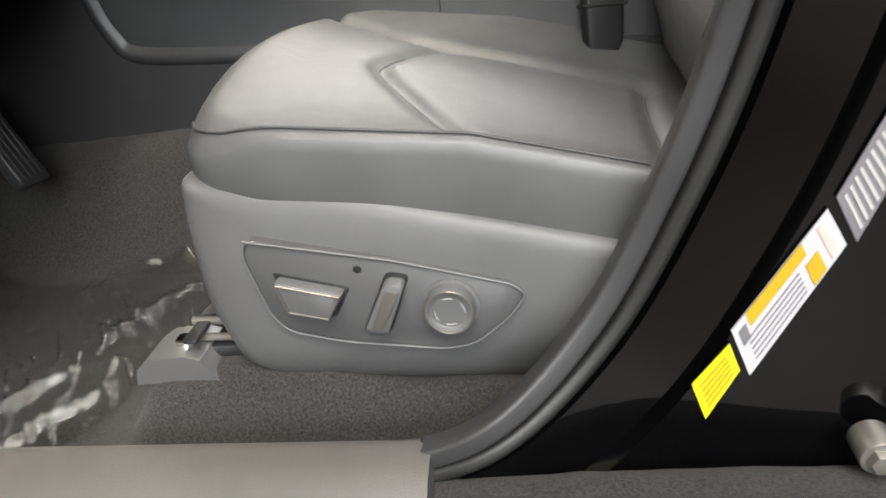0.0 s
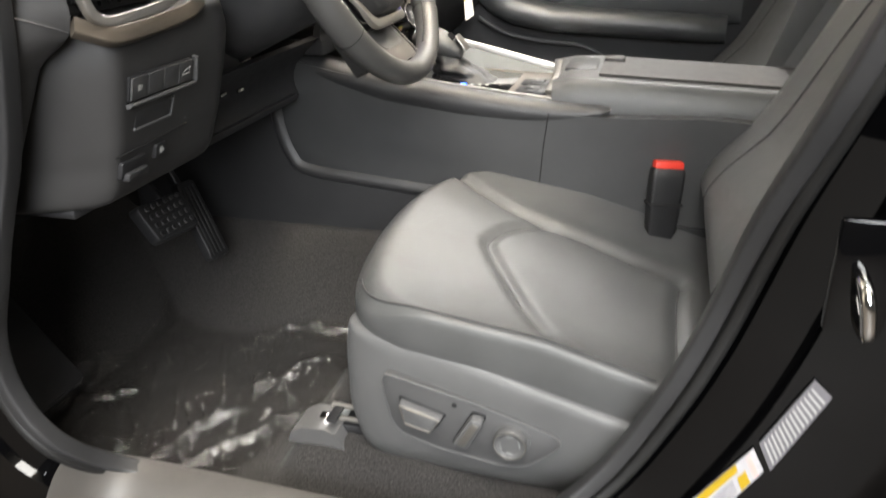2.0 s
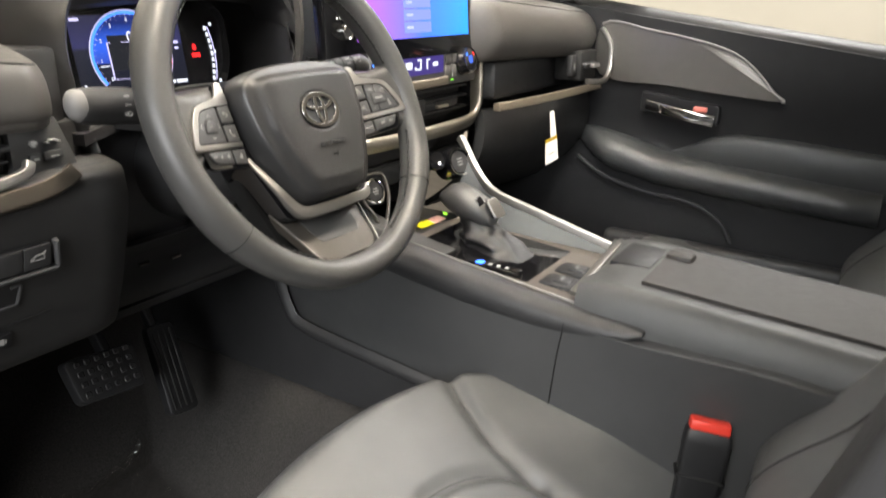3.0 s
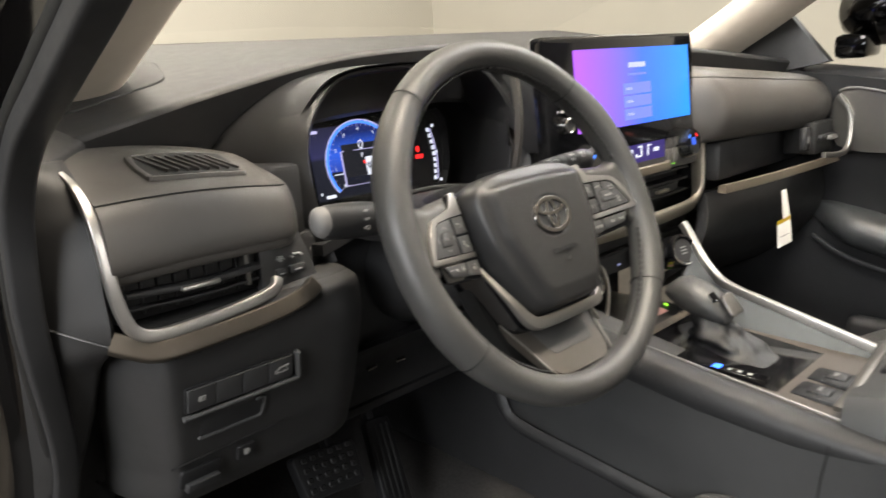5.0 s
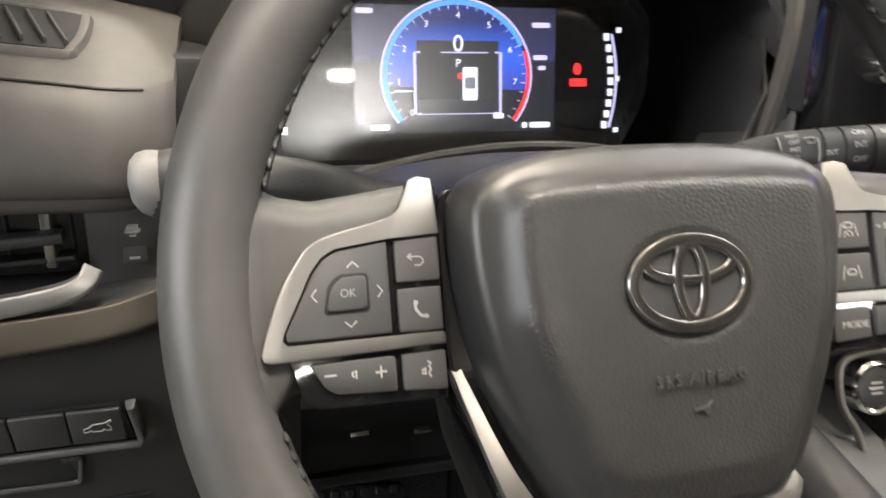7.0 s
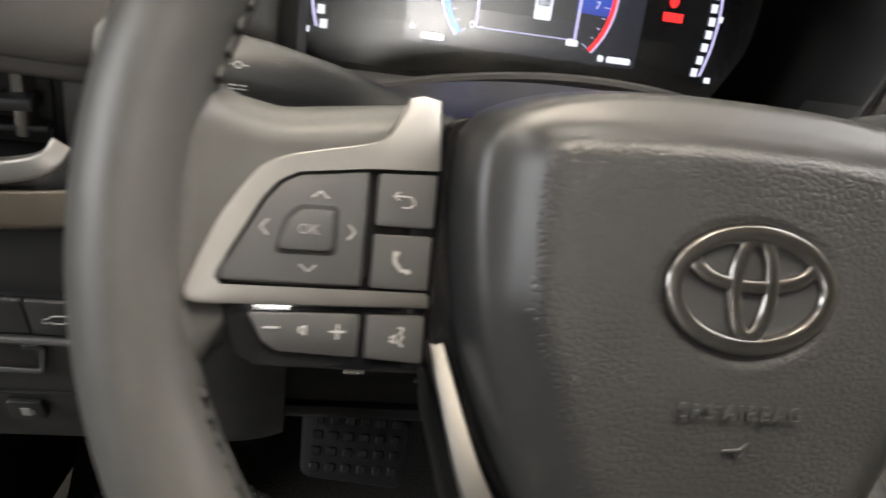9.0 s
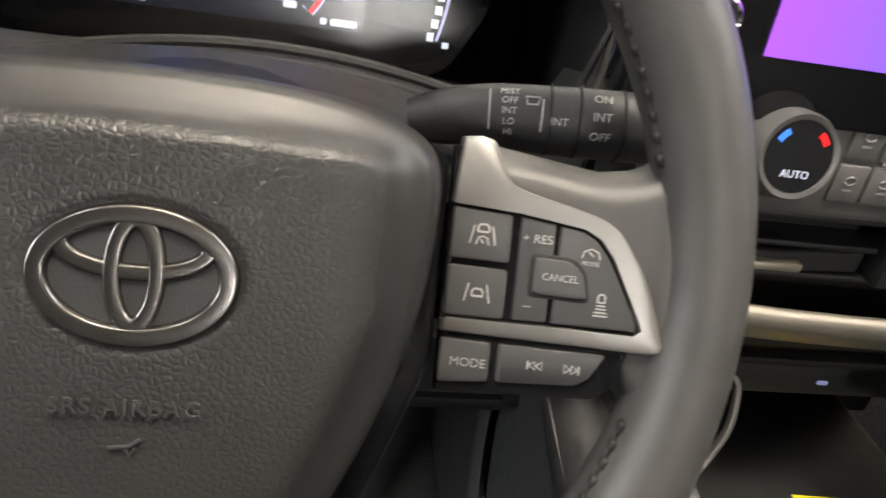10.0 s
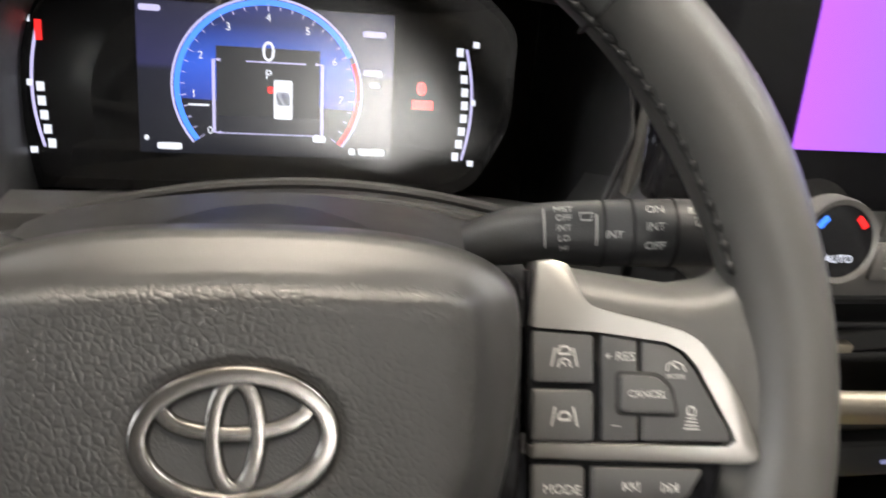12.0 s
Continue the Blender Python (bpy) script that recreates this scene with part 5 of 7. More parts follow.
part("stack_trim", sweep(tray, rounded([(-0.007, -0.012), (0.006, -0.012), (0.006, 0.004), (0.002, 0.012), (-0.006, 0.012)], 0.004, 4), up=(0, -0.5, 0.85)), BRUSHED, dash, "broad satin silver trim under the vents")
part("stack_panel", sheet(lambda u, v: (0.205 + 0.39 * u, 0.158 + 0.010 * math.sin(3.1 * v) + 0.025 * v, 0.588 - 0.050 * v), 24, 8, 0.012, (0, 1, 0)), DASH, dash)
part("stack_groove", rbox((0.21, 0.168, 0.552), (0.59, 0.180, 0.558), 0.002), DARKLINE, dash)
part("stack_foot", rbox((0.215, 0.186, 0.512), (0.585, 0.30, 0.542), 0.006), HARD, dash)
part("tray_back", rbox((0.22, 0.30, 0.40), (0.58, 0.33, 0.54), 0.004), BLACK, dash)
part("tray_lamp", rbox((0.399, 0.1845, 0.5245), (0.407, 0.1865, 0.5275), 0.0006, 1), glow("lit_ice", (0.40, 0.42, 0.75), 0.5), dash)

# start button in its silver-edged bezel
SB = facing((0.288, 0.154, 0.526), (1, 0.0, 0), (-0.08, -0.94, 0.32))
start = part("start_button", moved(loft([[(k * math.cos(a), k * math.sin(a), z) for a in [i / 36 * math.tau for i in range(36)]] for k, z in ((0.0205, -0.01), (0.0205, 0.003), (0.0180, 0.005), (0.0165, 0.004), (0.0160, 0.002))]), SB), CHROME, dash, "round engine start button with a chrome ring")
part("button_face", moved(prism(circle(0.0155, 32), 0, 0.0035, 0.001), SB), BLACK, start)
for k, w in enumerate((0.009, 0.012, 0.009)):
    part("legend", moved(rbox((-w / 2, 0.003 - 0.004 * k, 0.0036), (w / 2, 0.005 - 0.004 * k, 0.0039), 0), SB), LEGEND_DIM, start)
ring = [SB @ Vector(p) for p in spline([(-0.026, 0.020, 0), (0.0, 0.027, 0), (0.026, 0.022, 0), (0.030, 0.0, 0), (0.026, -0.020, 0), (0.010, -0.048, 0), (-0.004, -0.060, 0), (-0.016, -0.030, 0), (-0.027, -0.010, 0)], 5, True)]
part("button_bezel", sweep(ring, slab(0.004, 0.006, 0.0015), up=(0, -1, 0.3), closed=True), SMOKE, start)

part("screen_fascia", sheet(lambda u, v: (0.196 + 0.060 * u, 0.215 - 0.030 * u - 0.012 * math.sin(3.1 * v), 0.700 + 0.150 * v), 10, 14, 0.01, (0, 1, 0)), PAD, dash, "leather fascia between the instruments and the screen")

# ---- passenger side of the dashboard ----
def pass_pad(u, v):
    x = 0.530 + 0.407 * u
    rows = [(0.165, 0.700), (0.128, 0.704), (0.108, 0.735), (0.108, 0.775), (0.128, 0.808), (0.165, 0.826), (0.24, 0.835)]
    fine = spline([(0, a, b) for a, b in rows], 5)
    q = fine[min(int(v * (len(fine) - 1) + 0.5), len(fine) - 1)]
    y, z = q.y, q.z
    e = max(0, (u - 0.80) / 0.2) ** 2
    return (x, y - 0.05 * u + 0.012 * e + 0.075 * max(0.0, 1 - u / 0.13) ** 2, z - 0.030 * u * (z - 0.70) / 0.13 - 0.006 * u)


ppad = part("padded_passenger_panel", sheet(pass_pad, 36, 30, 0.012, (0, 1, 0)), PAD, dash, "brown-grey leather passenger pad", crisp=60)
part("seam", sweep([Vector(pass_pad(i / 30, 0.66)) + Vector((0, -0.0006, 0.0003)) for i in range(30)], circle(0.0007, 5)), DARKLINE, ppad)
part("shelf_recess", rbox((0.60, 0.12, 0.632), (0.93, 0.20, 0.70), 0.01), BLACK, dash)
part("passenger_strip", sweep([Vector((0.595 + 0.35 * i / 20, 0.112 - 0.055 * i / 20, 0.622 + 0.012 * (i / 20) ** 2)) for i in range(21)], rounded([(-0.008, -0.007), (0.008, -0.007), (0.006, 0.008), (-0.007, 0.006)], 0.002, 3)), BRONZE, dash, "bronze strip along the passenger side")
pvent = part("passenger_vent", rbox((0.850, 0.060, 0.648), (0.935, 0.12, 0.708), 0.006), DARKLINE, dash, "black passenger air vent with silver edge")
part("louvre_front", rbox((0.856, 0.052, 0.674), (0.928, 0.075, 0.684), 0.003), HARD, pvent)
part("vent_tab", rbox((0.880, 0.044, 0.674), (0.912, 0.056, 0.682), 0.002), SILVER, pvent)
part("vent_trim", sweep(spline([(0.850, 0.046, 0.6500), (0.90, 0.036, 0.6460), (0.930, 0.034, 0.6530), (0.945, 0.034, 0.680), (0.950, 0.040, 0.720), (0.948, 0.06, 0.750)], 8), rounded([(-0.005, -0.004), (0.005, -0.004), (0.005, 0.004), (-0.005, 0.004)], 0.0015, 2), up=(0, -1, 0)), SILVER, pvent, "satin silver vent trim")
part("vent_switch", rbox((0.822, 0.068, 0.660), (0.845, 0.08, 0.70), 0.003), HARD, dash)
part("legend", rbox((0.830, 0.0672, 0.672), (0.836, 0.0678, 0.684), 0), LEGEND_DIM, dash)
part("glovebox", sheet(lambda u, v: (0.595 + 0.37 * u, 0.142 - 0.055 * u - 0.02 * math.sin(3.1 * v) + 0.12 * v * v, 0.613 - 0.20 * v), 20, 14, 0.02, (0, 1, 0)), DASH, dash, "closed dark glovebox lid")

tag = thing("paper_tag", "white and yellow paper tag hanging below the glovebox", "paper tag")
T = facing((0.748, 0.070, 0.537), (0.92, -0.30, 0.16), (-0.3, -0.95, 0.05))
part("tag_sheet", moved(prism(rounded([(-0.022, -0.038), (0.016, -0.036), (0.018, 0.006), (-0.016, 0.004)], 0.002), 0, 0.0008), T), GREYTAG, tag)
part("tag_band", moved(prism([(-0.016, 0.004), (0.018, 0.006), (0.019, 0.013), (-0.015, 0.010)], 0, 0.0009), T), ORANGE, tag)
part("tag_stem", moved(prism([(0.0, 0.010), (0.017, 0.012), (0.016, 0.062), (0.004, 0.062)], 0, 0.0008), T), GREYTAG, tag)
part("tag_line", moved(prism([(-0.012, -0.020), (0.010, -0.019), (0.010, -0.018), (-0.012, -0.019)], 0.0009, 0.0011), T), INK, tag)

# ---- centre console ----
console = thing("centre_console", "dark grey centre console with silver side rail and shift lever", "console")
side = [(0.300, 0.520), (0.287, 0.445), (0.284, 0.390), (0.268, 0.335), (0.236, 0.305), (0.10, 0.290), (-0.02, 0.278), (-0.20, 0.262), (-0.62, 0.23), (-0.62, 0.415), (-0.45, 0.428), (-0.290, 0.424), (-0.22, 0.426), (-0.05, 0.448), (0.08, 0.469), (0.20, 0.495)]
sp_side = rounded(side, 0.02, 4)
part("side_panel", prism(sp_side, -0.30, -0.212, 0.008, lambda a, b, h: (-h, a, b)), CONSOLE, console, "smooth dark side panel")
lower = [(0.62, 0.47), (0.30, 0.47), (0.288, 0.39), (0.272, 0.336), (0.238, 0.308), (-0.02, 0.280), (-0.62, 0.235), (-0.62, 0.12), (0.12, 0.145), (0.62, 0.18)]
part("lower_panel", prism(lower, -0.30, -0.203, 0.002, lambda a, b, h: (-h, a, b)), HARD, console, "dark lower carpet panel")
ridge = spline([(0.203, 0.288, 0.50), (0.203, 0.286, 0.440), (0.203, 0.283, 0.390), (0.203, 0.268, 0.340), (0.203, 0.236, 0.310), (0.203, 0.10, 0.293), (0.203, -0.02, 0.281), (0.203, -0.22, 0.266)], 8)
part("panel_ridge", sweep(ridge, rounded([(-0.016, -0.001), (0.012, -0.001), (0.004, 0.006), (-0.004, 0.006)], 0.004, 3), up=(-1, 0, 0)), HARD, console)
part("panel_seam", sweep([Vector((0.2105, -0.2, 0.43)), Vector((0.2105, -0.193, 0.38)), Vector((0.2105, -0.186, 0.30))], circle(0.0009, 5)), DARKLINE, console)
# padded knee rest along the top edge, ending in a point
knee = [[Vector((0.214 - 0.014 * w * math.cos(b) + 0.02, y, zc + h * math.sin(b))) for b in [k / 16 * math.tau for k in range(16)]] for y, zc, h, w in ((0.30, 0.515, 0.020, 1.0), (0.20, 0.484, 0.024, 1.6), (0.08, 0.455, 0.028, 1.9), (-0.05, 0.436, 0.027, 1.9), (-0.16, 0.425, 0.023, 1.8), (-0.24, 0.423, 0.017, 1.6), (-0.280, 0.428, 0.010, 1.3), (-0.295, 0.432, 0.003, 0.8))]
part("knee_pad", loft(knee), HARD, console, "soft padded edge")
deck = part("deck", sheet(lambda u, v: (0.225 + 0.255 * u, 0.085 - 0.305 * v, 0.464 - 0.026 * v), 12, 24, 0.03), DECK, console, "dark bronze deck round the shift lever")
part("deck_edge", sweep([Vector((0.246, 0.06 - 0.30 * i / 20, 0.475 - 0.036 * i / 20)) for i in range(21)], slab(0.003, 0.003, 0.001)), SILVER, deck)
part("front_tray", rbox((0.240, 0.07, 0.410), (0.520, 0.29, 0.438), 0.008), BLACK, console, "black tray before the lever")
# warning label and green lamp in the tray
part("warning_label", moved(prism(slab(0.038, 0.019), 0, 0.0008), facing((0.420, 0.150, 0.4400), (0.95, -0.05, 0.0), (0, -0.15, 1))), YELLOW, console, "yellow and pink warning label")
part("warning_label", moved(prism(slab(0.034, 0.019), 0, 0.0008), facing((0.457, 0.148, 0.4400), (0.95, -0.05, 0.0), (0, -0.15, 1))), PINK, console)
part("tray_light", moved(prism(circle(0.004, 12), 0, 0.001), facing((0.494, 0.154, 0.4405), (1, 0, 0), (0, -0.3, 1))), glow("lit_lime", (0.35, 1.0, 0.05), 1.4), console)

def boot_skin(u, v):
    """Soft leather gathered from the deck's frame up to the lever's collar."""
    a = math.tau * u
    rise = v ** 1.25
    sx, sy = (1 if math.cos(a) > 0 else -1), (1 if math.sin(a) > 0 else -1)
    k = 0.62 + 0.38 * v
    px, py = sx * abs(math.cos(a)) ** k, sy * abs(math.sin(a)) ** k
    rx, ry = 0.050 + (0.019 - 0.050) * v ** 0.75, 0.070 + (0.022 - 0.070) * v ** 0.72
    fold = math.sin(math.pi * v) ** 0.8
    ripple = fold * (0.0035 * math.sin(3 * a + 6.0 * v + 0.6) + 0.0022 * math.sin(7 * a - 9.0 * v) + 0.0030 * math.sin(16 * v + 1.5 * math.cos(a + 0.5)))
    return (0.345 + 0.006 * v + (rx + ripple) * px, -0.036 + 0.055 * v + (ry + ripple) * py, 0.458 + 0.050 * rise)


lever = part("lever_boot", loft([[boot_skin(k / 64, v / 22) for k in range(64)] for v in range(23)]), BOOT, console, "gathered leather boot of the shift lever", crisp=80)
part("boot_frame", sweep([Vector((0.350 + 0.064 * (abs(math.cos(a)) ** 0.55) * (1 if math.cos(a) > 0 else -1), -0.030 + 0.092 * (abs(math.sin(a)) ** 0.55) * (1 if math.sin(a) > 0 else -1), 0.441)) for a in [i / 60 * math.tau for i in range(60)]], slab(0.012, 0.006, 0.002), closed=True), GLOSS, console)
part("lever_neck", loft([[(0.357 + r * math.cos(a), 0.024 + d + r * 1.1 * math.sin(a), z) for a in [i / 24 * math.tau for i in range(24)]] for r, d, z in ((0.016, 0, 0.500), (0.0155, 0.002, 0.510), (0.0165, 0.004, 0.516))]), SILVER, lever, "silver collar")
head = [[Vector((0.352, 0.026, 0.528)) + Vector((rx * math.cos(a), y, 0.80 * rz * math.sin(a) + zo + 0.16 * y)) for a in [i / 28 * math.tau for i in range(28)]] for y, rx, rz, zo in ((-0.044, 0.006, 0.006, -0.010), (-0.040, 0.017, 0.016, -0.010), (-0.026, 0.0245, 0.0270, -0.006), (-0.004, 0.0275, 0.0320, -0.002), (0.020, 0.0275, 0.0310, 0.001), (0.034, 0.0240, 0.0240, 0.000), (0.047, 0.016, 0.012, -0.003), (0.051, 0.005, 0.004, -0.005))]
part("lever_head", loft(head), WHEEL, lever, "leather-wrapped shift lever head")
part("lever_cap", moved(prism(rounded([(-0.016, -0.020), (0.016, -0.020), (0.014, 0.012), (-0.014, 0.012)], 0.006), 0, 0.004, 0.002), facing((0.352, -0.013, 0.530), (1, 0, 0), (0, -0.80, 0.60))), SMOKE, lever, "silver lever cap")
lever.location = (0.004, -0.004, -0.014)
part("lever_lock", moved(rbox((-0.005, -0.010, 0), (0.005, 0.004, 0.0035), 0.0015), facing((0.328, -0.006, 0.530), (1, 0, 0), (-0.6, -0.6, 0.55))), GLOSS, lever)
part("lever_well", sheet(lambda u, v: (0.268 + 0.150 * u, 0.070 - 0.190 * v, 0.4643 - 0.026 * (0.015 + 0.190 * v) / 0.305), 2, 2, 0.01), GLOSS, console, "black recess round the lever boot")
# shift scale: lit marks beside the boot
part("shift_scale", rbox((0.271, -0.105, 0.446), (0.286, 0.020, 0.4560), 0.001, 1), GLOSS, console)
part("scale_lamp", rbox((0.272, -0.046, 0.4561), (0.284, -0.036, 0.4569), 0), glow("lit_scale_blue", (0.04, 0.16, 1.0), 4.0), console)
for k in range(3):
    part("scale_mark", rbox((0.275, -0.060 - 0.013 * k, 0.4561), (0.281, -0.055 - 0.013 * k, 0.4567), 0), LEGEND, console)
# rear keys of the deck
for x in (0.278, 0.330):
    part("deck_well", rbox((x, -0.185, 0.434), (x + 0.044, -0.130, 0.4475), 0.004), BLACK, deck)
    part("deck_key", rbox((x + 0.010, -0.172, 0.440), (x + 0.034, -0.146, 0.4505), 0.003), HARD, deck)
    part("legend", rbox((x + 0.016, -0.160, 0.4506), (x + 0.028, -0.156, 0.4510), 0), LEGEND_DIM, deck)
# drive mode knob with a silver rim at the head of the rail
DK = facing((0.468, 0.116, 0.544), (1, 0, 0.0), (-0.25, -0.90, 0.35))
drive = part("drive_mode_knob", moved(loft([[(k * math.cos(a), k * math.sin(a), z) for a in [i / 40 * math.tau for i in range(40)]] for k, z in ((0.026, -0.030), (0.026, 0.004), (0.0235, 0.010), (0.0205, 0.009), (0.0195, 0.006))]), DK), GLOSS, console, "black drive mode knob with chrome ring")
part("knob_ring", moved(sweep([Vector((0.0225 * math.cos(a), 0.0225 * math.sin(a), 0.0095)) for a in [i / 40 * math.tau for i in range(40)]], circle(0.0016, 6), closed=True), DK), CHROME, drive)
part("knob_face", moved(prism(circle(0.0185, 32), 0.004, 0.0075, 0.001), DK), BLACK, drive)
for k in range(3):
    part("legend", moved(rbox((-0.006, 0.004 - 0.005 * k, 0.0076), (0.006, 0.006 - 0.005 * k, 0.0080), 0), DK), LEGEND_DIM, drive)
part("knob_dial", moved(prism(circle(0.016, 24), 0, 0.012, 0.003), facing((0.436, 0.140, 0.548), (1, 0, 0), (-0.5, -0.8, 0.3))), GLOSS, drive)
rail_path = spline([(0.505, 0.130, 0.580), (0.500, 0.115, 0.565), (0.486, 0.090, 0.540), (0.472, 0.060, 0.517), (0.462, 0.030, 0.504), (0.460, -0.03, 0.489), (0.460, -0.09, 0.474), (0.460, -0.150, 0.459), (0.460, -0.212, 0.445)], 8)
part("side_rail", sweep(rail_path, rounded([(-0.004, -0.006), (0.010, -0.006), (0.008, 0.006), (-0.003, 0.005)], 0.002, 3)), SILVER, console, "bright satin silver rail")
part("rail_wall", loft([[p + Vector((-0.008, 0, -0.004)), p + Vector((0.0, 0, -0.004)), p + Vector((-0.030, 0, -0.05)), p + Vector((-0.040, 0, -0.045))] for p in rail_path[12:]]), RAILSIDE, console, "satin grey slope below the rail")
part("rail_outer", loft([[p + Vector((0.000, 0, -0.003)), p + Vector((0.012, 0, -0.003)), p + Vector((0.030, 0, -0.30)), p + Vector((-0.03, 0, -0.30))] for p in rail_path]), HARD, console)
# armrest lid
lid_rows = []
for i in range(17):
    f = i / 16
    y = -0.200 - 0.42 * f
    x0, x1 = 0.236 - 0.010 * f, 0.478
    z = 0.464 - 0.022 * f
    nose = max(0, 1 - f / 0.12)
    ring = []
    for j in range(25):
        s = j / 24
        edge = min(s, 1 - s)
        ring.append((x0 + (x1 - x0) * s, y + 0.03 * s * nose, z + 0.016 - 0.034 * max(0, 1 - edge / 0.10) ** 2 - 0.012 * nose * nose - 0.005 * math.sin(math.pi * s)))
    ring += [(x1 - (x1 - x0) * j / 24, y, 0.415) for j in range(25)]
    lid_rows.append(ring)
lid = part("armrest_lid", loft(lid_rows), SEAT, console, "dark leather armrest lid", crisp=60)
part("lid_inset", sheet(lambda u, v: (0.284 + 0.156 * u, -0.270 - 0.34 * v, 0.4782 - 0.0185 * v), 8, 12, 0.006), INSET, lid, "smooth dark brown inset of the lid")
part("lid_latch", rbox((0.388, -0.305, 0.466), (0.418, -0.268, 0.484), 0.006), INSET, lid, "black lid latch")
part("lid_lip", sweep(spline([(0.255, -0.192, 0.452), (0.31, -0.196, 0.464), (0.40, -0.19, 0.468), (0.468, -0.182, 0.462)], 8), slab(0.012, 0.007, 0.003)), SMOKE, lid)
part("lid_hollow", rbox((0.345, -0.262, 0.463), (0.440, -0.205, 0.4745), 0.008), BLACK, lid)
part("console_core", rbox((0.24, -0.62, 0.10), (0.475, 0.28, 0.415), 0.01), BLACK, console)

# ---- driver's seat ----
def seat_height(p):
    x, y = p[0], p[1]
    z = 0.302 + 0.30 * (y + 0.158) if y < -0.10 else 0.3194 + 0.32 * (y + 0.10) - 1.6 * max(0.0, y + 0.06) ** 2
    f = min(1, max(0.15, (-0.05 - y) / 0.22))
    side = min(1, abs(x + 0.014) / 0.25)
    z += 0.036 * f * side ** 3.2
    # crown of the padding between the seams
    z += 0.006 * math.cos(min(1, abs(x + 0.014) / 0.15) * 1.57)
    return z


SEAT_PLAN = [tuple(p)[:2] for p in spline([(-0.262, -0.47, 0), (-0.266, -0.38, 0), (-0.267, -0.26, 0), (-0.267, -0.15, 0), (-0.262, -0.092, 0), (-0.242, -0.050, 0), (-0.195, -0.022, 0), (-0.12, -0.006, 0), (-0.03, 0.000, 0), (0.07, -0.006, 0), (0.155, -0.026, 0), (0.210, -0.062, 0), (0.234, -0.12, 0), (0.240, -0.25, 0), (0.238, -0.38, 0), (0.235, -0.47, 0), (0.08, -0.475, 0), (-0.10, -0.475, 0)], 12, True)]
# the seams of the cushion, in plan
BOLSTER_SEAM = [(0.185, -0.040), (0.145, -0.095), (0.108, -0.157), (0.092, -0.220), (0.086, -0.282), (0.072, -0.350), (0.062, -0.421)]
INSERT_FRONT = [(0.092, -0.232), (0.062, -0.190), (0.02, -0.165), (-0.025, -0.155), (-0.044, -0.159), (-0.075, -0.176), (-0.12, -0.205), (-0.170, -0.236), (-0.222, -0.268)]
INSERT_REAR = [(0.062, -0.421), (-0.026, -0.415), (-0.157, -0.417), (-0.236, -0.418)]
OUTER_LINE = SEAT_PLAN + SEAT_PLAN[:1]


def cushion_height(p, s):
    d = edge_distance(p, OUTER_LINE) if s > 0.3 else 0.2
    z = seat_height(p)
    front = min(1, max(0, (p[1] + 0.14) / 0.12))
    front = front * front * (3 - 2 * front)
    if p[1] > -0.46:
        roll = 0.048 * front + 0.012 * (1 - front)
        fall = 0.042 * front + 0.007 * (1 - front)
        z -= fall * max(0, 1 - d / roll) ** 2.2
    for line, deep, wide in ((BOLSTER_SEAM, 0.0115, 0.013), (INSERT_FRONT, 0.0085, 0.010), (INSERT_REAR, 0.007, 0.010)):
        e = edge_distance(p, line)
        if e < 0.04:
            z -= deep * math.exp(-(e / wide) ** 2)
    return z


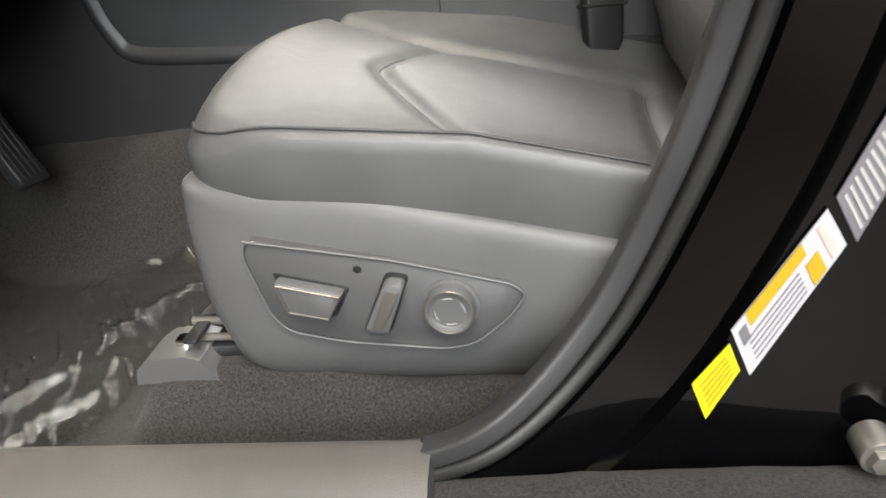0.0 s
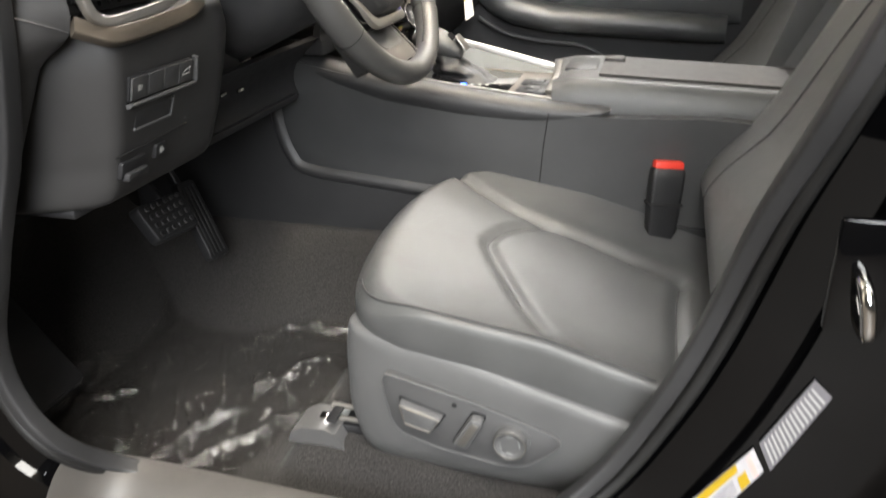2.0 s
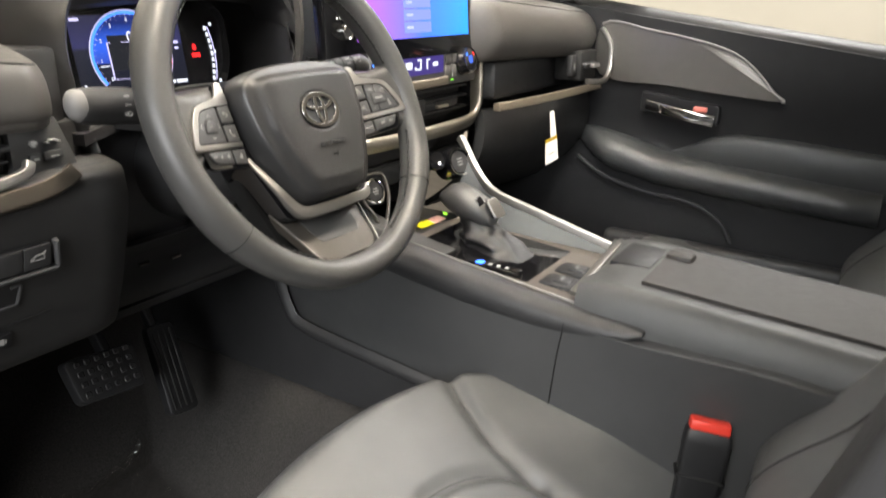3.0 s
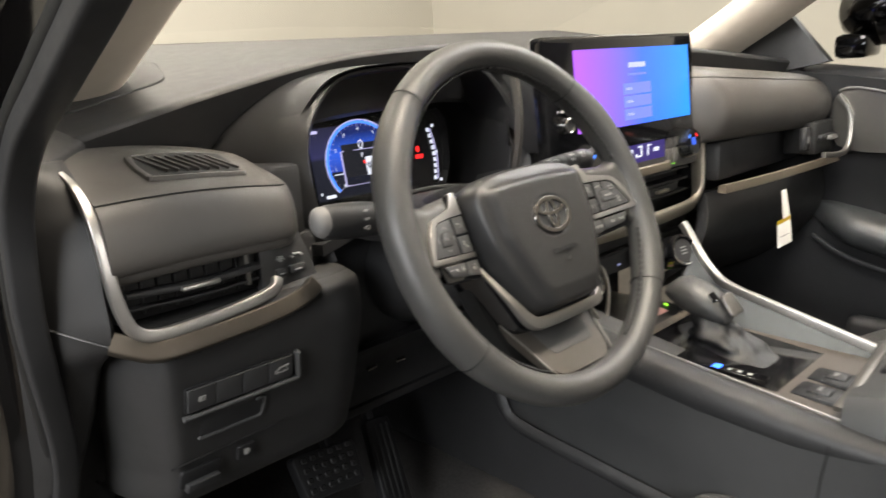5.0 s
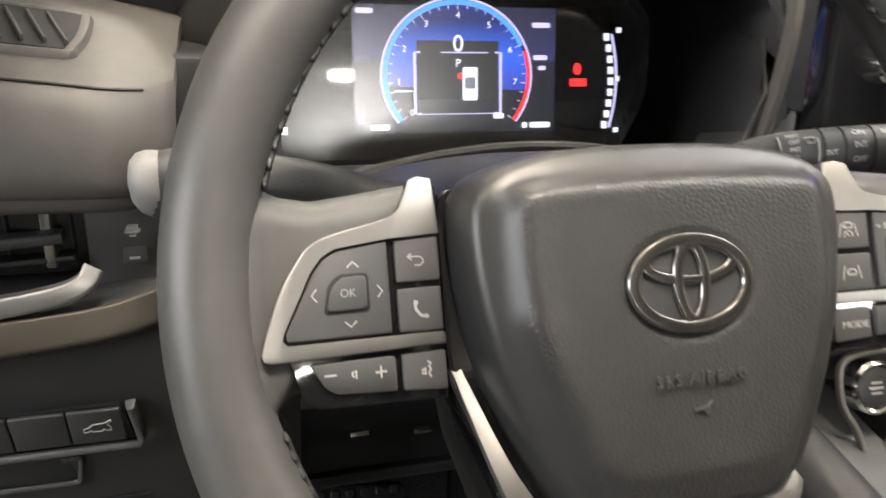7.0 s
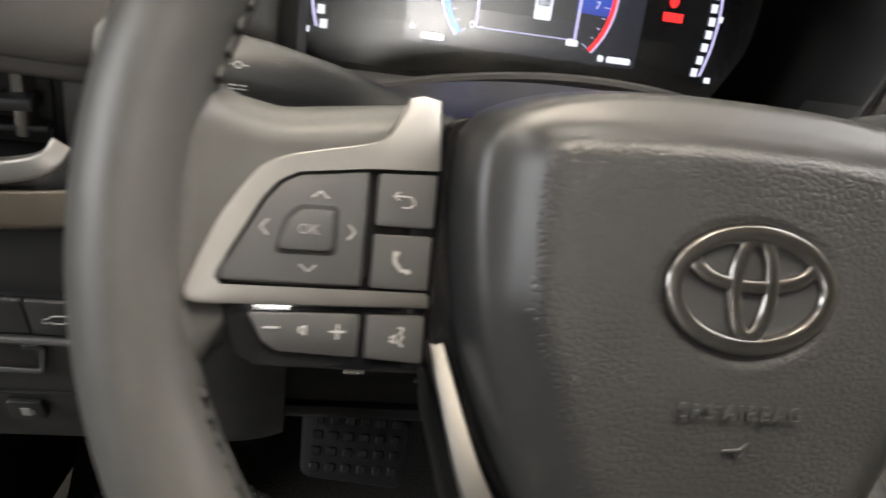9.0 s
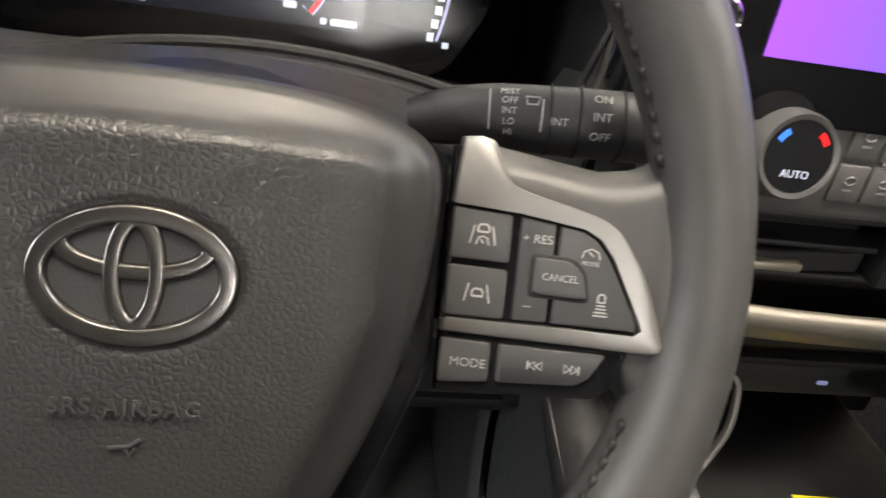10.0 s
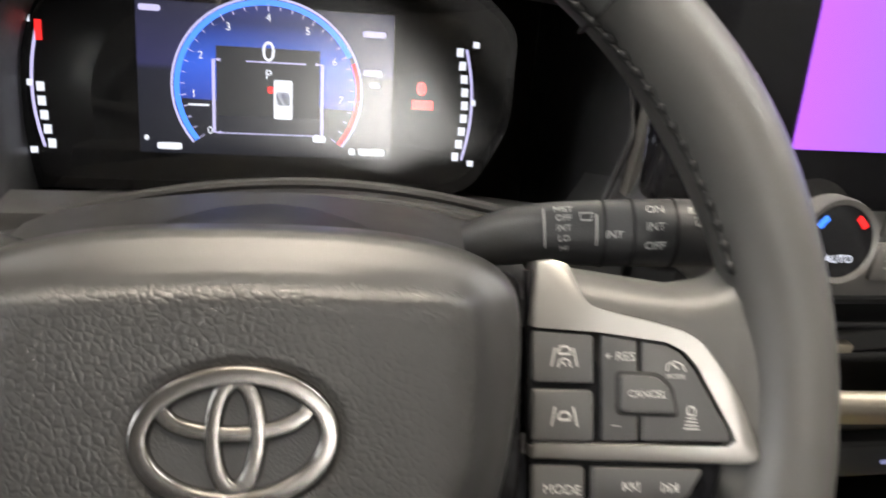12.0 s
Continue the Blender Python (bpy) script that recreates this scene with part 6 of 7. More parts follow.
def build_seat():
    seat = thing("front_seat", "grey leather front seat with stitched cushion and power switches", "seat", group="front seats")
    fine = [1.0, 0.996, 0.988, 0.975, 0.96, 0.94, 0.92] + [0.9 - 0.02 * i for i in range(45)]
    c = Vector((-0.015, -0.24))
    bm = bmesh.new()
    loops = []
    for k, drop in ((0.965, 0.085), (0.992, 0.066), (1.003, 0.045), (1.006, 0.025), (1.004, 0.010)):
        loops.append([bm.verts.new((*(c + (Vector(p) - c) * k), cushion_height(p, 1.0) - drop * (0.55 + 0.45 * min(1, max(0, (-0.06 - p[1]) / 0.12))))) for p in SEAT_PLAN])
    for s in fine:
        loops.append([bm.verts.new((*(q := c + (Vector(p) - c) * s), cushion_height(q, s))) for p in SEAT_PLAN])
    n = len(SEAT_PLAN)
    for a, b in zip(loops, loops[1:]):
        for j in range(n):
            bm.faces.new((a[j], a[(j + 1) % n], b[(j + 1) % n], b[j]))
    bm.faces.new(loops[-1])
    cushion = part("cushion", bm, SEAT, seat, "grey leather cushion with sewn insert", crisp=80)
    for line in (BOLSTER_SEAM, INSERT_FRONT, INSERT_REAR):
        pts = spline([(x, y, 0) for x, y in line], 5)
        part("seam", sweep([Vector((p.x, p.y, cushion_height(p, 0.5) + 0.0002)) for p in pts], circle(0.0010, 6)), surface("seam_thread", (0.03, 0.03, 0.03), 0.6) if not bpy.data.materials.get("seam_thread") else bpy.data.materials["seam_thread"], cushion)
    edge = [p for p in SEAT_PLAN if p[1] > -0.40 and p[0] < -0.20]
    edge.sort(key=lambda p: math.atan2(p[1] + 0.24, -(p[0] + 0.015)))
    part("piping", sweep([Vector((*(q := c + (Vector(p) - c) * 0.965), cushion_height(q, 0.965) + 0.0012)) for p in edge], circle(0.0013, 8)), bpy.data.materials["seam_thread"], cushion)
    # base shell with its side shield
    shield = [(-0.060, 0.304), (-0.110, 0.290), (-0.168, 0.274), (-0.289, 0.236), (-0.377, 0.210), (-0.56, 0.165), (-0.56, 0.030), (-0.284, 0.067), (-0.176, 0.086), (-0.085, 0.100), (-0.066, 0.120), (-0.052, 0.166), (-0.047, 0.250), (-0.051, 0.290)]
    shield = [(a + 0.024 * max(0.0, (a + 0.2) / 0.15), min(b, 0.284 + 0.12 * min(0.0, a + 0.06))) for a, b in shield]
    fat = rounded(shield, 0.02, 5)

    def bulge(a, b, h):
        t = min(1, max(0, (0.30 - b) / 0.2))
        x = -h - 0.001 * math.sin(3.1 * t) * (1 if h > 0.2 else 0)
        if h > 0.2:
            x += 0.030 * max(0.0, (0.135 - b) / 0.06) ** 1.6 + 0.010 * max(0.0, (b - 0.235 + 0.28 * (a + 0.20)) / 0.06)
        if h > 0.2 and a > -0.08:
            x += 0.032 * ((a + 0.08) / 0.09) ** 2
        return (x, a, b)

    rows = []
    for h, inset in ((0.12, 0.06), (0.22, 0.0), (0.258, 0.0), (0.266, 0.010), (0.271, 0.035), (0.2735, 0.09), (0.2745, 0.20), (0.2748, 0.40), (0.275, 0.7)):
        cy, cz = -0.25, 0.17
        rows.append([bulge(cy + (a - cy) * (1 - inset), cz + (b - cz) * (1 - inset), h) for a, b in fat])
    base = part("side_shield", loft(rows), BASE, seat, "grained grey plastic seat shield", crisp=60)
    part("base_frame", rbox((-0.20, -0.46, 0.12), (0.215, -0.075, 0.185), 0.02, 3), BLACK, seat)
    well = rounded([(-0.088, 0.2440), (-0.2000, 0.2180), (-0.2880, 0.1900), (-0.2975, 0.1800), (-0.2850, 0.1630), (-0.2550, 0.1390), (-0.2300, 0.1350), (-0.1500, 0.1470), (-0.1050, 0.1600), (-0.0930, 0.1750), (-0.0830, 0.2300)], 0.010, 4)
    rim = spline([(-0.2815, a, b) for a, b in well], 2, True)
    plate = part("switch_panel", prism(well, 0.270, 0.2800, 0.0012, lambda a, b, h: (-h, a, b)), PANEL, seat, "recessed dark switch panel")
    part("panel_rim", sweep(rim, circle(0.0011, 8), up=(1, 0, 0), closed=True), BASE, plate)

    def switch(name, poly, hi, r, label):
        bm = prism(rounded(poly, r, 4), 0.279, 0.279 + hi, 0.0035, lambda a, b, h: (-h, a, b))
        part("switch_well", prism(rounded([(sum(q[0] for q in poly) / len(poly) + (a - sum(q[0] for q in poly) / len(poly)) * 1.13, sum(q[1] for q in poly) / len(poly) + (b - sum(q[1] for q in poly) / len(poly)) * 1.18) for a, b in poly], r, 4), 0.279, 0.2806, 0.0003, lambda a, b, h: (-h, a, b)), BLACK, plate)
        return part(name, bm, BASE, plate, label)

    sl = switch("slide_switch", [(-0.106, 0.212), (-0.159, 0.1960), (-0.1440, 0.1740), (-0.1120, 0.1830)], 0.013, 0.004, "grey slide switch")
    part("switch_edge", sweep([Vector((-0.2925, a, b)) for a, b in ((-0.108, 0.2095), (-0.156, 0.1948), (-0.1435, 0.1762), (-0.113, 0.1848), (-0.108, 0.2095))], circle(0.0010, 6), up=(1, 0, 0)), SMOKE, sl)
    rc = switch("recline_switch", [(-0.193, 0.2045), (-0.209, 0.2010), (-0.188, 0.1580), (-0.169, 0.1620)], 0.014, 0.006, "upright recline lever")
    part("switch_edge", prism(rounded([(-0.1945, 0.1985), (-0.2040, 0.1965), (-0.1855, 0.1640), (-0.1760, 0.1660)], 0.003), 0.2930, 0.2940, 0.0004, lambda a, b, h: (-h, a, b)), SMOKE, rc)
    kn = part("lumbar_knob", loft([[(-x, -0.2390 + r * math.cos(a), 0.1755 + r * math.sin(a)) for a in [i / 40 * math.tau for i in range(40)]] for r, x in ((0.0225, 0.279), (0.0225, 0.2815), (0.0195, 0.2820), (0.0195, 0.2900), (0.0180, 0.2930), (0.0150, 0.2925), (0.0135, 0.2912), (0.004, 0.2908))]), BASE, plate, "round lumbar knob")
    part("knob_ring", sweep([Vector((-0.2932, -0.2390 + 0.0185 * math.cos(a), 0.1755 + 0.0185 * math.sin(a))) for a in [i / 40 * math.tau for i in range(40)]], circle(0.0008, 6), up=(1, 0, 0), closed=True), SMOKE, kn)
    for a0 in (-35, 145, 70, 250):
        part("knob_mark", sweep([Vector((-0.2915, -0.2390 + 0.0115 * math.cos(radians(a0 + d)), 0.1755 + 0.0115 * math.sin(radians(a0 + d)))) for d in range(0, 45, 8)], circle(0.0006, 5), up=(1, 0, 0)), LEGEND_DIM, kn)
    part("screw_cap", prism([(-0.1715 + 0.0035 * math.cos(a), 0.212 + 0.0035 * math.sin(a)) for a in [i / 12 * math.tau for i in range(12)]], 0.279, 0.2806, 0.0004, lambda a, b, h: (-h, a, b)), BLACK, plate)

    # backrest
    def back(u, v):
        x = -0.262 + 0.502 * u
        z = 0.235 + 0.62 * v
        side = abs(2 * u - 1)
        y = -0.452 - 0.50 * max(0, z - 0.33) - 0.10 * max(0, 0.33 - z)
        y -= 0.045 * (1 - side ** 2.5) * min(1, max(0, (z - 0.30) / 0.12))
        y += 0.020 * math.exp(-((z - 0.36) / 0.06) ** 2)
        edge = max(0, (side - 0.86) / 0.14)
        y -= 0.065 * edge ** 2.4
        y -= 0.10 * max(0, (v - 0.86) / 0.14) ** 2
        return (x + 0.010 * math.sin(3.1 * v) * (1 if u > 0.5 else -1), y, z)

    rest = part("backrest", sheet(back, 48, 48, 0.12, (0, -0.95, -0.3)), SEAT, seat, "grey leather backrest with side bolsters", crisp=60)
    for u0 in (0.20, 0.80):
        part("seam", sweep([Vector(back(u0 + 0.02 * math.sin(i / 8), 0.12 + 0.8 * i / 30)) + Vector((0, 0.001, 0.0003)) for i in range(31)], circle(0.0011, 6)), bpy.data.materials["seam_thread"], rest)
    part("side_cover", prism(rounded([(-0.47, 0.24), (-0.52, 0.45), (-0.60, 0.70), (-0.72, 0.70), (-0.62, 0.24)], 0.03), 0.255, 0.262, 0.002, lambda a, b, h: (-h, a, b)), SEAT, rest)
    # seat rail with its end cover
    part("rail", rbox((-0.245, -0.46, 0.114), (-0.215, 0.030, 0.126), 0.002), BLACK, seat)
    for z, x in ((0.134, -0.240), (0.144, -0.228)):
        part("rail_rod", sweep([Vector((x, 0.012, z)), Vector((x, -0.12, z - 0.006))], circle(0.004, 10)), SMOKE, seat)
    cover = part("rail_cover", loft([[(x0, 0.062, 0.105), (x0, 0.057, 0.120), (x0, 0.040, 0.130), (x0, 0.008, 0.132), (x0, -0.006, 0.127), (x0, -0.018, 0.105)] for x0 in (-0.268, -0.262, -0.222, -0.216)]), COVER, seat, "silver-grey rail end cover")
    part("rail_tab", rbox((-0.262, -0.006, 0.140), (-0.218, 0.008, 0.145), 0.002), BLACK, cover)
    part("rail_bolt", rbox((-0.250, 0.012, 0.128), (-0.236, 0.024, 0.138), 0.003), CHROME, cover)
    return seat


driver_seat = build_seat()
passenger_seat = copy_thing(driver_seat, Matrix.Translation((0.735, -0.02, 0)))
tagged(passenger_seat, "grey leather front passenger seat beyond the console", "seat")

buckle = thing("belt_buckle", "black seat belt buckle with a red release button", "buckle")
B = facing((0.188, -0.388, 0.298), (0.35, -0.90, -0.1), (-0.93, -0.30, 0.15))
body = part("buckle_body", moved(loft([[(x * k, z, y * k2) for x, y in rounded([(-0.026, -0.013), (0.026, -0.013), (0.026, 0.013), (-0.026, 0.013)], 0.006, 3)] for z, k, k2 in ((-0.085, 0.62, 0.8), (-0.055, 0.70, 0.85), (-0.045, 0.88, 1.0), (0.040, 1.0, 1.0), (0.052, 0.98, 0.95), (0.055, 0.90, 0.8))]), B), BLACK, buckle)
part("release_button", moved(rbox((-0.0225, 0.048, -0.011), (0.0225, 0.066, 0.009), 0.003), B), RED, body, "red release button")
part("buckle_groove", moved(rbox((-0.0275, -0.004, -0.0145), (0.0275, 0.000, 0.0145), 0.001, 1), B), DARKLINE, body)
part("buckle_stalk", moved(rbox((-0.014, -0.16, -0.006), (0.014, -0.08, 0.006), 0.003), B), BLACK, buckle)

# ---- floor ----
def carpet_z(x, y):
    z = 0.052
    z = max(z, 0.052 + 0.062 * smooth_step((0.095 - y) / 0.06) * smooth_step((0.315 + x) / 0.06))
    z += 0.030 * smooth_step((-0.325 - x) / 0.05) * (1 - smooth_step((y - 0.20) / 0.2) * 0.4)
    z = max(z, 0.052 + 0.15 * smooth_step((x - 0.04) / 0.165))
    z = max(z, 0.052 + 0.85 * max(0, y - 0.46))
    return z + 0.0022 * noise.noise((x * 30, y * 30, 0)) - 0.03 * smooth_step((-0.10 - y) / 0.10) * smooth_step((x + 0.33) / 0.04) * smooth_step((0.10 - x) / 0.1)


floor = part("floor", sheet(lambda u, v: (x := -0.385 + 0.600 * u, y := -0.95 + 1.66 * v, carpet_z(x, y)), 110, 200, 0.03), CARPET, None, "", crisp=80)
tagged(floor, "charcoal carpet of the driver's footwell", "floor", kind="structure")
far_floor = part("floor_passenger", sheet(lambda u, v: (x := 0.47 + 0.53 * u, y := -0.95 + 1.66 * v, 0.06 + 0.85 * max(0, y - 0.40)), 20, 60, 0.03), CARPET)
tagged(far_floor, "charcoal carpet of the passenger footwell", "floor", kind="structure")


def film_z(x, y):
    r = abs(noise.noise((x * 9 + 3, y * 9, 0.3)))
    p, q = x * 0.86 + y * 0.5, y * 0.86 - x * 0.5
    r2 = abs(noise.noise((p * 13 + 7, q * 46, 1.3)))
    return carpet_z(x, y) + 0.007 + 0.011 * (1 - min(1, r * 5.0)) ** 1.3 + 0.006 * (1 - min(1, r2 * 4.5)) ** 1.3 + 0.004 * noise.noise((x * 5, y * 5, 4))


def film_point(u, v):
    x = -0.355 + 0.400 * u + 0.02 * math.sin(7 * v)
    y = 0.060 + 0.44 * v + 0.03 * math.sin(5 * u + 1) + 0.05 * (1 - u) * (1 - v)
    return (x, y, film_z(x, y))


sheet_film = part("plastic_sheet", sheet(film_point, 150, 140), film, None, "", crisp=180)
tagged(sheet_film, "crumpled clear plastic protective sheet on the carpet", "plastic sheet")

# pedals
pedals = thing("pedals", "black rubber brake and accelerator pedals", "pedals")
BP = facing((-0.075, 0.335, 0.325), (1, 0.05, -0.08), (0, -0.86, 0.50))
brake = part("brake_pedal", moved(prism(rounded([(-0.045, -0.030), (0.047, -0.036), (0.050, 0.026), (-0.050, 0.032)], 0.010), -0.014, 0.006, 0.004), BP), BLACK, pedals, "ribbed rubber brake pedal")
for i in range(6):
    for j in range(4):
        part("pedal_stud", moved(rbox((-0.038 + 0.014 * i, -0.024 + 0.014 * j, 0.005), (-0.029 + 0.014 * i, -0.016 + 0.014 * j, 0.0078), 0.0015, 1), BP), BLACK, brake)
part("brake_arm", sweep([Vector((-0.06, 0.345, 0.33)), Vector((-0.05, 0.42, 0.40)), Vector((-0.045, 0.44, 0.52))], slab(0.022, 0.012, 0.003), up=(1, 0, 0)), BLACK, pedals)
AP = facing((0.050, 0.365, 0.255), (1, 0.0, -0.05), (0, -0.93, 0.36))
accel = part("accelerator_pedal", moved(prism(rounded([(-0.024, -0.060), (0.026, -0.064), (0.023, 0.080), (-0.021, 0.082)], 0.010), -0.012, 0.004, 0.003), AP), BLACK, pedals, "long ribbed accelerator pedal")
for i in range(4):
    part("pedal_rib", moved(rbox((-0.0165 + 0.010 * i, -0.052, 0.003), (-0.0135 + 0.010 * i, 0.070, 0.0065), 0.001, 1), AP), RUBBER, accel)
part("accelerator_arm", sweep([Vector((0.05, 0.39, 0.30)), Vector((0.055, 0.46, 0.42)), Vector((0.05, 0.47, 0.53))], slab(0.016, 0.012, 0.003), up=(1, 0, 0)), BLACK, pedals)
part("foot_rest", moved(rbox((-0.05, -0.11, -0.02), (0.05, 0.11, 0.01), 0.012), facing((-0.270, 0.49, 0.20), (1, 0, 0), (0, -0.80, 0.6))), BLACK, pedals)

# ---- door opening: sill, seal, painted frame, labels ----
OPENING = [(-0.60, 1.20), (-0.40, 1.055), (-0.25, 0.970), (-0.121, 0.908), (0.003, 0.856), (0.090, 0.818), (0.148, 0.765), (0.172, 0.690), (0.183, 0.614), (0.205, 0.522), (0.262, 0.420), (0.305, 0.330), (0.306, 0.250), (0.262, 0.190), (0.148, 0.163), (0.02, 0.156), (-0.14, 0.153), (-0.235, 0.160), (-0.290, 0.186), (-0.345, 0.250), (-0.382, 0.320), (-0.408, 0.385), (-0.440, 0.490), (-0.474, 0.580), (-0.510, 0.680), (-0.545, 0.80), (-0.575, 0.95), (-0.60, 1.20)]
loop = spline([(-0.432, a, b) for a, b in OPENING], 6)
frame_thing = tagged(new("door_1"), "open black driver's door frame with rubber seal and labels", "door frame", kind="structure")


def ring_out(p, d):
    v = Vector((0, p.y + 0.10, p.z - 0.52))
    return p + v.normalized() * d


JAMB = Vector((-0.7523, -0.3414, 0.4681))


def inset(p):
    """The lower door opening lies further in: the rocker a little, the foot of the rear pillar more."""
    high = 1 - smooth_step((p[2] - 0.36) / 0.34)
    k = 1 + high * (0.22 * (1 - smooth_step((p[1] - 0.10) / 0.20)) + 0.15 * smooth_step((-0.26 - p[1]) / 0.12))
    return JAMB + (Vector(p) - JAMB) * k


part("inner_trim", sweep([inset(ring_out(p, -0.004) + Vector((0.004, 0, 0))) for p in loop], rounded([(-0.009, -0.012), (0.008, -0.012), (0.008, 0.010), (-0.007, 0.010)], 0.004, 3), up=(1, 0, 0)), HARD, frame_thing, "grey trim edge")
part("seal", sweep([inset(ring_out(p, 0.008)) for p in loop], rounded([(-0.008, -0.010), (0.007, -0.010), (0.008, 0.005), (0.003, 0.010), (-0.005, 0.008)], 0.003, 3), up=(-1, 0, 0)), RUBBER, frame_thing, "grey rubber door seal")
rings = []
for d, x in ((0.012, -0.420), (0.018, -0.4340), (0.050, -0.4400), (0.054, -0.4485), (0.130, -0.4505), (0.140, -0.455), (0.150, -0.470), (0.26, -0.520), (0.34, -0.560), (0.52, -0.600)):
    rings.append([inset((x, *ring_out(p, d).yz)) for p in loop])
bm = bmesh.new()
vs = [[bm.verts.new(p) for p in r] for r in rings]
for a, b in zip(vs, vs[1:]):
    for j in range(len(a) - 1):
        bm.faces.new((a[j], a[j + 1], b[j + 1], b[j]))
part("painted_frame", bm, PAINT, frame_thing, "gloss black painted pillar and rocker", crisp=40)

sill = thing("sill_plate", "grey plastic scuff plate along the door sill", "sill plate", kind="structure")
plate = part("plate", sheet(lambda u, v: inset((-0.416 - 0.060 * v + 0.02 * (y := -0.245 + 0.495 * u), y, 0.172 - 0.030 * v ** 3 - 0.020 * max(0, 1 - v / 0.08) ** 2)), 30, 16, 0.02), SILL, sill)
part("plate_inner", sheet(lambda u, v: inset((-0.410 - 0.004 * v + 0.02 * (y := -0.245 + 0.495 * u), y, 0.09 + 0.072 * v)), 20, 4, 0.006), SILL, plate)
part("plate_joint", sweep([inset((-0.424, -0.238, 0.1715)), inset((-0.445, -0.240, 0.1690)), inset((-0.466, -0.242, 0.158))], circle(0.0012, 6)), DARKLINE, plate)
part("pillar_foot", sheet(lambda u, v: inset((-0.416 - 0.004 * v, -0.345 - 0.20 * u, 0.16 + (0.05 + 0.45 * u) * v)), 16, 8, 0.01, (1, 0, 0)), HARD, sill)


def label_plate(name, poly, x, mat, parent, label=""):
    return part(name, prism(poly, -x, -x + 0.0006, 0.0, lambda a, b, h: inset((-h, a, b))), mat, parent, label)


def between(quad, u, v):
    a, b, c, d = (Vector(q) for q in quad)
    return tuple(a * (1 - u) * (1 - v) + b * u * (1 - v) + c * u * v + d * (1 - u) * v)


LX = -0.4512
yq = [(-0.3955, 0.2025), (-0.3890, 0.2250), (-0.4065, 0.2485), (-0.4115, 0.2325)]
tyre = thing("yellow_label", "bright yellow sticker on the black door pillar", "sticker")
ylab = part("label_sheet", prism([(a, b) for a, b in yq], 0.4502, 0.4512, 0, lambda a, b, h: inset((-h, a, b))), YELLOW, tyre)
for k in range(5):
    v0 = 0.15 + 0.15 * k
    label_plate("print_bar", [between(yq, v0, 0.14), between(yq, v0 + 0.06, 0.14), between(yq, v0 + 0.06, 0.86), between(yq, v0, 0.86)], LX, ORANGE, ylab)
wq = [(-0.416, 0.229), (-0.407, 0.256), (-0.445, 0.316), (-0.454, 0.298)]
load = thing("loading_label", "white and yellow tyre loading sticker on the pillar", "sticker")
wlab = part("label_sheet", prism(wq, 0.4502, 0.4512, 0, lambda a, b, h: inset((-h, a, b))), WHITE, load)
label_plate("label_band", [between(wq, 0.72, 0.16), between(wq, 1.0, 0.16), between(wq, 1.0, 0.74), between(wq, 0.72, 0.74)], LX, ORANGE, wlab)
label_plate("label_block", [between(wq, 0.05, 0.70), between(wq, 0.55, 0.70), between(wq, 0.55, 0.82), between(wq, 0.05, 0.82)], LX, ORANGE, wlab)
label_plate("label_block", [between(wq, 0.55, 0.05), between(wq, 0.85, 0.05), between(wq, 0.85, 0.13), between(wq, 0.55, 0.13)], LX, INK, wlab)
for k in range(5):
    v0 = 0.12 + 0.11 * k
    label_plate("print_bar", [between(wq, v0, 0.10), between(wq, v0 + 0.018, 0.10), between(wq, v0 + 0.018, 0.64), between(wq, v0, 0.64)], LX, INK, wlab)
label_plate("print_bar", [between(wq, 0.10, 0.88), between(wq, 0.9, 0.88), between(wq, 0.9, 0.94), between(wq, 0.10, 0.94)], LX, PINK, wlab)
bq = [(-0.458, 0.299), (-0.448, 0.321), (-0.474, 0.378), (-0.486, 0.366)]
cert = thing("certification_label", "dark sticker with pale print bars on the pillar", "sticker")
clab = part("label_sheet", prism(bq, 0.4502, 0.4512, 0, lambda a, b, h: inset((-h, a, b))), INK, cert)
for k in range(14):
    v0 = 0.06 + 0.064 * k
    label_plate("print_bar", [between(bq, 0.1, v0), between(bq, 0.88, v0), between(bq, 0.88, v0 + 0.026), between(bq, 0.1, v0 + 0.026)], LX, LEGEND, clab)
striker = thing("door_striker", "chrome door striker bolted to the black pillar", "striker")
part("striker_plate", rbox((-0.458, -0.528, 0.462), (-0.450, -0.490, 0.545), 0.003), PAINT, striker)
part("striker_loop", sweep(spline([(-0.452, -0.512, 0.472), (-0.480, -0.512, 0.474), (-0.485, -0.509, 0.490), (-0.480, -0.506, 0.506), (-0.452, -0.506, 0.508)], 6), circle(0.005, 10), up=(0, 1, 0)), CHROME, striker)
bolt = thing("hinge_bolt", "dark steel bolt head on the black pillar", "bolt")
for y, z, r in ((-0.468, 0.199, 0.0065),):
    part("bolt_washer", prism([(y + 1.45 * r * math.cos(a), z + 1.45 * r * math.sin(a)) for a in [k / 24 * math.tau for k in range(24)]], 0.462, 0.479, 0.001, lambda a, b, h: inset((-h, a, b))), SMOKE, bolt)
    part("bolt_head", prism([(y + r * math.cos(a), z + r * math.sin(a)) for a in [k / 6 * math.tau for k in range(6)]], 0.479, 0.484, 0.002, lambda a, b, h: inset((-h, a, b))), SMOKE, bolt)

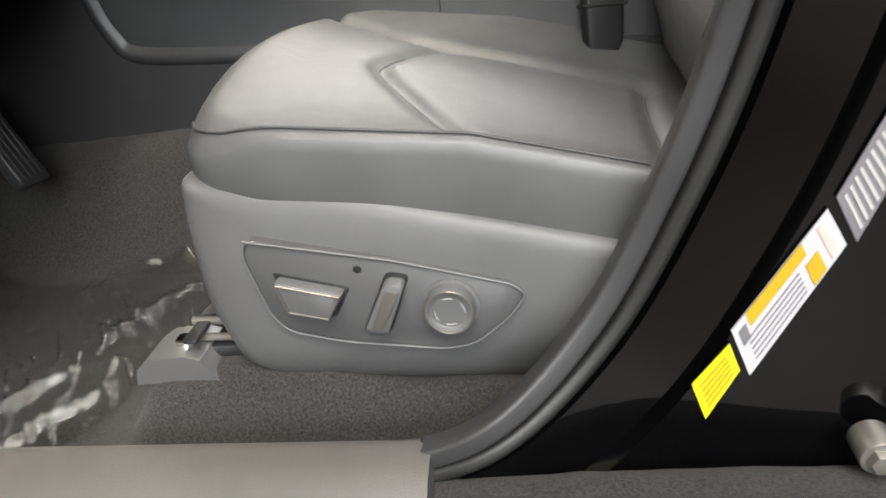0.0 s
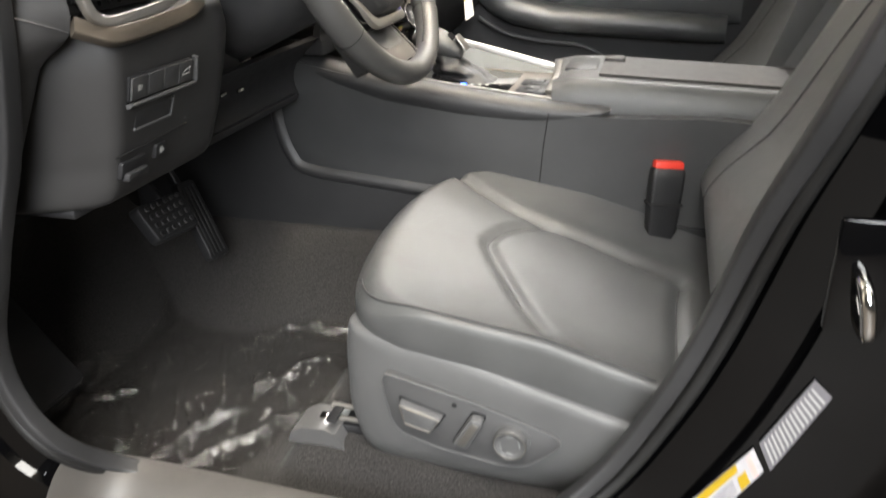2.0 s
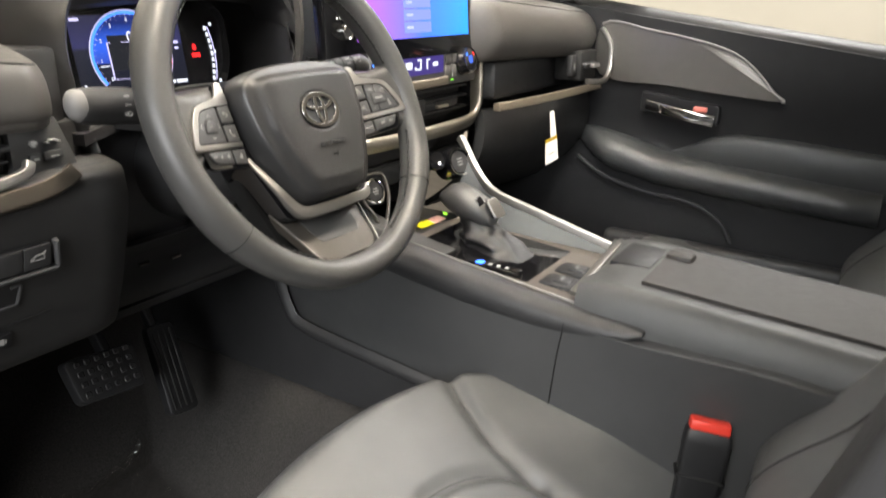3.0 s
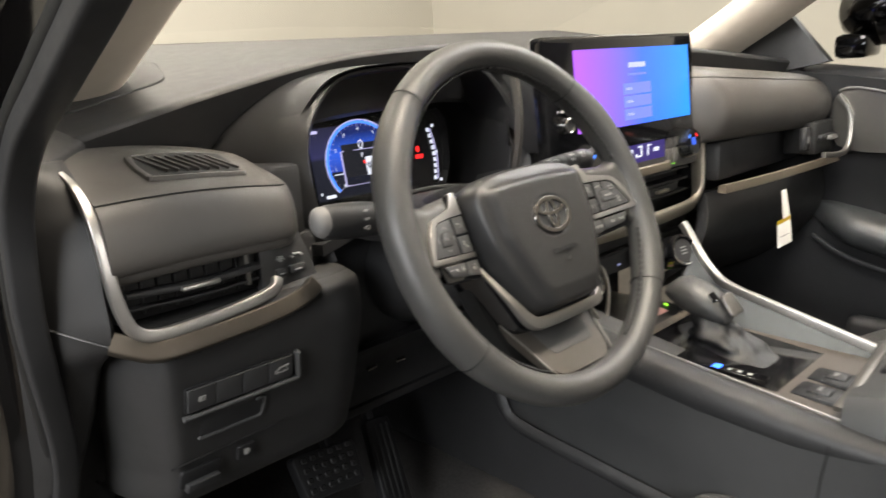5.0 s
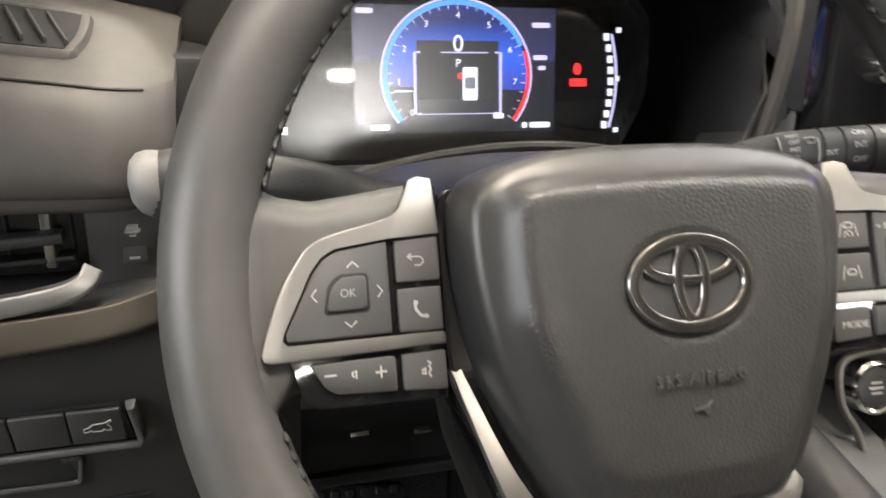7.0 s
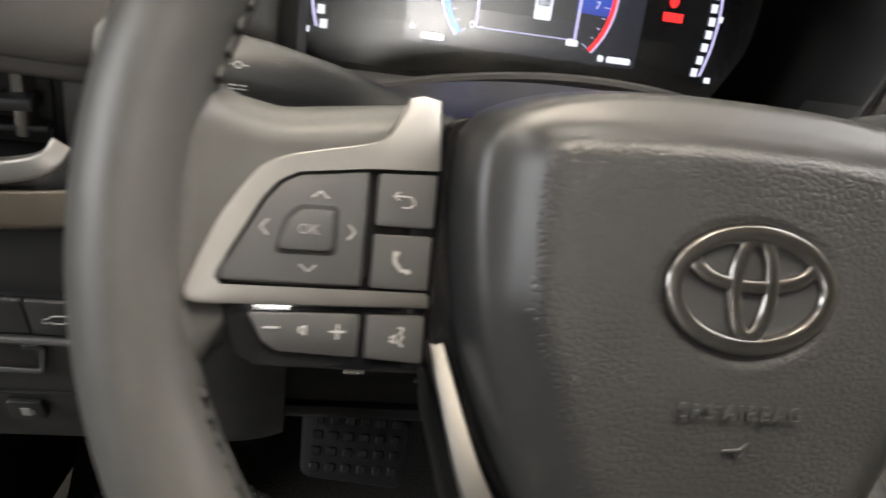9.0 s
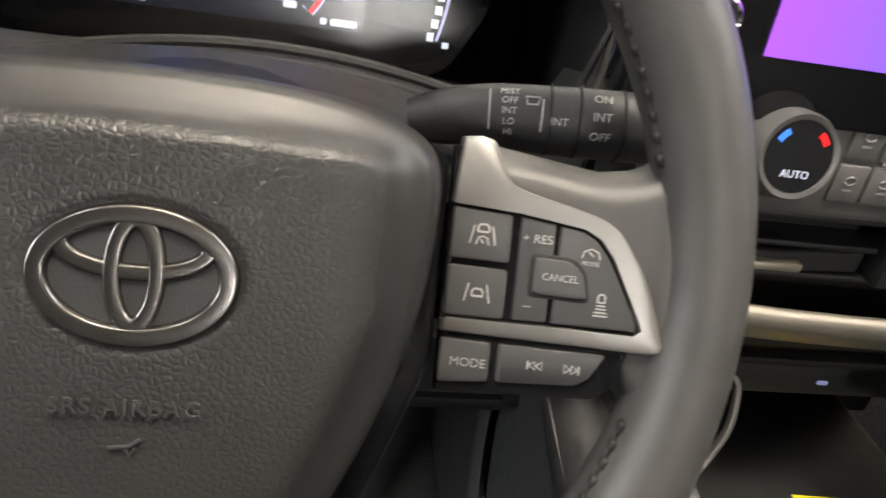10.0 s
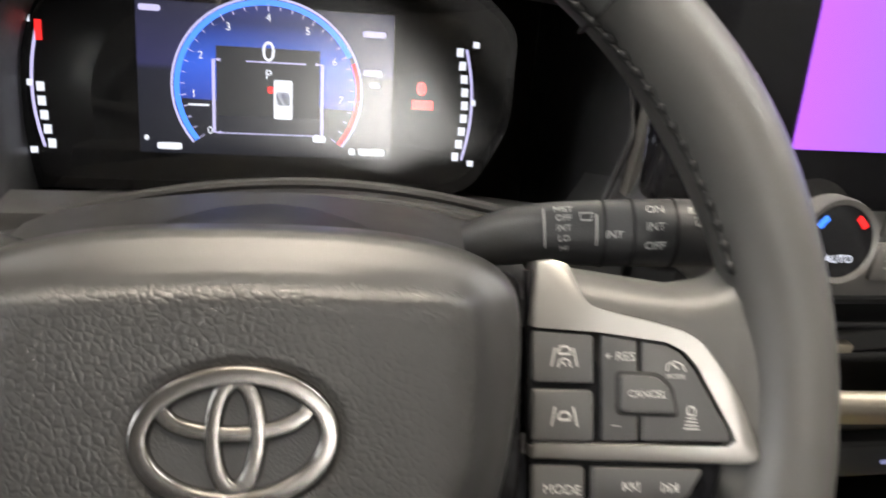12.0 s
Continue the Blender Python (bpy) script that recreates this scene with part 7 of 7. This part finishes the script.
# windscreen pillars in pale cloth
def pillar(name, pts, widths, facing_out, label):
    rows = []
    for p, w in zip(spline(pts, 6), [widths[0] + (widths[1] - widths[0]) * i / (6 * (len(pts) - 1)) for i in range(6 * (len(pts) - 1) + 1)]):
        p = Vector(p)
        rows.append([p + Vector((facing_out * w * math.cos(a) * 0.5, w * 0.5 * math.sin(a) * 0.9, 0.01 * math.sin(a))) for a in [k / 16 * math.tau for k in range(16)]])
    ob = part(name, loft(rows), CLOTH)
    return tagged(ob, label, "pillar", kind="structure")


pillar("pillar_left", [(-0.320, 0.500, 0.770), (-0.305, 0.440, 0.826), (-0.290, 0.330, 0.890), (-0.275, 0.210, 0.955), (-0.250, 0.00, 1.06), (-0.20, -0.20, 1.16), (-0.16, -0.36, 1.22)], (0.110, 0.10), 1, "beige cloth-covered windscreen pillar beside the driver")
pillar("pillar_right", [(0.975, 0.440, 0.770), (0.960, 0.350, 0.835), (0.935, 0.250, 0.890), (0.905, 0.130, 0.955), (0.87, -0.04, 1.05), (0.83, -0.22, 1.15), (0.79, -0.36, 1.22)], (0.17, 0.12), 1, "beige cloth-covered windscreen pillar beside the passenger")
outer = part("pillar_shell", sweep(spline([(-0.490, 0.34, 0.74), (-0.475, 0.22, 0.85), (-0.45, 0.08, 0.93), (-0.42, -0.10, 1.02), (-0.36, -0.32, 1.16), (-0.32, -0.5, 1.24)], 8), rounded([(-0.035, -0.03), (0.035, -0.03), (0.035, 0.03), (-0.035, 0.03)], 0.015, 3)), PAINT)
tagged(outer, "gloss black outer windscreen pillar", "pillar", kind="structure")

roof = part("headliner", sheet(lambda u, v: (-0.36 + 1.28 * u, -0.34 - 2.6 * v, 1.225 + 0.06 * math.sin(3.1 * u) + 0.14 * math.sin(1.9 * v)), 24, 24, 0.05, (0, 0, 1)), CLOTH)
tagged(roof, "pale cloth headliner of the car", "headliner", kind="structure")
screen = part("windscreen", sheet(lambda u, v: (-0.33 + 1.32 * u + (0.10 * v if u < 0.5 else -0.10 * v), 0.80 - 1.15 * v, 0.905 + 0.34 * v + 0.03 * math.sin(3.1 * u)), 16, 10, 0.004, (0, 0, 1)), glass)
screen.visible_shadow = False
tagged(screen, "clear raked windscreen", "windscreen", kind="structure")
cowl = part("cowl", sheet(lambda u, v: (-0.42 + 1.5 * u, 0.80 + 0.10 * v, 0.905 - 0.02 * v + 0.008 * math.sin(3.1 * u)), 16, 3, 0.02), BLACK)
tagged(cowl, "black cowl strip at the foot of the windscreen", "cowl", kind="structure")
hoodp = part("bonnet", sheet(lambda u, v: (-0.45 + 1.55 * u, 0.90 + 0.95 * v, 0.86 - 0.10 * v - 0.05 * (2 * u - 1) ** 2), 16, 10, 0.02), PAINT)
tagged(hoodp, "gloss black bonnet beyond the windscreen", "bonnet", kind="structure")

# ---- passenger door ----
pdoor = thing("door_2", "closed passenger door with dark trim and chrome handle", "door", kind="structure")


def door_x(y, z):
    return 0.985 - 0.02 * smooth_step((z - 0.5) / 0.2)


part("door_panel", sheet(lambda u, v: (door_x(0, z := 0.10 + (0.565 + 0.165 * u) * v), y := -0.85 + 1.25 * u, z), 40, 24, 0.05, (1, 0, 0)), BLACK, pdoor, "dark door panel")
part("window_ledge", sheet(lambda u, v: (0.972 - 0.012 * math.sin(3.1 * v) + 0.05 * v, -0.85 + 1.20 * u, 0.652 + 0.150 * u + 0.035 * math.sin(1.57 * v)), 30, 8, 0.03, (1, 0, -0.3)), HARD, pdoor, "padded window ledge")
leaf = spline([(0.060, 0.758, 0), (-0.05, 0.748, 0), (-0.170, 0.726, 0), (-0.235, 0.698, 0), (-0.290, 0.645, 0), (-0.305, 0.628, 0), (-0.20, 0.632, 0), (-0.08, 0.642, 0), (0.060, 0.655, 0)], 5, True)
part("door_inlay", prism([(p.x, p.y) for p in leaf], -0.972, -0.955, 0.004, lambda a, b, h: (-h - 0.002, a, b)), SMOKE, pdoor, "satin grey-green leaf-shaped inlay")
part("inlay_edge", sweep([Vector((0.951, p.x, p.y)) for p in leaf[0:26]], slab(0.004, 0.005, 0.001), up=(-1, 0, 0)), SILVER, pdoor, "silver edge of the inlay")
part("handle_recess", prism(rounded([(-0.035, 0.628), (-0.195, 0.609), (-0.195, 0.570), (-0.035, 0.585)], 0.006), -0.972, -0.958, 0.003, lambda a, b, h: (-h - 0.002, a, b)), BLACK, pdoor)
part("door_handle", sweep(spline([(0.950, -0.050, 0.602), (0.938, -0.085, 0.597), (0.936, -0.14, 0.588), (0.946, -0.188, 0.580)], 6), slab(0.008, 0.022, 0.003), up=(0, 0.2, 1)), CHROME, pdoor, "chrome door handle")
part("lock_knob", rbox((0.944, -0.172, 0.596), (0.956, -0.146, 0.606), 0.002), RED_DIM, pdoor, "small dull red lock knob")


def door_roll(f0, f1, ztop, zbot, bulge, count=40):
    """A padded roll along the passenger door, its section a soft D."""
    rings = []
    for i in range(count + 1):
        f = f0 + (f1 - f0) * i / count
        y, zt, zb = 0.105 - 0.62 * f, along(ztop[::-1], f), along(zbot[::-1], f)
        zc, h = (zt + zb) / 2, (zt - zb) / 2
        b = bulge * smooth_step((f - f0) / 0.14) * (1 - 0.35 * smooth_step((f - 0.86) / 0.14))
        ring = [(0.974 - b * max(0, math.cos(k)) ** 0.7, y, zc + h * math.sin(k)) for k in [-1.57 + 3.14 * n / 16 for n in range(17)]]
        rings.append(ring + [(0.992, y, zt), (0.992, y, zb)])
    return loft(rings)


part("upper_pad", door_roll(0.34, 1.03, [(0.34, 0.505), (0.40, 0.522), (0.47, 0.545), (0.54, 0.555), (0.70, 0.554), (1.03, 0.542)], [(0.34, 0.480), (0.60, 0.476), (1.03, 0.455)], 0.020), DOORPAD, pdoor, "padded vinyl door insert", crisp=60)
part("armrest", door_roll(0.0, 0.98, [(0.0, 0.540), (0.06, 0.542), (0.18, 0.528), (0.32, 0.503), (0.5, 0.497), (0.98, 0.478)], [(0.0, 0.515), (0.06, 0.482), (0.16, 0.455), (0.32, 0.436), (0.6, 0.426), (0.98, 0.412)], 0.058), DOORPAD, pdoor, "padded dark armrest", crisp=60)
part("lower_moulding", sweep(spline([(0.972, 0.10, 0.47), (0.964, 0.03, 0.435), (0.962, -0.06, 0.415), (0.962, -0.16, 0.405), (0.966, -0.22, 0.375), (0.970, -0.25, 0.33)], 8), slab(0.010, 0.008, 0.003), up=(-1, 0, 0)), HARD, pdoor)
part("door_pocket", rbox((0.945, -0.55, 0.12), (0.985, 0.02, 0.32), 0.02, 3), HARD, pdoor)
part("window_sail", prism([(0.20, 0.790), (0.34, 0.815), (0.16, 0.900), (0.085, 0.812)], -0.985, -0.962, 0.002, lambda a, b, h: (-h, a, b)), BLACK, pdoor, "black corner trim ahead of the window")
mirror = thing("wing_mirror", "black wing mirror outside the passenger window", "mirror")
part("mirror_shell", loft([[(1.10 + rx * math.cos(a), y, 0.905 + rz * math.sin(a)) for a in [k / 24 * math.tau for k in range(24)]] for y, rx, rz in ((0.00, 0.085, 0.062), (0.015, 0.095, 0.072), (0.06, 0.092, 0.068), (0.10, 0.06, 0.045), (0.115, 0.02, 0.02))]), PAINT, mirror)
part("mirror_glass", prism([(1.10 + 0.080 * math.cos(a), 0.905 + 0.057 * math.sin(a)) for a in [k / 24 * math.tau for k in range(24)]], -0.002, 0.002, 0.0005, lambda a, b, h: (a, -h, b)), CHROME, mirror)
part("mirror_foot", rbox((0.985, 0.03, 0.815), (1.08, 0.09, 0.860), 0.012), PAINT, mirror)

# ---- the showroom round the car ----
def room_wall(name, lo, hi, mat, label, cat):
    return tagged(part(name, rbox(lo, hi, 0), mat), label, cat, kind="structure")


room_wall("ground", (-4.2, -4.2, -0.50), (4.2, 4.6, -0.42), FLOOR, "pale tiled showroom floor", "floor")
room_wall("ceiling", (-4.2, -4.2, 4.00), (4.2, 4.6, 4.08), WALL, "white showroom ceiling", "ceiling")
room_wall("wall_north", (-4.2, 4.5, -0.42), (4.2, 4.6, 4.00), WALL, "warm white showroom wall before the car", "wall")
# south and west walls stay out of view and only darken reflections
room_wall("wall_south", (-4.2, -4.2, -0.42), (4.2, -4.1, 4.00), DARKWALL, "unseen wall behind the car, dark to keep reflections black", "wall")
room_wall("wall_east", (4.1, -4.1, -0.42), (4.2, 4.5, 4.00), WALL, "warm white showroom wall beyond the passenger side", "wall")
room_wall("wall_west", (-4.2, -4.1, -0.42), (-4.1, 4.5, 4.00), DARKWALL, "unseen wall at the driver's side, dark to keep reflections black", "wall")
kick = part("trim_kick", sheet(lambda u, v: (-0.418 + 0.03 * smooth_step((y := 0.36 + 0.34 * u) * 3 - 1), y + 0.05 * (1 - v) - 0.14 * smooth_step((v - 0.45) / 0.5), 0.06 + 0.70 * v), 16, 16, 0.012, (-1, 0, 0)), BLACK)
tagged(kick, "black plastic kick panel beside the pedals", "trim panel", kind="structure")
room_wall("bulkhead", (-0.40, 0.70, 0.02), (1.02, 0.74, 0.86), BLACK, "black bulkhead behind the pedals", "bulkhead")
for name, lo, hi, words in (("body_side_left", (-0.46, -2.95, -0.10), (-0.40, -0.95, 0.86), "dark lower body side behind the driver's door"), ("body_side_right", (0.98, -2.95, -0.10), (1.04, -0.85, 0.86), "dark lower body side behind the passenger door"), ("tailgate_lower", (-0.46, -3.02, -0.10), (1.04, -2.95, 0.80), "dark lower tailgate below the rear window"), ("tailgate_left", (-0.46, -3.02, 0.80), (-0.25, -2.95, 1.40), "dark tailgate frame beside the rear window"), ("tailgate_right", (0.83, -3.02, 0.80), (1.04, -2.95, 1.40), "dark tailgate frame beside the rear window")):
    room_wall(name, lo, hi, HARD, words, "body panel")
room_wall("underbody", (-0.45, -2.95, -0.05), (1.02, 0.74, 0.015), BLACK, "black underbody below the carpet", "underbody")
